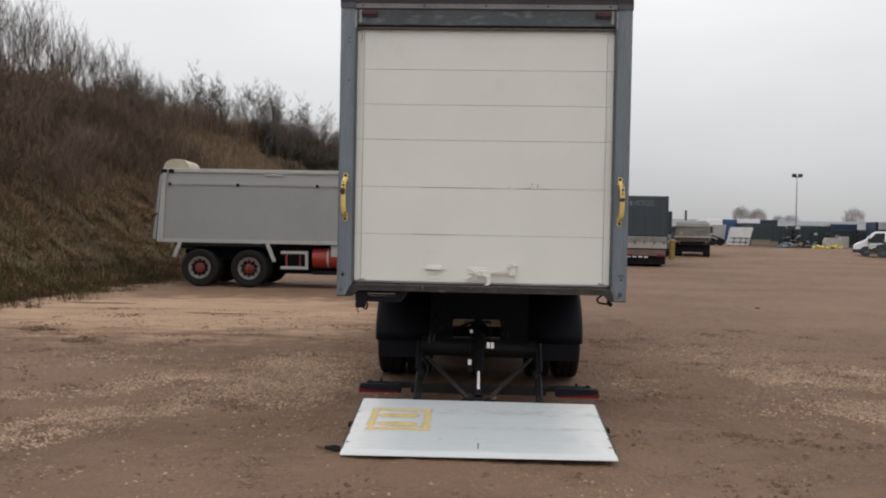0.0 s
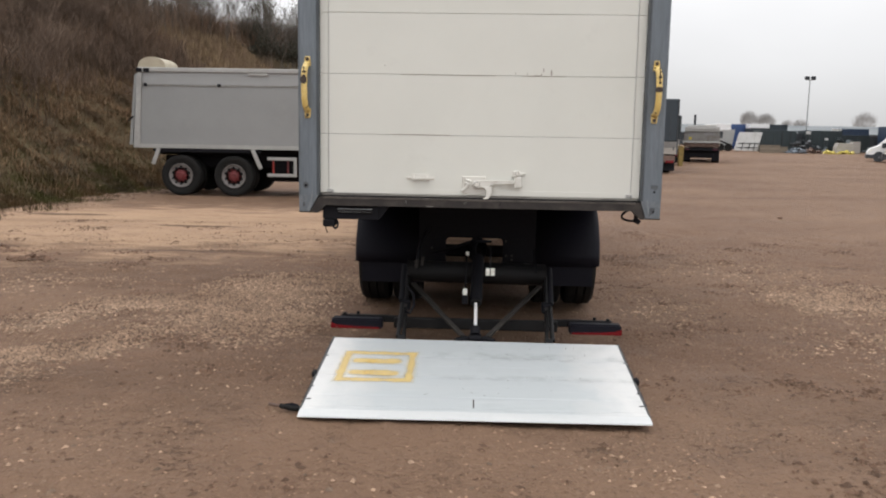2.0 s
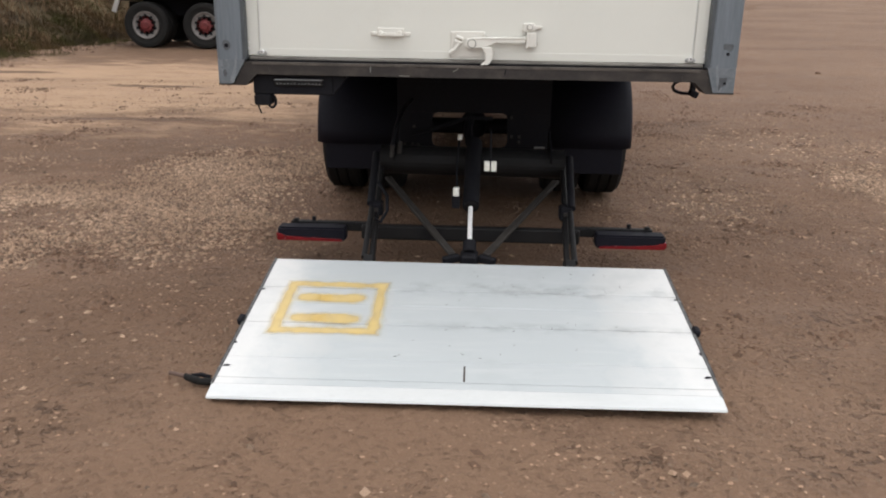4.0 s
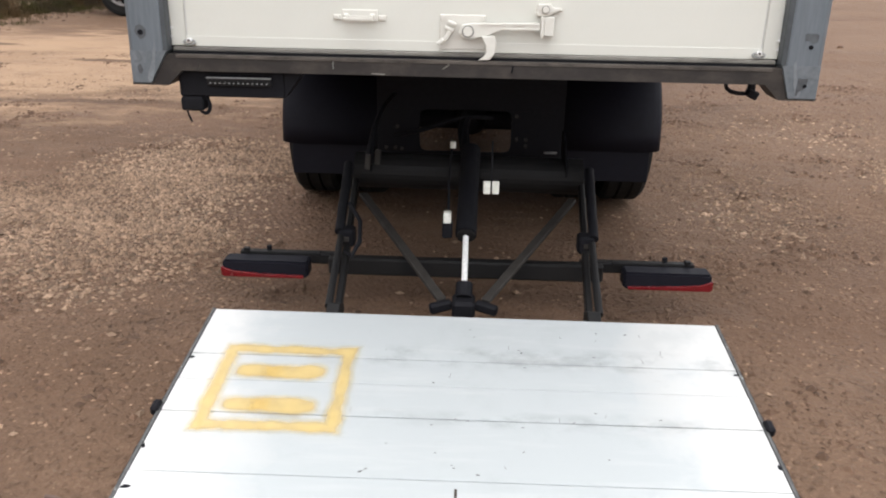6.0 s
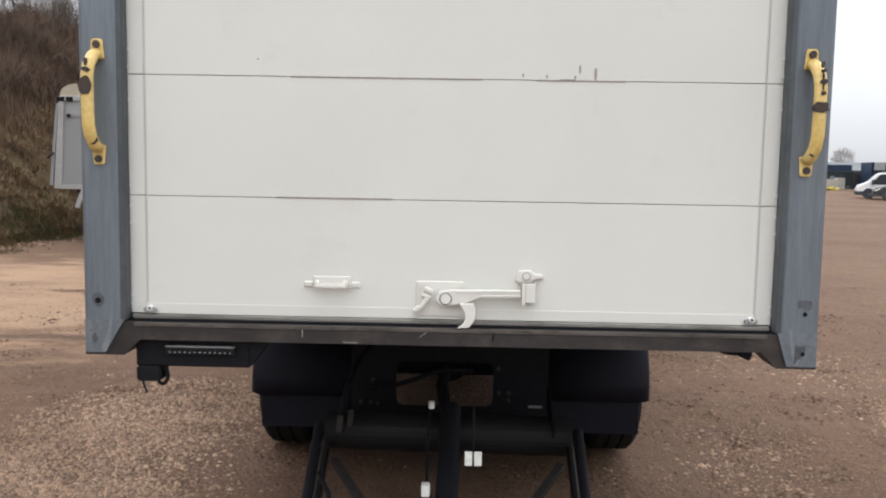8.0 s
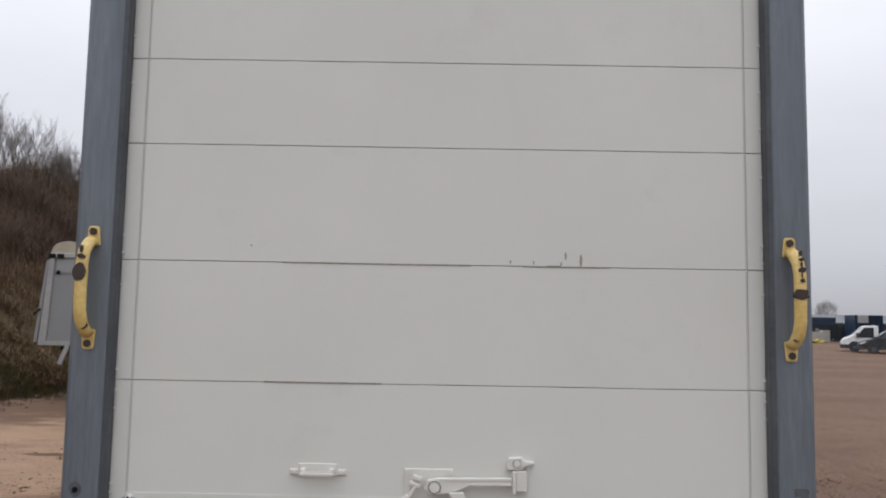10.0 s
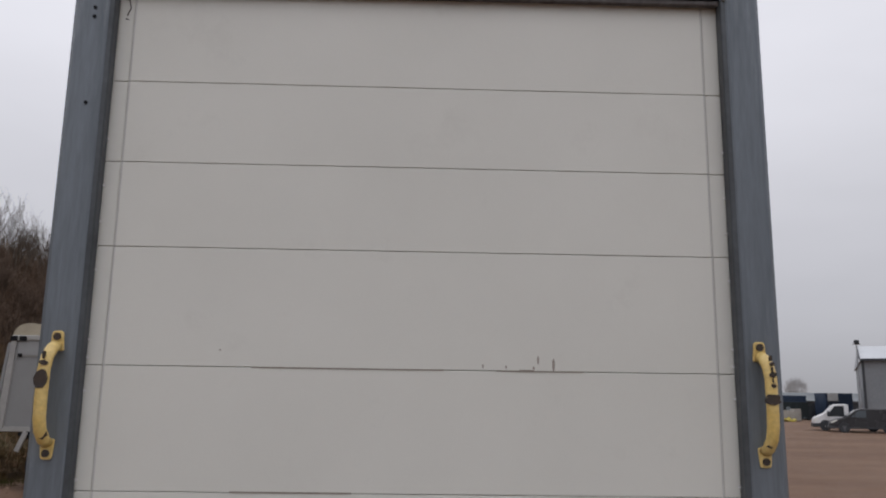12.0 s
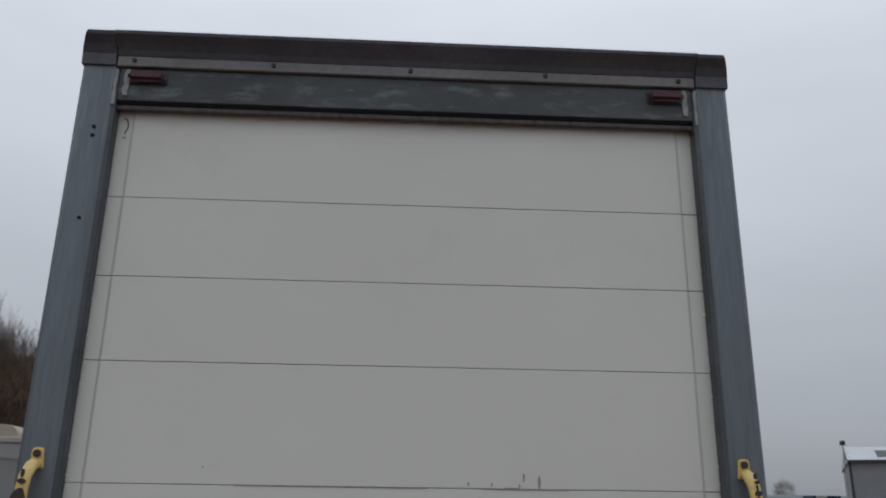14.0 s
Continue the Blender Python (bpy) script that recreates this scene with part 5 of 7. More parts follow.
    # lamp bracket under the sill, and loose cables
    b = box(-1.09, -0.69, 0.03, 0.13, 1.000, 1.099, 0.006)
    b = prism([(-0.69, 1.005), (-0.62, 1.099), (-0.69, 1.099)], 0.03, 0.13, "y", bm=b)
    bracket = part("lamp_bracket", b, BLACK, t, "black lamp bracket with a perforated bright strip")
    part("perforated_strip", box(-0.98, -0.74, 0.015, 0.035, 1.045, 1.072, 0.003), ARM, bracket)
    part("strip_edge", box(-0.98, -0.74, 0.011, 0.034, 1.0725, 1.0765, 0.001), SILVER, bracket)
    for k in range(13):
        xx = -0.965 + k * 0.0175
        part("bright_rim", box(xx - 0.003, xx + 0.003, 0.012, 0.0149, 1.0535, 1.0565), SILVER, bracket)
    part("hanging_block", box(-1.090, -1.005, 0.028, 0.12, 0.945, 0.999, 0.008), BLACK, bracket)
    part("cable_loop", tube([(-1.0 + 0.02 * math.cos(a) - 0.005, 0.05, 0.965 + 0.032 * math.sin(a)) for a in np.linspace(1.4, -3.6, 12)], 0.007, 6), BLACK, bracket)
    part("loose_wire", tube([(-1.075, 0.05, 0.95), (-1.07, 0.05, 0.925), (-1.06, 0.05, 0.90)], 0.004, 5), BLACK, bracket)
    loop = [(1.172, 0.5, 1.052), (1.152, 0.5, 1.068), (1.130, 0.5, 1.070), (1.112, 0.5, 1.062), (1.099, 0.5, 1.048), (1.084, 0.5, 1.039), (1.076, 0.5, 1.022), (1.082, 0.5, 1.006), (1.098, 0.5, 0.995), (1.128, 0.5, 0.988), (1.158, 0.5, 0.987), (1.174, 0.5, 0.988)]
    part("cable_loop", tube(loop, 0.009, 8), BLACK, t)
    part("cable_plug", bar((1.165, 0.5, 0.997), (1.212, 0.5, 0.976), 0.042, 0.036, 0.006), BLACK, t)
    part("cable_stub", bar((1.184, 0.5, 0.998), (1.181, 0.5, 1.114), 0.028, 0.028, 0.004), BLACK, t)
    # running gear
    for s in (-1, 1):
        for xx in (0.97, 0.66):
            wheel(t, s * xx, 2.28, 0.49, 0.49, 0.27, "x", s, RIM if xx > 0.9 else None)
        wheel(t, s * 1.02, 7.9, 0.49, 0.49, 0.28, "x", s, RIM)
        guard = part("mudguard", guard_shell(s), PLASTIC, t, "black plastic mudguard with a rounded shoulder", smooth=True)
        part("mudflap", box(s * 0.50, s * 1.045, 1.655, 1.666, 0.268, 0.50, 0.004), PLASTIC, guard, "black rubber mudflap")
    part("axle", rod((-0.9, 2.28, 0.49), (0.9, 2.28, 0.49), 0.06, 16), BLACK, t)
    part("differential", lathe([(0.04, -0.16), (0.09, -0.09), (0.11, 0.0), (0.09, 0.09), (0.04, 0.16)], (0.0, 2.28, 0.50), "y", 20), BLACK, t)
    # bulkhead with a rounded window
    b = box(-0.50, 0.50, 1.30, 1.312, 0.735, 1.05)
    for args in ((-0.50, -0.27, 0.40, 0.7345), (0.22, 0.50, 0.40, 0.7345), (-0.2695, 0.2195, 0.40, 0.51)):
        box(args[0], args[1], 1.30, 1.312, args[2], args[3], bm=b)
    for cx, cz, sx, sz in ((-0.27, 0.735, 1, -1), (0.22, 0.735, -1, -1), (-0.27, 0.51, 1, 1), (0.22, 0.51, -1, 1)):
        prism([(cx, cz), (cx + sx * 0.035, cz), (cx + sx * 0.010, cz + sz * 0.010), (cx, cz + sz * 0.035)], 1.301, 1.311, "y", bm=b)
    bulk = part("bulkhead", b, BLACK, t, "black bulkhead plate with a rounded opening")
    for xx, zz in ((-0.45, 0.525), (-0.40, 0.525), (-0.365, 0.52), (-0.39, 0.64), (0.245, 0.71), (0.25, 0.585), (0.30, 0.585), (0.30, 0.55)):
        part("bolt", rod((xx, 1.30, zz), (xx, 1.285, zz), 0.010, 8), BRACE, bulk)
    part("small_plate", box(0.40, 0.47, 1.288, 1.2985, 0.512, 0.524, 0.002), STRIP, bulk)
    part("hose", tube([(-0.40, 1.25, 0.60), (-0.27, 1.22, 0.635), (-0.19, 1.2, 0.665), (-0.10, 1.2, 0.70), (-0.02, 1.2, 0.72), (0.12, 1.22, 0.715)], 0.013, 8), BLACK, t)
    part("hose", tube([(-0.02, 1.24, 0.72), (-0.035, 1.15, 0.66), (-0.02, 1.0, 0.60), (0.0, 0.9, 0.60)], 0.030, 8), BLACK, t)
    # tail lift mechanism
    part("torsion_tube", rod((-0.56, 0.92, 0.50), (0.56, 0.92, 0.49), 0.088, 24), ARM, t, "black steel lift torsion tube")
    for s in (-1, 1):
        part("hanger_plate", prism([(0.82, 0.56), (0.85, 0.45), (0.98, 0.45), (1.1, 0.58), (1.1, 0.68), (0.98, 0.66)], s * 0.47, s * 0.48, "x"), BLACK, t)
        lift = part("lift_arm", bar((s * 0.555, 0.90, 0.47), (s * 0.508, -0.03, 0.135), 0.028, 0.055, 0.006), ARM, t, "black lift arm with worn edges")
        part("closing_ram", rod((s * 0.575, 0.78, 0.56), (s * 0.56, 0.38, 0.355), 0.022, 14), BLACK, lift)
        part("ram_collar", box(s * 0.53 - 0.036, s * 0.53 + 0.036, 0.37, 0.45, 0.285, 0.365, 0.01), BLACK, lift)
        part("ram_rod", rod((s * 0.555, 0.42, 0.35), (s * 0.545, -0.02, 0.175), 0.016, 12), ARM, lift)
        part("collar_badge", box(s * 0.53 - 0.012, s * 0.53 + 0.012, 0.362, 0.3695, 0.315, 0.335), BRACE, lift)
        part("hinge_lug", prism([(-0.10, 0.10), (0.03, 0.09), (0.05, 0.16), (-0.04, 0.20), (-0.10, 0.17)], s * 0.492, s * 0.545, "x", 0.004), ARM, lift)
        part("brace", bar((s * 0.50, 0.72, 0.43), (s * 0.09, 0.10, 0.165), 0.042, 0.02, 0.004), BRACE, t, "grey flat steel brace")
    part("cross_beam", box(-0.62, 0.62, 0.40, 0.46, 0.14, 0.22, 0.008), ARM, t, "black steel underrun beam")
    part("ram_foot", box(-0.048, 0.048, 0.05, 0.17, 0.10, 0.175, 0.014), BLACK, t)
    for s in (-1, 1):
        part("foot_lug", bar((s * 0.05, 0.10, 0.15), (s * 0.14, 0.07, 0.135), 0.040, 0.042, 0.008), BLACK, t)
    part("ram_boss", rod((0, 0.12, 0.17), (0, 0.165, 0.215), 0.036, 16), BLACK, t)
    part("piston_rod", rod((0.0, 0.165, 0.205), (0.0, 0.40, 0.372), 0.0125, 16), CHROME, t, "bright chromed piston rod")
    ram = part("lift_ram", rod((0.0, 0.38, 0.358), (0.010, 0.86, 0.625), 0.047, 20), BLACK, t, "black hydraulic lift ram")
    part("ram_gland", rod((0.0, 0.37, 0.352), (0.0, 0.40, 0.370), 0.040, 20), ARM, ram)
    part("valve_block", box(-0.105, -0.06, 0.36, 0.43, 0.345, 0.412, 0.005), BLACK, ram)
    part("valve_cap", box(-0.100, -0.066, 0.355, 0.40, 0.415, 0.462, 0.004), TAG, ram, "white plastic valve cap")
    part("valve_cap", rod((-0.075, 0.75, 0.66), (-0.075, 0.75, 0.69), 0.014, 10), TAG, ram)
    part("feed_pipe", tube([(-0.08, 0.42, 0.46), (-0.085, 0.55, 0.54), (-0.08, 0.75, 0.65)], 0.006, 6), BLACK, ram)
    for xx in (0.082, 0.118):
        part("hanging_tag", box(xx - 0.0145, xx + 0.0145, 0.25, 0.262, 0.585, 0.640, 0.003), TAG, t, "pale hanging tag")
    part("tag_wire", tube([(0.10, 0.257, 0.64), (0.10, 0.262, 0.72), (0.10, 0.30, 0.80)], 0.004, 5), BLACK, t)
    part("side_hose", tube([(-0.53, 0.50, 0.45), (-0.47, 0.40, 0.40), (-0.46, 0.30, 0.34), (-0.49, 0.25, 0.29), (-0.52, 0.28, 0.30)], 0.010, 8), BLACK, t)
    for xx, yy, zz in ((-0.478, 0.72, 0.588), (-0.435, 0.75, 0.605)):
        part("hose_fitting", rod((xx, yy, zz - 0.035), (xx + 0.006, yy + 0.01, zz + 0.035), 0.014, 10), BRACE, t, "dull grey hose fitting")
    part("feed_hose", tube([(-0.475, 0.73, 0.62), (-0.46, 0.85, 0.72), (-0.43, 1.05, 0.80), (-0.40, 1.25, 0.82)], 0.012, 8), BLACK, t)
    # rear lamp bars
    for s in (-1, 1):
        a, b2 = s * 0.70, s * 1.085
        body = part("tail_lamp", box(a, b2, 0.335, 0.43, 0.155, 0.232, 0.010, 2), PLASTIC, t, "black tail lamp bar with a red lens")
        part("lens", prism([(a + s * 0.02, 0.158), (a + s * 0.02, 0.170), (b2 - s * 0.16, 0.176), (b2 - s * 0.05, 0.184), (b2 - s * 0.004, 0.200), (b2 - s * 0.004, 0.158)], 0.324, 0.338, "y", 0.001), REDLENS, body, "red lens rising towards its outer end")
        part("lens_cap", box(b2 - s * 0.004, b2 + s * 0.006, 0.332, 0.39, 0.160, 0.20, 0.002), REDLENS, body)
        part("mount_arm", box(s * 0.52, s * 0.92, 0.44, 0.49, 0.185, 0.235, 0.006), ARM, body)
        part("lamp_shelf", box(s * 0.66, s * 1.03, 0.436, 0.475, 0.222, 0.240, 0.004), ARM, body)
        part("shelf_clip", box(s * 0.985, s * 1.012, 0.43, 0.455, 0.2405, 0.256, 0.003), ARM, body)
        body.location.z = -0.012
        part("mount_stud", rod((s * 0.90, 0.46, 0.23), (s * 0.90, 0.46, 0.262), 0.012, 8), BLACK, body)
    # lowered platform, hinge high and tip on the ground
    tilt = math.atan2(0.158, 1.176)
    plat = new("platform")
    plat.parent = t
    plat.matrix_basis = Matrix.Translation((0, -0.084, 0.178)) @ Matrix.Rotation(tilt, 4, "X")
    plat["label"] = "white worn aluminium tail lift platform lowered to the ground"
    crnd2 = random.Random(51)
    ys = [0.0, -0.300, -0.452, -0.625, -0.905, -1.055, -1.10]
    for k in range(6):
        y1, y0 = ys[k] - 0.0017, ys[k + 1] + 0.0017
        lowz = [-0.055, -0.05, -0.045, -0.035, -0.025, -0.02][k]
        part("deck_plank", box(-0.985, 0.985, y0, y1, lowz, 0.0 - (0.001 if k in (1, 3) else 0), 0.002), PLANK, plat)
    tipb = prism([(-1.1012, 0.0), (-1.1012, -0.02), (-1.178, -0.018), (-1.185, -0.012), (-1.178, -0.004)], -0.990, 0.990, "x")
    part("deck_tip", tipb, TIP, plat, "bright scraped platform tip")
    for s in (-1, 1):
        part("side_edge", prism([(0.0, 0.004), (0.0, -0.06), (-1.10, -0.026), (-1.10, 0.001)], s * 0.9862, s * 0.996, "x"), EDGE, plat, "dark scuffed side edge")
        part("side_chain", tube([(s * 1.003, -0.02 - k * 0.06, -0.018 + 0.004 * (k % 2)) for k in range(17)], 0.005, 6), BLACK, plat)
        part("side_stop", box(s * 0.990, s * 1.020, -0.64, -0.585, -0.02, 0.016, 0.008), BLACK, plat, "black rubber side stop")
        for xa, ya, w, h in ((0.968, -0.975, 0.015, 0.008), (0.976, -0.329, 0.009, 0.006), (0.979, -0.80, 0.006, 0.012)):
            ragged = [(s * (xa + w * crnd2.uniform(0.6, 1.25) * math.cos(a)), ya + h * crnd2.uniform(0.55, 1.3) * math.sin(a)) for a in np.linspace(0, math.tau, 9, endpoint=False)]
            part("edge_chip", prism(ragged, 0.0003, 0.0016, "z"), BLACK, plat)
    part("slot_mark", box(-0.004, 0.004, -1.05, -0.94, 0.0003, 0.0015), CHIP, plat)
    # sprayed standing box: outline and two footprints, with soft edges
    def sprayed(name, rings, label):
        """Rings of points from one soft rim to the other, all of one length; the rims are the first and the last ring, or the first alone."""
        verts = [q for ring, _ in rings for q in ring]
        cover = [c for ring, c in rings for _ in ring]
        k = len(rings[0][0])
        faces = [(r * k + i, r * k + (i + 1) % k, (r + 1) * k + (i + 1) % k, (r + 1) * k + i) for r in range(len(rings) - 1) for i in range(k)]
        if rings[-1][1] > 0:
            faces.append(tuple((len(rings) - 1) * k + i for i in range(k)))
        me = bpy.data.meshes.new(name)
        me.from_pydata(verts, [], faces)
        at = me.attributes.new("cover", "FLOAT", "POINT")
        at.data.foreach_set("value", cover)
        me.materials.append(YELLOW)
        ob = new(name, me)
        ob.parent = plat
        ob["label"] = label

    x0, x1, ya, yb = -0.884, -0.366, -0.224, -0.734

    def oblong(d):
        return [(x0 + d, ya - d, 0.0007), (x1 - d, ya - d, 0.0007), (x1 - d, yb + d, 0.0007), (x0 + d, yb + d, 0.0007)]

    sprayed("painted_outline", [(oblong(-0.012), 0.0), (oblong(0.034), 1.0), (oblong(0.052), 1.0), (oblong(0.098), 0.0)], "soft-edged yellow sprayed outline")
    for yc in (-0.398, -0.582):
        for cx, rx, ry in ((-0.715, 0.092, 0.048), (-0.585, 0.122, 0.053)):
            def oval(f, lift=0.0007 if cx < -0.7 else 0.0011):
                return [(cx + (rx - 0.03 * f) * math.copysign(abs(math.cos(a)) ** 0.55, math.cos(a)), yc + (ry - 0.03 * f) * math.copysign(abs(math.sin(a)) ** 0.55, math.sin(a)), lift)
                        for a in np.linspace(0, math.tau, 28, endpoint=False)]
            sprayed("painted_foot", [(oval(-0.55), 0.0), (oval(0.9), 1.0)], "soft-edged yellow sprayed footprint")
    # small nicks and scratches, most of them near the joints
    rnd = random.Random(12)
    for k in range(40):
        xx = rnd.uniform(-0.42, 0.78)
        yy = rnd.choice((-0.27, -0.31, -0.24, -0.60, -0.64, -0.12, -0.42, -0.78, -0.86)) + rnd.uniform(-0.03, 0.03)
        if k % 4:
            a0 = rnd.uniform(-0.5, 0.5)
            w, h = rnd.uniform(0.003, 0.008), rnd.uniform(0.0015, 0.003)
            pts = [(xx + w * rnd.uniform(0.6, 1.2) * math.cos(a), yy + h * rnd.uniform(0.5, 1.3) * math.sin(a) + a0 * w * math.cos(a)) for a in np.linspace(0, math.tau, 7, endpoint=False)]
            part("nick", prism(pts, 0.0004, 0.0011, "z"), CHIP if rnd.random() < 0.4 else STRIP, plat)
        else:
            part("scratch", bar((xx, yy, 0.0008), (xx + rnd.uniform(-0.006, 0.006), yy + rnd.uniform(0.012, 0.03), 0.0008), 0.0018, 0.0006), STRIP, plat)
    # the deck lies a little twisted, one tip corner propped by the uneven ground
    for ob in list(plat.children):
        bm = bmesh.new()
        bm.from_mesh(ob.data)
        for xx in np.linspace(-0.9, 0.9, 13):
            bmesh.ops.bisect_plane(bm, geom=bm.verts[:] + bm.edges[:] + bm.faces[:], plane_co=(xx, 0, 0), plane_no=(1, 0, 0))
        for v in bm.verts:
            v.co.z += 0.017 * (v.co.x + 0.985) / 1.97 * -v.co.y / 1.18
        bm.to_mesh(ob.data)
        bm.free()
    # engine, gearbox and prop shaft: unseen, added to hide bright ground beyond the bulkhead
    part("engine", box(-0.42, 0.42, L + 0.4, L + 1.7, 0.32, 1.0, 0.06), BLACK, t, "black engine block added unseen under the cab")
    part("gearbox", prism([(-0.24, 0.42), (-0.30, 0.70), (-0.22, 0.98), (0.22, 0.98), (0.30, 0.70), (0.24, 0.42)], L - 0.7, L + 0.399, "y", 0.02), BLACK, t)
    part("prop_shaft", rod((0, 2.45, 0.55), (0, L - 0.7, 0.68), 0.05, 12), BLACK, t)
    # unseen boxes on both sides, added to block light under the body
    for s in (-1, 1):
        tank = part("fuel_tank" if s < 0 else "battery_box", box(s * 0.47, s * 0.93, 3.1, 6.2, 0.34, 0.97, 0.05, 2), PLASTIC, t)
        for yy in (3.6, 4.65, 5.7):
            part("tank_band", box(s * 0.462, s * 0.938, yy - 0.03, yy + 0.03, 0.332, 0.978, 0.05, 2), BLACK, tank)
    part("front_axle", rod((-0.9, 7.9, 0.46), (0.9, 7.9, 0.46), 0.07, 12), BLACK, t)
    # cab, hidden in front of the body
    part("cab", prism([(L + 0.25, 0.75), (L + 0.25, 2.75), (L + 0.5, 2.85), (L + 1.7, 2.8), (L + 2.05, 1.8), (L + 2.1, 0.55), (L + 1.35, 0.55), (L + 1.25, 1.0), (L + 0.4, 1.0)], -1.12, 1.12, "x", 0.03), VANWHITE, t, "white lorry cab")


box_lorry()


def rubber_strap():
    t = thing("rubber_strap", -1.085, -1.13, -0.004, "crumpled black rubber strap lying on the ground", "strap")
    part("strap", tube([(-0.035, 0.03, 0.020), (0.0, 0.004, 0.024), (0.035, -0.006, 0.020), (0.085, -0.004, 0.018)], 0.016, 10, flat=0.75), RUBBER, t)
    part("strap_fold", tube([(-0.01, 0.032, 0.024), (0.03, 0.026, 0.034), (0.07, 0.02, 0.026)], 0.010, 8, flat=0.7), BLACK, t)
    part("strap_tail", tube([(-0.115, 0.058, 0.020), (-0.085, 0.058, 0.016), (-0.05, 0.04, 0.018), (-0.03, 0.028, 0.018)], 0.010, 8, flat=0.6), RUSTY, t, "brown frayed tail")


rubber_strap()


# ---- the grey tipper lorry beside the bank ----
def tipper():
    t = thing("tipper_truck", -8.9, 15.08, 0.0, "grey tipper lorry with red chassis tanks parked beside the bank", "truck")
    Lb, W = 6.6, 2.45
    body = prism([(-0.02, 1.27), (0.16, 3.16), (Lb, 3.16), (Lb, 1.27)], 0.04, W - 0.04, "y")
    part("tipping_body", body, TIPGREY, t, "grey steel tipping body with a pale rail")
    for yy in (0.0, W - 0.06):
        part("top_rail", box(0.16, Lb, yy - 0.01, yy + 0.07, 3.13, 3.24, 0.012), TIPRIM, t, "pale grey top rail")
        part("bottom_rail", prism([(0.0, 1.21), (0.012, 1.31), (Lb, 1.31), (Lb, 1.21)], yy, yy + 0.06, "y"), TIPRIM, t)
    part("swage_line", box(0.22, Lb, 0.022, 0.042, 2.79, 2.81), SEAM, t)
    part("corner_post", prism([(0.0, 1.22), (0.16, 3.22), (0.27, 3.22), (0.16, 1.22)], -0.01, 0.0395, "y"), TIPRIM, t)
    part("tailgate", prism([(-0.10, 1.28), (0.09, 3.08), (0.14, 3.08), (-0.03, 1.28)], 0.0, W, "y"), TIPGREY, t, "grey tailgate hanging at the rear")
    for k in range(4):
        part("tailgate_rib", prism([(-0.15, 1.3), (0.03, 3.04), (0.085, 3.06), (-0.105, 1.3)], 0.1 + k * 0.73, 0.2 + k * 0.73, "y"), TIPGREY, t)
    for xx in (0.13, 0.32):
        part("hinge_block", box(xx, xx + 0.15, -0.03, 0.06, 3.12, 3.22, 0.01), BLACK, t)
    part("upper_panel", box(0.30, Lb, 0.028, 0.0385, 2.82, 3.128), TIPUPPER, t, "paler upper side panel")
    part("release_lever", bar((0.02, -0.02, 2.0), (-0.12, -0.02, 1.88), 0.04, 0.03), BLACK, t)
    for xx in (0.35, 2.25, 4.45, 6.2):
        part("rope_hook", box(xx - 0.04, xx + 0.04, -0.01, 0.035, 2.77, 2.85, 0.012), BLACK, t)
    part("sheet_bracket", box(3.0, 3.5, -0.012, 0.03, 3.06, 3.12, 0.008), TIPRIM, t)
    hump = [(0.15 + 0.36 - 0.36 * math.cos(a), 3.22 + 0.29 * math.sin(a) ** 0.8) for a in np.linspace(0, math.pi, 16)]
    part("rolled_sheet", prism(hump, 0.05, 0.95, "y"), SHEET, t, "sand-coloured rolled load sheet")
    part("load", prism([(1.5, 3.16), (1.9, 3.23), (3.0, 3.255), (4.6, 3.235), (6.0, 3.16)], 0.15, W - 0.15, "y"), RUSTY, t, "reddish earth load")
    part("chassis", box(0.55, 9.2, 0.75, 0.87, 0.72, 1.02), BLACK, t)
    part("chassis", box(0.55, 9.2, 1.58, 1.70, 0.72, 1.02), BLACK, t)
    part("subframe", box(0.4, 6.6, 0.5, 1.95, 1.04, 1.195), BLACK, t)
    # black boxes added to darken the space under the body
    part("gearbox", box(3.3, 6.8, 0.95, 1.5, 0.35, 1.0, 0.03), BLACK, t)
    part("far_guard", box(3.4, 6.6, 2.2, 2.26, 0.45, 1.1, 0.02), BLACK, t)
    for yy, o in ((0.16, -1), (W - 0.16, 1)):
        for xx in (1.21, 2.59, 7.0, 8.6):
            wheel(t, xx, yy, 0.516, 0.516, 0.32, "y", o, RIM, REDHUB)
        if o < 0:
            for xx in (1.21, 2.59):
                wheel(t, xx, yy + 0.36, 0.516, 0.516, 0.30, "y", o)
    for xx in (1.21, 2.59):
        part("axle", rod((xx, 0.2, 0.516), (xx, W - 0.2, 0.516), 0.08, 12), BLACK, t)
    part("mudguard_stay", bar((0.66, -0.0, 1.20), (0.50, -0.0, 0.80), 0.05, 0.10, 0.006, up=(1, 0, 0)), TIPRIM, t, "pale slanted guard stay")
    part("mudguard_stay", bar((3.10, -0.0, 1.20), (3.30, -0.0, 0.72), 0.05, 0.10, 0.006, up=(1, 0, 0)), TIPRIM, t, "pale slanted guard stay")
    part("guard_rail", box(0.5, 3.3, 0.0, 0.06, 1.12, 1.195), BLACK, t)
    b = box(3.46, 4.22, 0.05, 0.10, 0.94, 1.02, 0.005)
    box(3.46, 4.22, 0.05, 0.10, 0.52, 0.60, 0.005, bm=b)
    box(4.14, 4.22, 0.05, 0.10, 0.6005, 0.9395, 0.005, bm=b)
    part("side_guard", b, TIPRIM, t, "pale square side guard")
    for xx, m in ((3.60, REDTANK), (3.98, REDHUB)):
        part("guard_post", box(xx - 0.02, xx + 0.02, 0.11, 0.16, 0.55, 1.0), m, t)
    part("battery_box", box(3.5, 4.1, 0.45, 0.9, 0.5, 1.02, 0.03), BLACK, t)
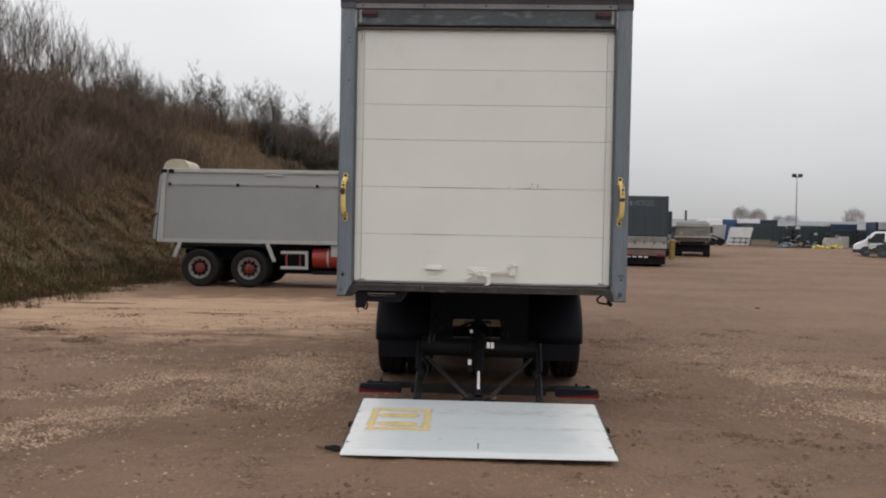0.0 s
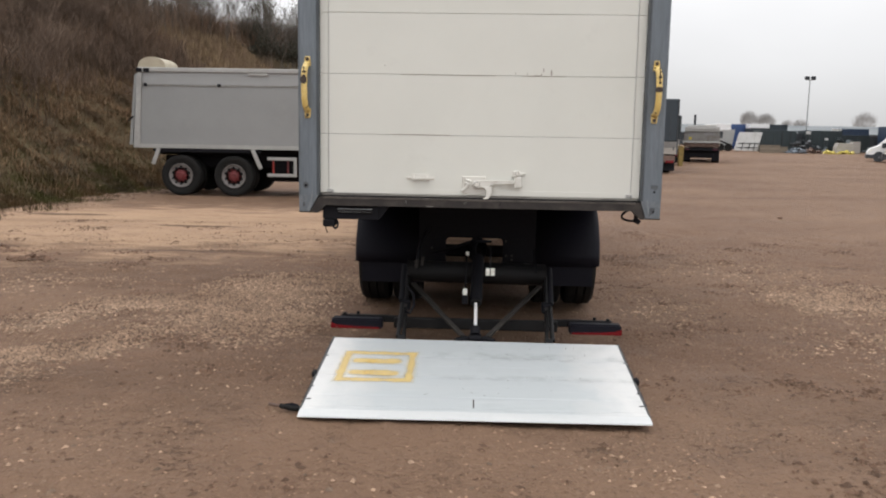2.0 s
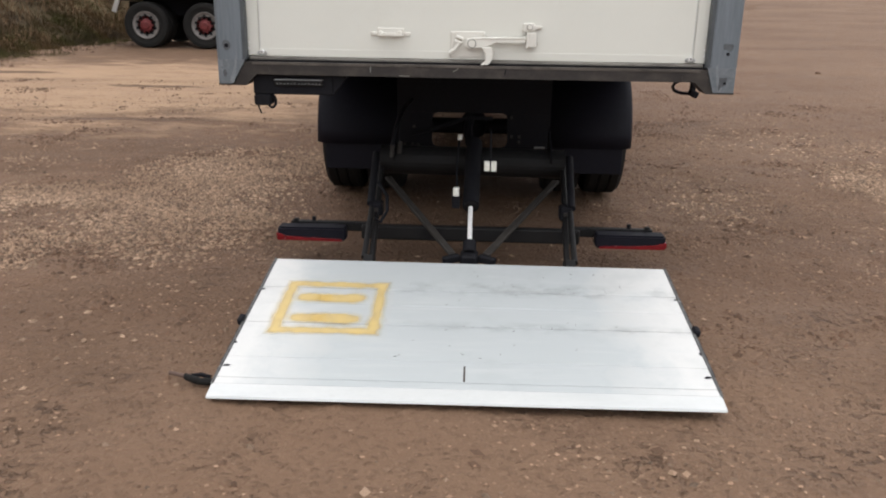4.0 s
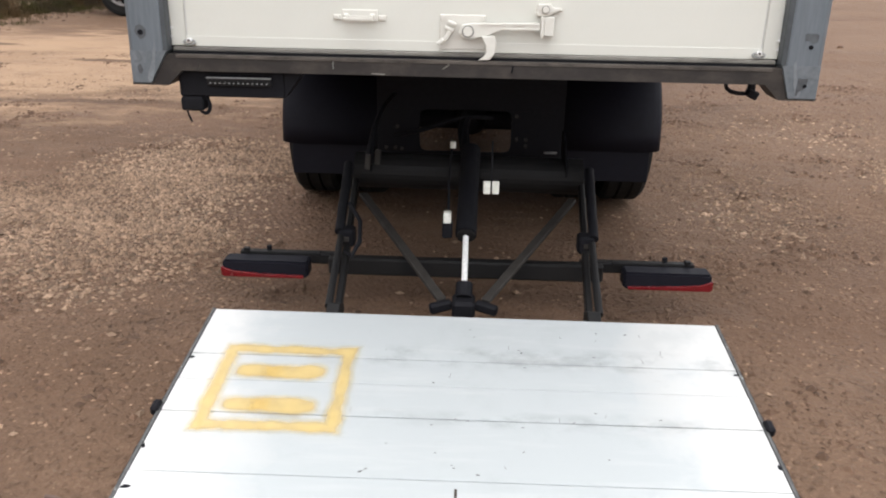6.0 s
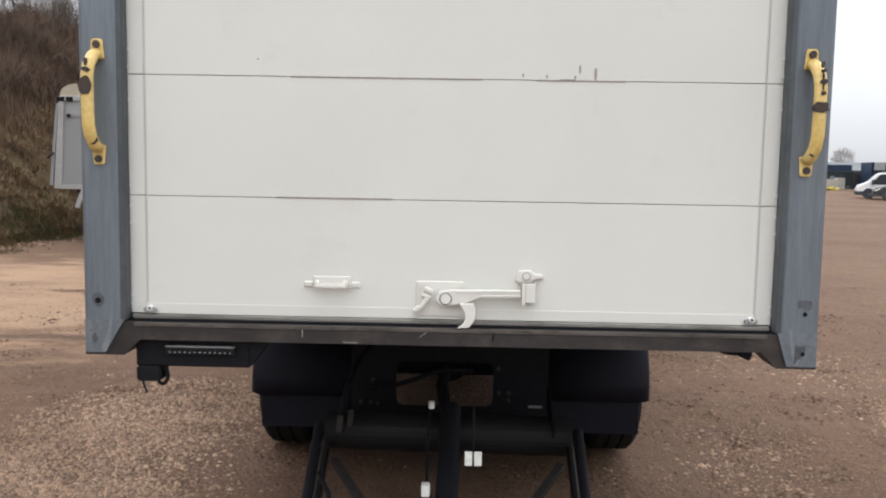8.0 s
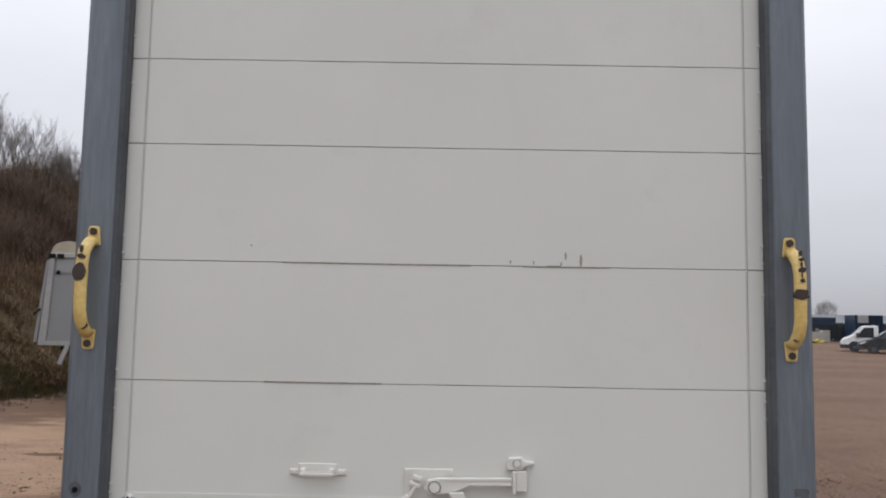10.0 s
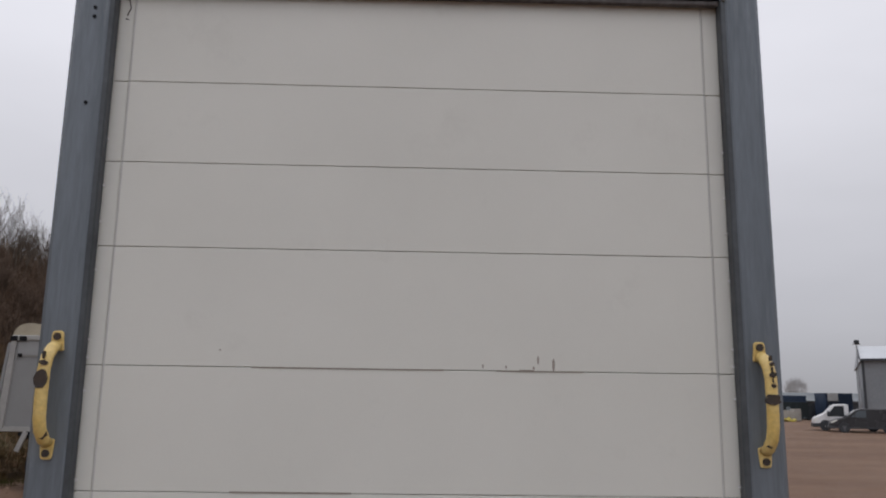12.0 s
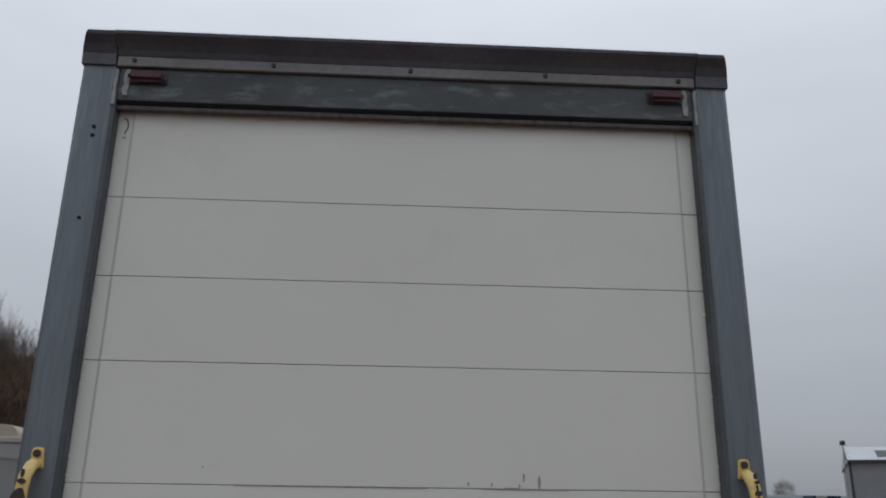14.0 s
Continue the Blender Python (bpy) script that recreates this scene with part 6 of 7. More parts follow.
    tank = part("fuel_tank", rod((4.32, 0.40, 0.84), (6.5, 0.40, 0.84), 0.29, 24), REDTANK, t, "red painted cylindrical tank", smooth=False)
    for xx in (4.75, 5.8):
        part("tank_strap", lathe([(0.29, -0.025), (0.297, -0.025), (0.297, 0.025), (0.29, 0.025)], (xx, 0.40, 0.84), "x", 24), TIPRIM, tank)
    part("tank_bracket", box(4.85, 5.05, 0.06, 0.10, 0.88, 1.20, 0.005), TIPRIM, t)
    part("hinge_pipe", rod((4.3, 0.3, 0.42), (6.6, 0.3, 0.42), 0.05, 10), BLACK, t)
    part("cab", prism([(7.0, 0.9), (7.0, 2.9), (7.3, 3.05), (8.8, 3.0), (9.25, 1.9), (9.3, 0.6), (8.1, 0.6), (7.9, 1.1), (7.3, 1.1)], 0.02, W - 0.02, "y", 0.03), REDTANK, t, "red lorry cab")
    return t


tipper()


# ---- the far side of the yard ----
def lettering(parent, words, x, z, wide, high):
    """Raised flat letters on an upright face that looks towards -y."""
    curve = bpy.data.curves.new("letters", "FONT")
    curve.body, curve.extrude, curve.resolution_u = words, 0.02, 3
    ob = new("letters", curve)
    me = bpy.data.meshes.new_from_object(ob.evaluated_get(bpy.context.evaluated_depsgraph_get()))
    bpy.data.objects.remove(ob)
    co = np.array([v.co for v in me.vertices])
    lo, size = co.min(0), np.ptp(co, 0)
    me.transform(pose(x, -0.005, z, 90) @ Matrix.Diagonal((wide / size[0], high / size[1], 0.1, 1)) @ Matrix.Translation((-lo[0], -lo[1], 0)))
    me.materials.append(FADED)
    letters = new("lettering", me)
    letters.parent = parent
    letters["label"] = "faded grey lettering"


def curtain_lorry(x, y, w, h, name_bars, label, rear_mat):
    t = thing("curtain_truck", x, y, gz(y), label, "truck", "lorries across the yard")
    part("body", box(-w / 2, w / 2, 0.03, 8.5, 1.62, h, 0.03), NAVY, t)
    rear = part("rear_curtain", box(-w / 2 + 0.06, w / 2 - 0.06, 0.0, 0.029, 1.66, h - 0.08, 0.01), rear_mat, t)
    for k in range(3):
        part("fold", box(-w / 2 + 0.5 + k * 0.75, -w / 2 + 0.53 + k * 0.75, -0.015, -0.001, 1.7, h - 0.7), TRIM, rear)
    for s in (-1, 1):
        part("corner_post", box(s * (w / 2 - 0.05), s * w / 2, -0.02, 0.028, 0.95, h - 0.01), TRIM, t)
    if name_bars:
        for x0, x1 in ((-0.95, -0.90), (-0.82, -0.68)):
            part("faded_bar", box(x0, x1, -0.004, -0.0005, h - 0.52, h - 0.28), FADED, rear)
        lettering(rear, "HORSES", -0.56, h - 0.53, 1.03, 0.30)
    part("tail_board", box(-w / 2, w / 2, -0.01, 0.1, 1.30, 1.60, 0.01), BODYGREY, t, "dusty grey tail board")
    part("tail_board", box(-w / 2, w / 2, -0.01, 0.1, 0.98, 1.28, 0.01), GREYBEIGE, t, "dusty grey tail board")
    for k in range(5):
        part("board_catch", box(-w / 2 + 0.2 + k * (w - 0.4) / 4 - 0.03, -w / 2 + 0.2 + k * (w - 0.4) / 4 + 0.03, -0.03, -0.011, 1.2, 1.36), TRIM, t)
    part("bumper", box(-w / 2 + 0.1, w / 2 - 0.1, 0.0, 0.15, 0.58, 0.92, 0.02), RUSTY, t)
    for s in (-1, 1):
        part("tail_lamp", box(s * (w / 2 - 0.55), s * (w / 2 - 0.15), -0.05, -0.005, 0.55, 0.68, 0.01), REDLENS, t)
        wheel(t, s * (w / 2 - 0.2), 1.6, 0.5, 0.5, 0.4, "x", s, None, sides=20)
        wheel(t, s * (w / 2 - 0.2), 6.6, 0.5, 0.5, 0.4, "x", s, None, sides=20)
    # solid black box stands for the shadow and tyres below the boards
    part("underside", box(-w / 2 + 0.05, w / 2 - 0.05, 0.2, 8.0, 0.14, 0.97, 0.02), BLACK, t)
    for k in range(4):
        part("plate_bar", box(-0.9 + k * 0.3, -0.7 + k * 0.3, -0.006, -0.001, 0.5, 0.56), TAG, t)
    return t


curtain_lorry(8.74, 36, 2.42, 3.74, True, "dark navy curtain-sided lorry with faded lettering at the back", NAVY)
curtain_lorry(11.6, 47, 2.3, 3.1, False, "dark covered lorry parked behind another lorry", DARKGREEN)


def far_tipper():
    y = 51
    t = thing("tipper_truck", 15.15, y, gz(y), "dusty grey tipper with a rusty lower tailgate, parked across the yard", "truck", "lorries across the yard", rz=-15.5)
    part("body", prism([(-1.22, 1.15), (-1.12, 2.30), (1.12, 2.30), (1.22, 1.15)], 0.05, 5.0, "y"), GREYBEIGE, t)
    part("top_board", box(-1.13, 1.13, -0.06, 0.049, 2.22, 2.40, 0.01), TIPRIM, t)
    part("top_rail", box(-1.16, 1.16, -0.10, -0.061, 2.10, 2.19, 0.01), TIPRIM, t)
    gate = part("tailgate", prism([(-1.2, 1.36), (-1.13, 2.09), (1.13, 2.09), (1.2, 1.36)], -0.02, 0.049, "y"), BODYGREY, t, "dusty grey tailgate")
    for x0, x1 in ((-0.92, -0.30), (0.12, 0.85)):
        part("pale_panel", box(x0, x1, -0.028, -0.021, 1.86, 2.02), STRIP, gate)
    for xx in (-0.95, 0.0, 0.95):
        part("gate_rib", box(xx - 0.04, xx + 0.04, -0.05, -0.029, 1.4, 2.08), BODYGREY, gate)
    part("rail", box(-1.24, 1.24, -0.08, -0.051, 1.32, 1.44, 0.01), TIPRIM, gate)
    part("amber_panel", box(-0.85, -0.65, -0.026, -0.0211, 1.55, 1.72), BRIGHTYEL, gate)
    part("lower_gate", box(-1.15, 1.15, 0.0, 0.049, 1.05, 1.315, 0.01), RUSTY, t, "rusty lower gate")
    part("bumper", box(-1.12, 1.12, -0.05, 0.1, 0.78, 0.98, 0.03), BLACK, t)
    # black box fills the open gap with the shade under the body
    part("underside", box(-0.85, 0.85, 0.15, 4.5, 0.30, 1.04, 0.05), BLACK, t)
    for s in (-1, 1):
        part("mudflap", box(s * 0.72, s * 1.18, 0.20, 0.23, 0.12, 0.86, 0.01), BLACK, t)
    part("axle", rod((-1.0, 0.9, 0.5), (1.0, 0.9, 0.5), 0.12, 10), BLACK, t)
    part("cab", prism([(5.1, 0.7), (5.1, 2.3), (5.3, 2.45), (6.6, 2.4), (7.0, 1.6), (7.0, 0.6)], -1.1, 1.1, "x", 0.03), OFFWHITE, t)
    part("cab_board", box(-1.1, 0.95, 4.8, 5.05, 2.2, 2.62, 0.02), TIPRIM, t)
    part("exhaust_stack", rod((-0.6, 5.1, 2.2), (-0.6, 5.1, 3.4), 0.09, 10), TRIM, t)
    part("mirror", box(1.2, 1.42, 5.6, 5.7, 1.7, 2.2, 0.02), TRIM, t)
    for s in (-1, 1):
        part("tail_lamp", box(s * 0.75, s * 1.05, -0.062, -0.0505, 0.84, 0.93, 0.005), DIMRED, t)
        wheel(t, s * 0.95, 0.9, 0.5, 0.5, 0.5, "x", s, None, sides=20)
        wheel(t, s * 1.0, 5.8, 0.5, 0.5, 0.35, "x", s, None, sides=20)


far_tipper()


def box_of(name, x0, x1, y0, y1, z0, z1, mat, label, category, group="", ribs=0, roof=None):
    """A container or box body standing on the yard, with corrugations and corner posts."""
    cx, z = (x0 + x1) / 2, gz(y0)
    t = thing(name, cx, y0, z + z0, label, category, group)
    h = z1 - z0
    w = (x1 - x0) / 2
    part("shell", box(-w, w, 0.04, y1 - y0, 0.0, h, 0.02), mat, t)
    for s in (-1, 1):
        part("corner_post", box(s * (w - 0.1), s * (w + 0.01), -0.01, 0.039, 0.0, h + 0.01), mat, t)
    for k in range(ribs):
        xx = -w + 0.2 + (2 * w - 0.4) * (k + 0.5) / ribs
        part("rib", box(xx - 0.05, xx + 0.05, 0.0, 0.0395, 0.08, h - 0.08), mat, t)
    if roof:
        part("roof_sheet", box(-w - 0.02, w + 0.02, -0.02, y1 - y0 + 0.02, h + 0.012, h + 0.08, 0.02), roof, t)
    return t


# white and blue lorries, tilted white gate, dark containers
box_of("white_box_trailer", 26.0, 27.5, 85.6, 91, 0.02, 2.86, VANWHITE, "white box trailer behind a leaning grey panel", "trailer", ribs=0)
box_of("blue_trailer", 28.8, 31.9, 92, 98, 0.02, 2.88, BLUE, "faded blue sheeted trailer across the yard", "trailer", ribs=4)
box_of("storage_container", 31.1, 33.15, 90, 92.4, 0.02, 2.45, TRIM, "dark steel container with a white box on it", "container", "containers across the yard", ribs=4)
box_of("white_container", 31.1, 33.2, 90.1, 92.0, 2.462, 2.94, VANWHITE, "low white box standing on a dark container", "container", ribs=3)
box_of("storage_container", 33.25, 35.2, 90, 92.4, 0.02, 2.90, NAVY, "dark navy steel container in a row", "container", "containers across the yard", ribs=4)


def white_lorry():
    y = 81.5
    t = thing("chassis_truck", 26.35, y, gz(y), "bare dark lorry chassis before a leaning pale grey panel", "truck", "lorries across the yard")
    part("panel", prism([(-1.1, 0.55), (-1.4, 2.20), (0.75, 2.28), (0.45, 0.12), (-0.3, 0.12)], 1.2, 1.3, "y", 0.02), GREYPANEL, t, "pale grey body panel")
    part("chassis", box(-1.75, 0.30, 0.2, 1.1, 0.30, 0.56, 0.02), BLACK, t)
    part("wheel_hoop", tube([(-1.7, 0.2, 0.50), (-1.45, 0.2, 0.86), (-1.0, 0.2, 1.05), (-0.6, 0.2, 0.9), (-0.2, 0.2, 0.75), (0.1, 0.2, 0.50)], 0.08, 6), BLACK, t)
    part("axle_case", box(-1.3, -0.65, 0.3, 0.8, 0.2, 0.7, 0.08), BLACK, t)
    for xx in (-1.05, -0.2):
        wheel(t, xx, 0.1, 0.40, 0.40, 0.3, "y", -1, None, sides=20)
    part("rail", box(-1.6, 0.25, 0.05, 0.12, 0.36, 0.44), OFFWHITE, t)


white_lorry()


def white_gate():
    y = 80.5
    t = thing("white_tailboard", 27.9, y, gz(y), "tall white lorry tailboard with dark straps leaning back", "tailboard")
    b = prism([(0.0, 0.12), (0.34, 2.02), (0.46, 2.02), (0.13, 0.12)], -1.48, 0.90, "x")
    for v in b.verts:
        v.co.x += (v.co.z - 0.12) * 0.29
    part("board", b, OFFWHITE, t)
    for xx in (-1.1, 0.55):
        part("trestle", box(xx - 0.07, xx + 0.07, 0.0, 0.22, 0.0, 0.118), TIMBER, t)
    for k in range(3):
        part("stiffener", bar((-1.20 + k * 0.78, 0.045, 0.50), (-1.20 + k * 0.78 + 0.40, 0.285, 1.90), 0.06, 0.04), OFFWHITE, t)
    for zz in (0.42, 0.86):
        part("strap", bar((-1.30 + zz * 0.29, zz * 0.178 - 0.06, zz), (0.80 + zz * 0.29, zz * 0.178 - 0.06, zz), 0.03, 0.075), BLACK, t)
    for xx in (-0.75, -0.05, 0.5):
        part("bracket", bar((xx, 0.0, 0.2), (xx + 0.20, 0.12, 0.95), 0.06, 0.06), BLACK, t)


white_gate()

for x0, x1, y0, z1, mat in ((30.2, 34.0, 84, 2.22, DARKGREEN), (34.1, 35.0, 85, 1.95, TRIM), (35.1, 38.95, 84.3, 2.29, DARKGREEN), (39.05, 42.2, 85, 1.85, DARKGREEN), (43.5, 46.5, 89.4, 1.55, TRIM), (36.0, 46.5, 95.7, 1.8, TRIM)):
    box_of("storage_container", x0, x1, y0, y0 + 2.4, 0.02, z1, mat, "dark green steel storage container in a row", "container", "containers across the yard", ribs=4)
box_of("blue_container", 41.05, 44.1, 89.4, 91.8, 0.02, 2.55, DEEPBLUE, "dark blue container raised behind the scrap", "container", "containers across the yard", ribs=8)
box_of("white_locker", 40.62, 41.0, 89.3, 91.0, 0.02, 2.55, OFFWHITE, "narrow white locker at the end of a blue container", "locker")
box_of("blue_cabin", 45.0, 48.05, 86.8, 89.2, 0.02, 2.87, DEEPBLUE, "dark blue cabin beyond the vans", "cabin", ribs=6)


def white_board(x, y, w, z0, z1, label):
    """A small white board on two posts, standing before the containers."""
    t = thing("white_board", x, y, gz(y), label, "board")
    part("board", box(-w / 2, w / 2, -0.06, -0.02, z0, z1, 0.005), OFFWHITE, t)
    for s in (-1, 1):
        part("post", box(s * w * 0.4 - 0.04, s * w * 0.4 + 0.04, -0.0195, 0.05, 0.0, z1), TRIM, t)


white_board(45.75, 86.6, 1.16, 2.02, 2.86, "square white board before a dark blue cabin")
white_board(35.15, 83.8, 0.52, 1.90, 2.20, "small white notice before a dark container")
white_board(37.1, 83.8, 0.35, 1.28, 1.51, "small white notice before a dark container")


def pallet_stack(x, y, layers, w):
    t = thing("pallet_stack", x, y, gz(y), "stack of weathered grey-brown timber pallets", "pallets", "pallets across the yard")
    for k in range(layers):
        for j in range(3):
            part("board", box(-w / 2, w / 2, j * 0.45, j * 0.45 + 0.12, k * 0.16 + 0.11, k * 0.16 + 0.15), TIMBER, t)
        part("bearer", box(-w / 2, w / 2, 0.0, 0.08, k * 0.16, k * 0.16 + 0.1085), TIMBER, t)


pallet_stack(29.2, 78, 5, 2.0)
pallet_stack(30.7, 78.6, 4, 0.95)


def scrap_heap(x, y, w, h, mat, label, name, seed):
    rnd = random.Random(seed)
    b = bmesh.new()
    for _ in range(26):
        u = rnd.uniform(-1, 1)
        s = rnd.uniform(0.12, 0.42)
        zz = rnd.uniform(0, 1) * h * (1 - abs(u)) * 0.8
        b2 = bmesh.new()
        bmesh.ops.create_cube(b2, size=1, matrix=pose(u * w / 2, rnd.uniform(0, 1.2), zz + s * 0.25, rnd.uniform(-30, 30), rnd.uniform(-30, 30), rnd.uniform(0, 90)) @ Matrix.Diagonal((s * 2.0, s, s * 0.5, 1)))
        merged(b, b2)
    ob = part(name, b, mat, None)
    ob.matrix_basis = pose(x, y, gz(y))
    tagged(ob, label, "scrap", kind="stuff")


scrap_heap(34.2, 81.5, 4.5, 1.9, TRIM, "tall heap of dark scrap frames before the containers", "dark_scrap", 34)
scrap_heap(38.5, 82.8, 6.0, 2.0, DARKGREEN, "tall heap of dark green scrap before the containers", "dark_scrap", 35)
scrap_heap(31.9, 78, 1.7, 0.75, RUBBLE, "low heap of blue-grey scrap sheet", "scrap_heap", 31)
scrap_heap(33.5, 78.3, 2.6, 0.4, RUSTY, "low heap of brown scrap", "scrap_heap", 32)
scrap_heap(36.4, 78, 2.5, 0.05, BRIGHTYEL, "bright yellow sheeting lying in a low heap", "yellow_sheeting", 33)


def concrete_block(x, y, w, h, top, label):
    t = thing("concrete_block", x, y, gz(y), label, "concrete block")
    part("block", prism([(-w / 2, 0.0), (-w / 2, h * 0.5), (-w / 2 + w * 0.12, h), (w / 2, h * top), (w / 2, 0.0)], 0.0, 0.9, "y", 0.03), CONCRETE, t)


concrete_block(37.1, 79.2, 1.65, 1.10, 0.95, "pale concrete block with a chipped corner among the scrap")
concrete_block(38.85, 80.5, 0.8, 1.22, 1.0, "narrow grey concrete block among the scrap")

yellow = thing("yellow_bin", 12.37, 45.0, gz(45), "yellow bin between two parked lorries", "bin")
part("bin", prism([(-0.12, 0.0), (-0.14, 1.15), (0.14, 1.15), (0.12, 0.0)], 0.0, 0.4, "y", 0.02), DIMYEL, yellow)
part("lid", box(-0.15, 0.15, -0.02, 0.42, 1.155, 1.22, 0.02), DIMYEL, yellow)


def van(x, y):
    """A small panel van seen from its side, bonnet to the left."""
    t = thing("van", x, y, gz(y), "dark grey panel van parked beside a white pickup", "van", "vans across the yard", rz=-22)
    Lv = 4.6
    prof = [(0.0, 0.32), (0.0, 0.62), (0.10, 0.78), (0.50, 0.92), (0.98, 1.02), (1.75, 1.56), (2.05, 1.66), (Lv - 0.15, 1.68), (Lv, 1.5), (Lv, 0.32)]
    part("body", prism(prof, 0.0, 1.75, "y", 0.04), VANGREY, t)
    part("windscreen", prism([(1.02, 1.07), (1.74, 1.57), (1.80, 1.56), (1.10, 1.06)], 0.12, 1.63, "y"), GLASS, t)
    part("door_window", prism([(1.36, 1.06), (1.86, 1.52), (2.38, 1.55), (2.38, 1.05)], -0.008, 0.02, "y"), VANGLASS, t, "side window painted pale for reflected sky")
    part("window_post", box(1.62, 1.66, -0.012, -0.0085, 1.06, 1.32), VANGREY, t)
    part("sill_trim", box(0.1, Lv - 0.05, -0.02, 0.01, 0.26, 0.36, 0.01), TRIM, t)
    part("door_gap", box(2.44, 2.452, -0.006, 0.02, 0.4, 1.55), TRIM, t)
    part("door_handle", box(2.2, 2.34, -0.03, -0.006, 0.92, 0.96, 0.005), TRIM, t)
    part("headlamp", prism([(0.05, 0.72), (0.10, 0.63), (0.48, 0.80), (0.46, 0.88)], -0.01, 0.3, "y"), TAG, t)
    part("bumper", box(-0.06, 0.30, -0.01, 1.75, 0.24, 0.46, 0.03), TRIM, t)
    part("mirror", box(1.22, 1.36, -0.2, -0.02, 1.05, 1.25, 0.02), TRIM, t)
    for xx in (0.93, 3.75):
        part("wheel_arch", rod((xx, -0.012, 0.33), (xx, 0.3, 0.33), 0.37, 24), TRIM, t)
        wheel(t, xx, 0.09, 0.31, 0.31, 0.21, "y", -1, HUBCAP, sides=24)
    return t


van(29.75, 56.0)


def cab_van(x, y):
    t = thing("pickup_van", x, y, gz(y), "white cab pickup van parked behind a grey van", "van", "vans across the yard", rz=-22)
    part("cab", prism([(0.0, 0.45), (0.02, 0.72), (0.14, 0.98), (0.74, 1.22), (1.36, 1.84), (1.60, 1.95), (2.40, 1.95), (2.45, 1.85), (2.45, 0.45)], 0.0, 1.9, "y", 0.05), VANWHITE, t)
    part("door_window", prism([(0.98, 1.06), (1.06, 1.26), (1.52, 1.80), (2.14, 1.82), (2.14, 1.04)], -0.01, 0.02, "y"), GLASS, t)
    part("windscreen", prism([(0.80, 1.28), (1.36, 1.86), (1.42, 1.84), (0.88, 1.26)], 0.15, 1.75, "y"), GLASS, t)
    part("headlamp", prism([(0.05, 0.80), (0.10, 0.66), (0.36, 0.82), (0.34, 0.96)], -0.01, 0.3, "y"), TAG, t)
    part("mirror", box(0.98, 1.14, -0.25, -0.02, 1.05, 1.42, 0.02), TRIM, t)
    part("load_bed", box(2.6, 5.2, 0.0, 1.9, 0.7, 1.05, 0.02), TRIM, t)
    part("bumper", box(-0.05, 0.5, -0.012, 1.9, 0.26, 0.56, 0.03), TRIM, t)
    part("sill_trim", box(1.2, 2.4, -0.012, 0.02, 0.30, 0.46, 0.01), TRIM, t)
    for xx in (0.83, 4.0):
        part("wheel_arch", rod((xx, -0.014, 0.38), (xx, 0.3, 0.38), 0.40, 24), TRIM, t)
        wheel(t, xx, 0.10, 0.34, 0.34, 0.22, "y", -1, HUBCAP, sides=24)


cab_van(29.75, 58.5)


def low_shed():
    y = 115
    z = gz(y)
    t = thing("low_shed", 62, y, z, "long low industrial shed with a blue-grey sheet roof", "building")
    part("wall", box(-38, 38, 0.3, 20, 0.0, 1.76), CLAD, t)
    roof = part("roof", prism([(-0.2, 1.72), (-0.2, 1.84), (9.0, 3.15), (20.5, 1.84), (20.5, 1.72)], -38.4, 38.4, "x"), ROOFGREY, t)
    for k in range(10):
        part("shutter", box(-34 + k * 7, -30.5 + k * 7, 0.22, 0.29, 0.05, 1.6), TRIM, t)


low_shed()


def warehouse():
    y = 75
    z = gz(y)
    t = thing("warehouse", 42.9, y, z, "grey clad warehouse with a pale sheet roof and dark trim", "building", rz=-27)
    part("wall", box(0.1, 26, 0.1, 24, 0.0, 5.95), CLAD, t)
    roof = part("roof", prism([(-0.2, 5.98), (-0.2, 6.12), (6.0, 7.75), (24.2, 5.98)], -0.1, 26.2, "x"), ROOF, t)
    part("corner_trim", box(-0.02, 0.22, 0.0, 0.099, 0.0, 5.95), TRIM, t)
    part("gutter", box(-0.12, 26.2, -0.32, -0.21, 5.92, 6.14), TRIM, t)
    part("verge_trim", prism([(-0.2, 6.13), (-0.2, 6.3), (6.0, 7.92), (6.0, 7.76)], -0.22, -0.101, "x"), TRIM, t)
    for k in range(4):
        part("roof_light", prism([(1.0, 6.45), (1.0, 6.475), (4.0, 7.265), (4.0, 7.24)], 2.6 + k * 6, 4.2 + k * 6, "x"), TRIM, roof)
    for k in range(26):
        part("cladding_rib", box(0.6 + k, 0.66 + k, 0.06, 0.099, 0.1, 5.9), CLAD, t)


warehouse()


def flood_mast(x, y, h, heads, label, scale=0.8):
    t = thing("flood_mast", x, y, gz(y), label, "lamp post", "floodlight masts")
    part("pole", rod((0, 0, 0), (0, 0, h), 0.09 * scale, 10, 0.05 * scale), POLE, t)
    part("cross_arm", rod((-0.45 * scale, 0, h), (0.45 * scale, 0, h), 0.035, 8), POLE, t)
    for xx in ((-0.36, 0.36) if heads == 2 else (0.0,)):
        lamp = part("floodlight", prism([(-0.22, 0.0), (0.12, 0.0), (0.12, 0.34), (-0.16, 0.40)], (xx - 0.24) * scale, (xx + 0.24) * scale, "x", 0.02), TRIM, t, "dark floodlight head")
        lamp.location = (0, 0, h)
        part("glass", box((xx - 0.2) * scale, (xx + 0.2) * scale, -0.235, -0.222, 0.05, 0.32), GLASS, lamp)


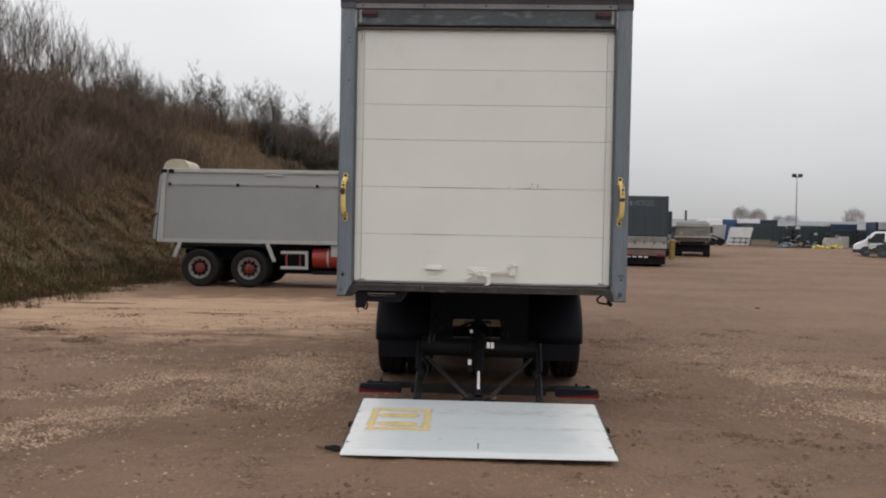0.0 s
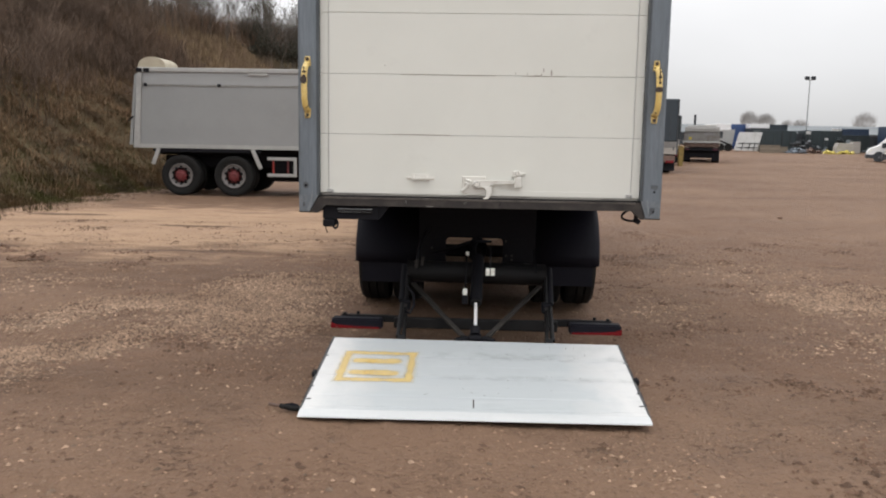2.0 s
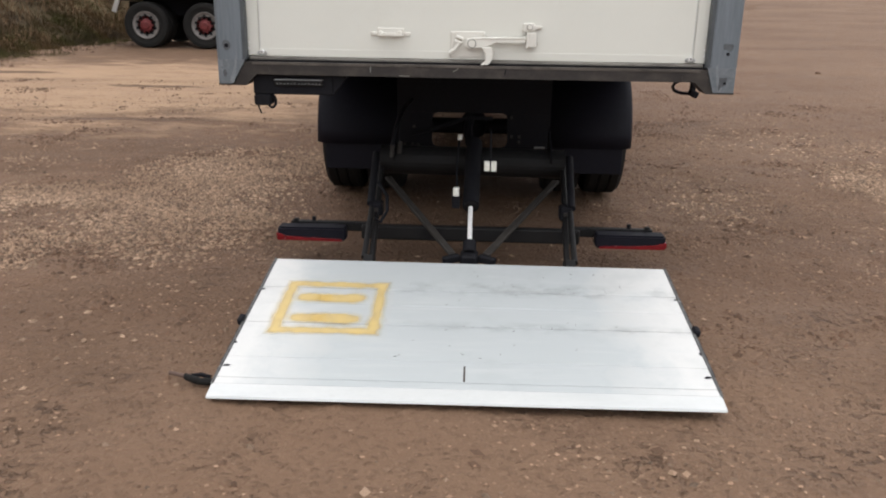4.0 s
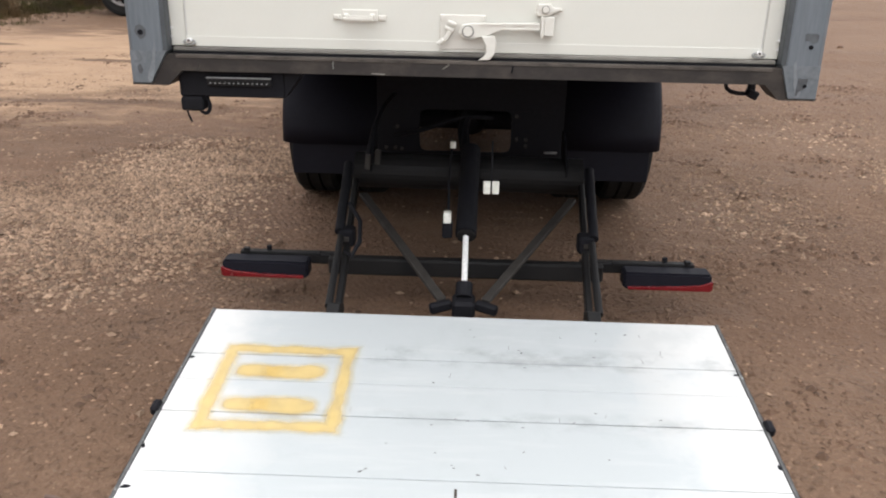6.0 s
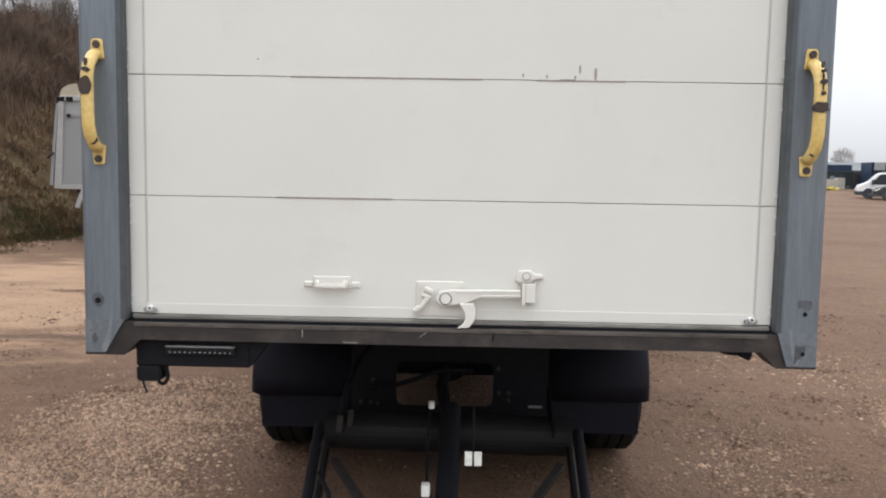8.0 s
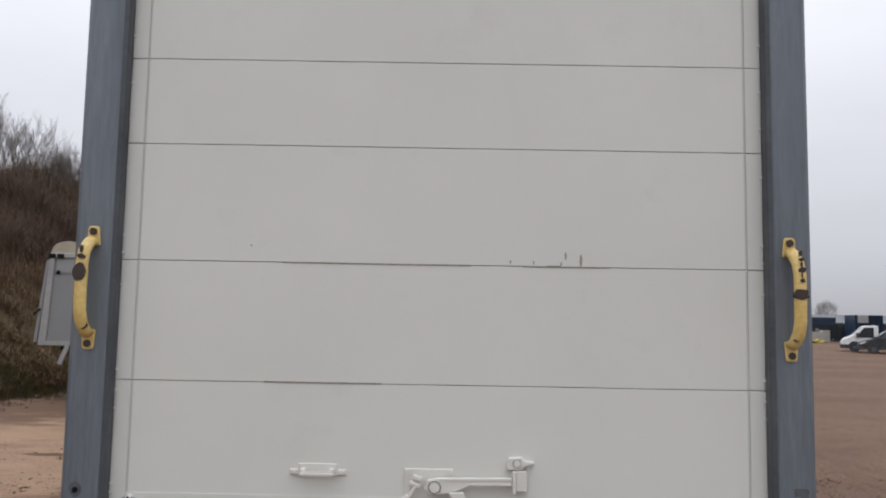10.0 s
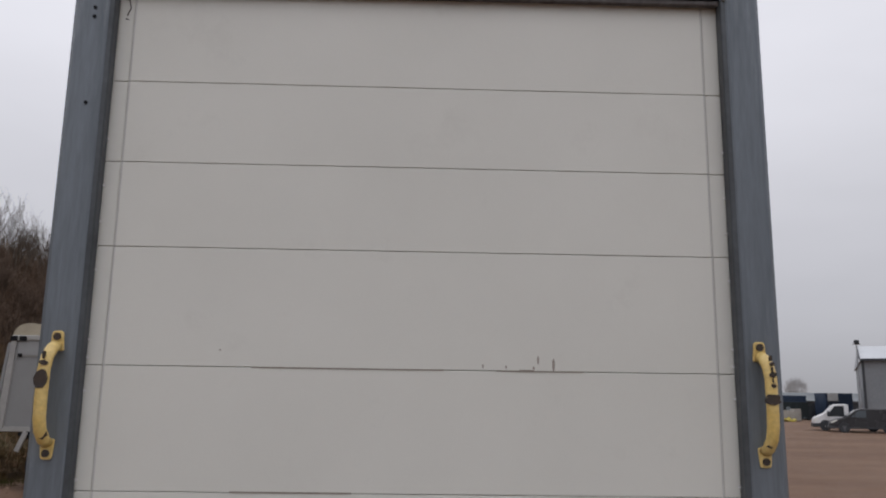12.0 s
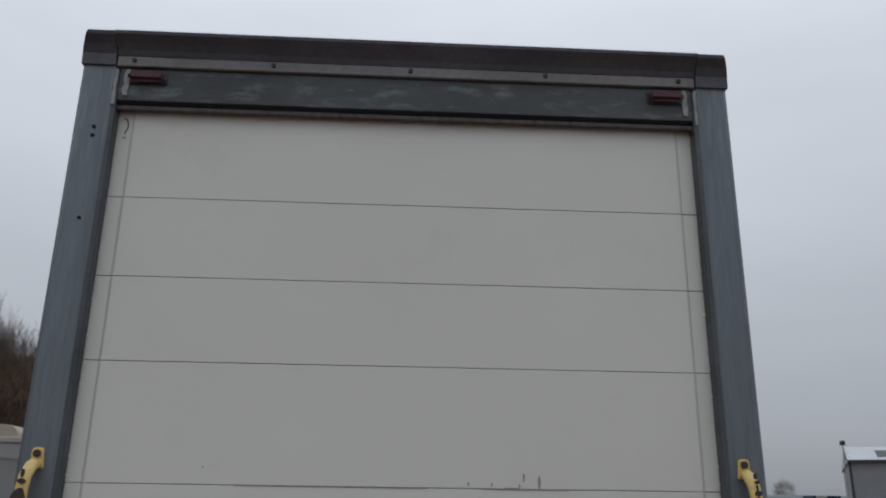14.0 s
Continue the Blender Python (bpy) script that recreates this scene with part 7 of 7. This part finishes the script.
flood_mast(36.55, 88, 7.85, 2, "tall grey mast with two floodlights across the yard", 0.95)
flood_mast(40.9, 72, 7.35, 1, "grey mast with one floodlight beside the warehouse")
flood_mast(70.5, 125, 8.2, 2, "far grey mast with two floodlights", 1.4)


def round_tree(x, y, wide, top, twigs, seed):
    """A far bare tree: a stem, limbs fanning out of it and a dome of fine twigs with gaps."""
    rnd = random.Random(seed)
    t = thing("far_tree", x, y, gz(y), "bare round-crowned far tree, its haze painted as pale colour", "tree", "trees beyond the sheds")
    fork = Vector((0, 0, top * 0.34))
    limbs = [(Vector((0, 0, 0)), fork, 0.16, 0.12, 0)]
    for k in range(11):
        a, tilt = k * 2.4 + rnd.uniform(-0.3, 0.3), rnd.uniform(0.05, 1.0)
        out = Vector((math.cos(a) * wide * 0.36 * tilt, math.sin(a) * wide * 0.36 * tilt, (top - fork.z) * (0.72 - 0.30 * tilt ** 2) * rnd.uniform(0.8, 1.05)))
        knee = fork + out * 0.5 + Vector((rnd.uniform(-0.1, 0.1), rnd.uniform(-0.1, 0.1), 0.08))
        limbs += [(fork, knee, 0.075, 0.05, 0), (knee, fork + out, 0.05, 0.035, 0)]
    fine = []
    for _ in range(twigs):
        d = Vector((rnd.gauss(0, 1), rnd.gauss(0, 1), rnd.gauss(0.25, 1))).normalized() * rnd.uniform(0.3, 1.0) ** 0.4 * rnd.uniform(0.86, 1.0)
        q = Vector((d.x * wide * 0.5, d.y * wide * 0.5, top * (0.68 + 0.32 * d.z)))
        fine.append((q.lerp(fork, rnd.uniform(0.12, 0.32)) + Vector((rnd.gauss(0, 0.06), rnd.gauss(0, 0.06), 0)), q, 0.022, 0.013, 1))
    for name, segs in (("trunk", limbs), ("crown", fine)):
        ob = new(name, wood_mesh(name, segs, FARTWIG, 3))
        ob.parent = t


for k, (x, wide, top, twigs) in enumerate(((47.6, 3.7, 6.35, 900), (50.6, 4.1, 5.95, 900), (54.6, 3.2, 4.75, 500), (56.9, 3.4, 4.95, 600), (68.2, 4.6, 6.4, 750))):
    round_tree(x, 142 + k * 0.3, wide, top, twigs, 300 + k)
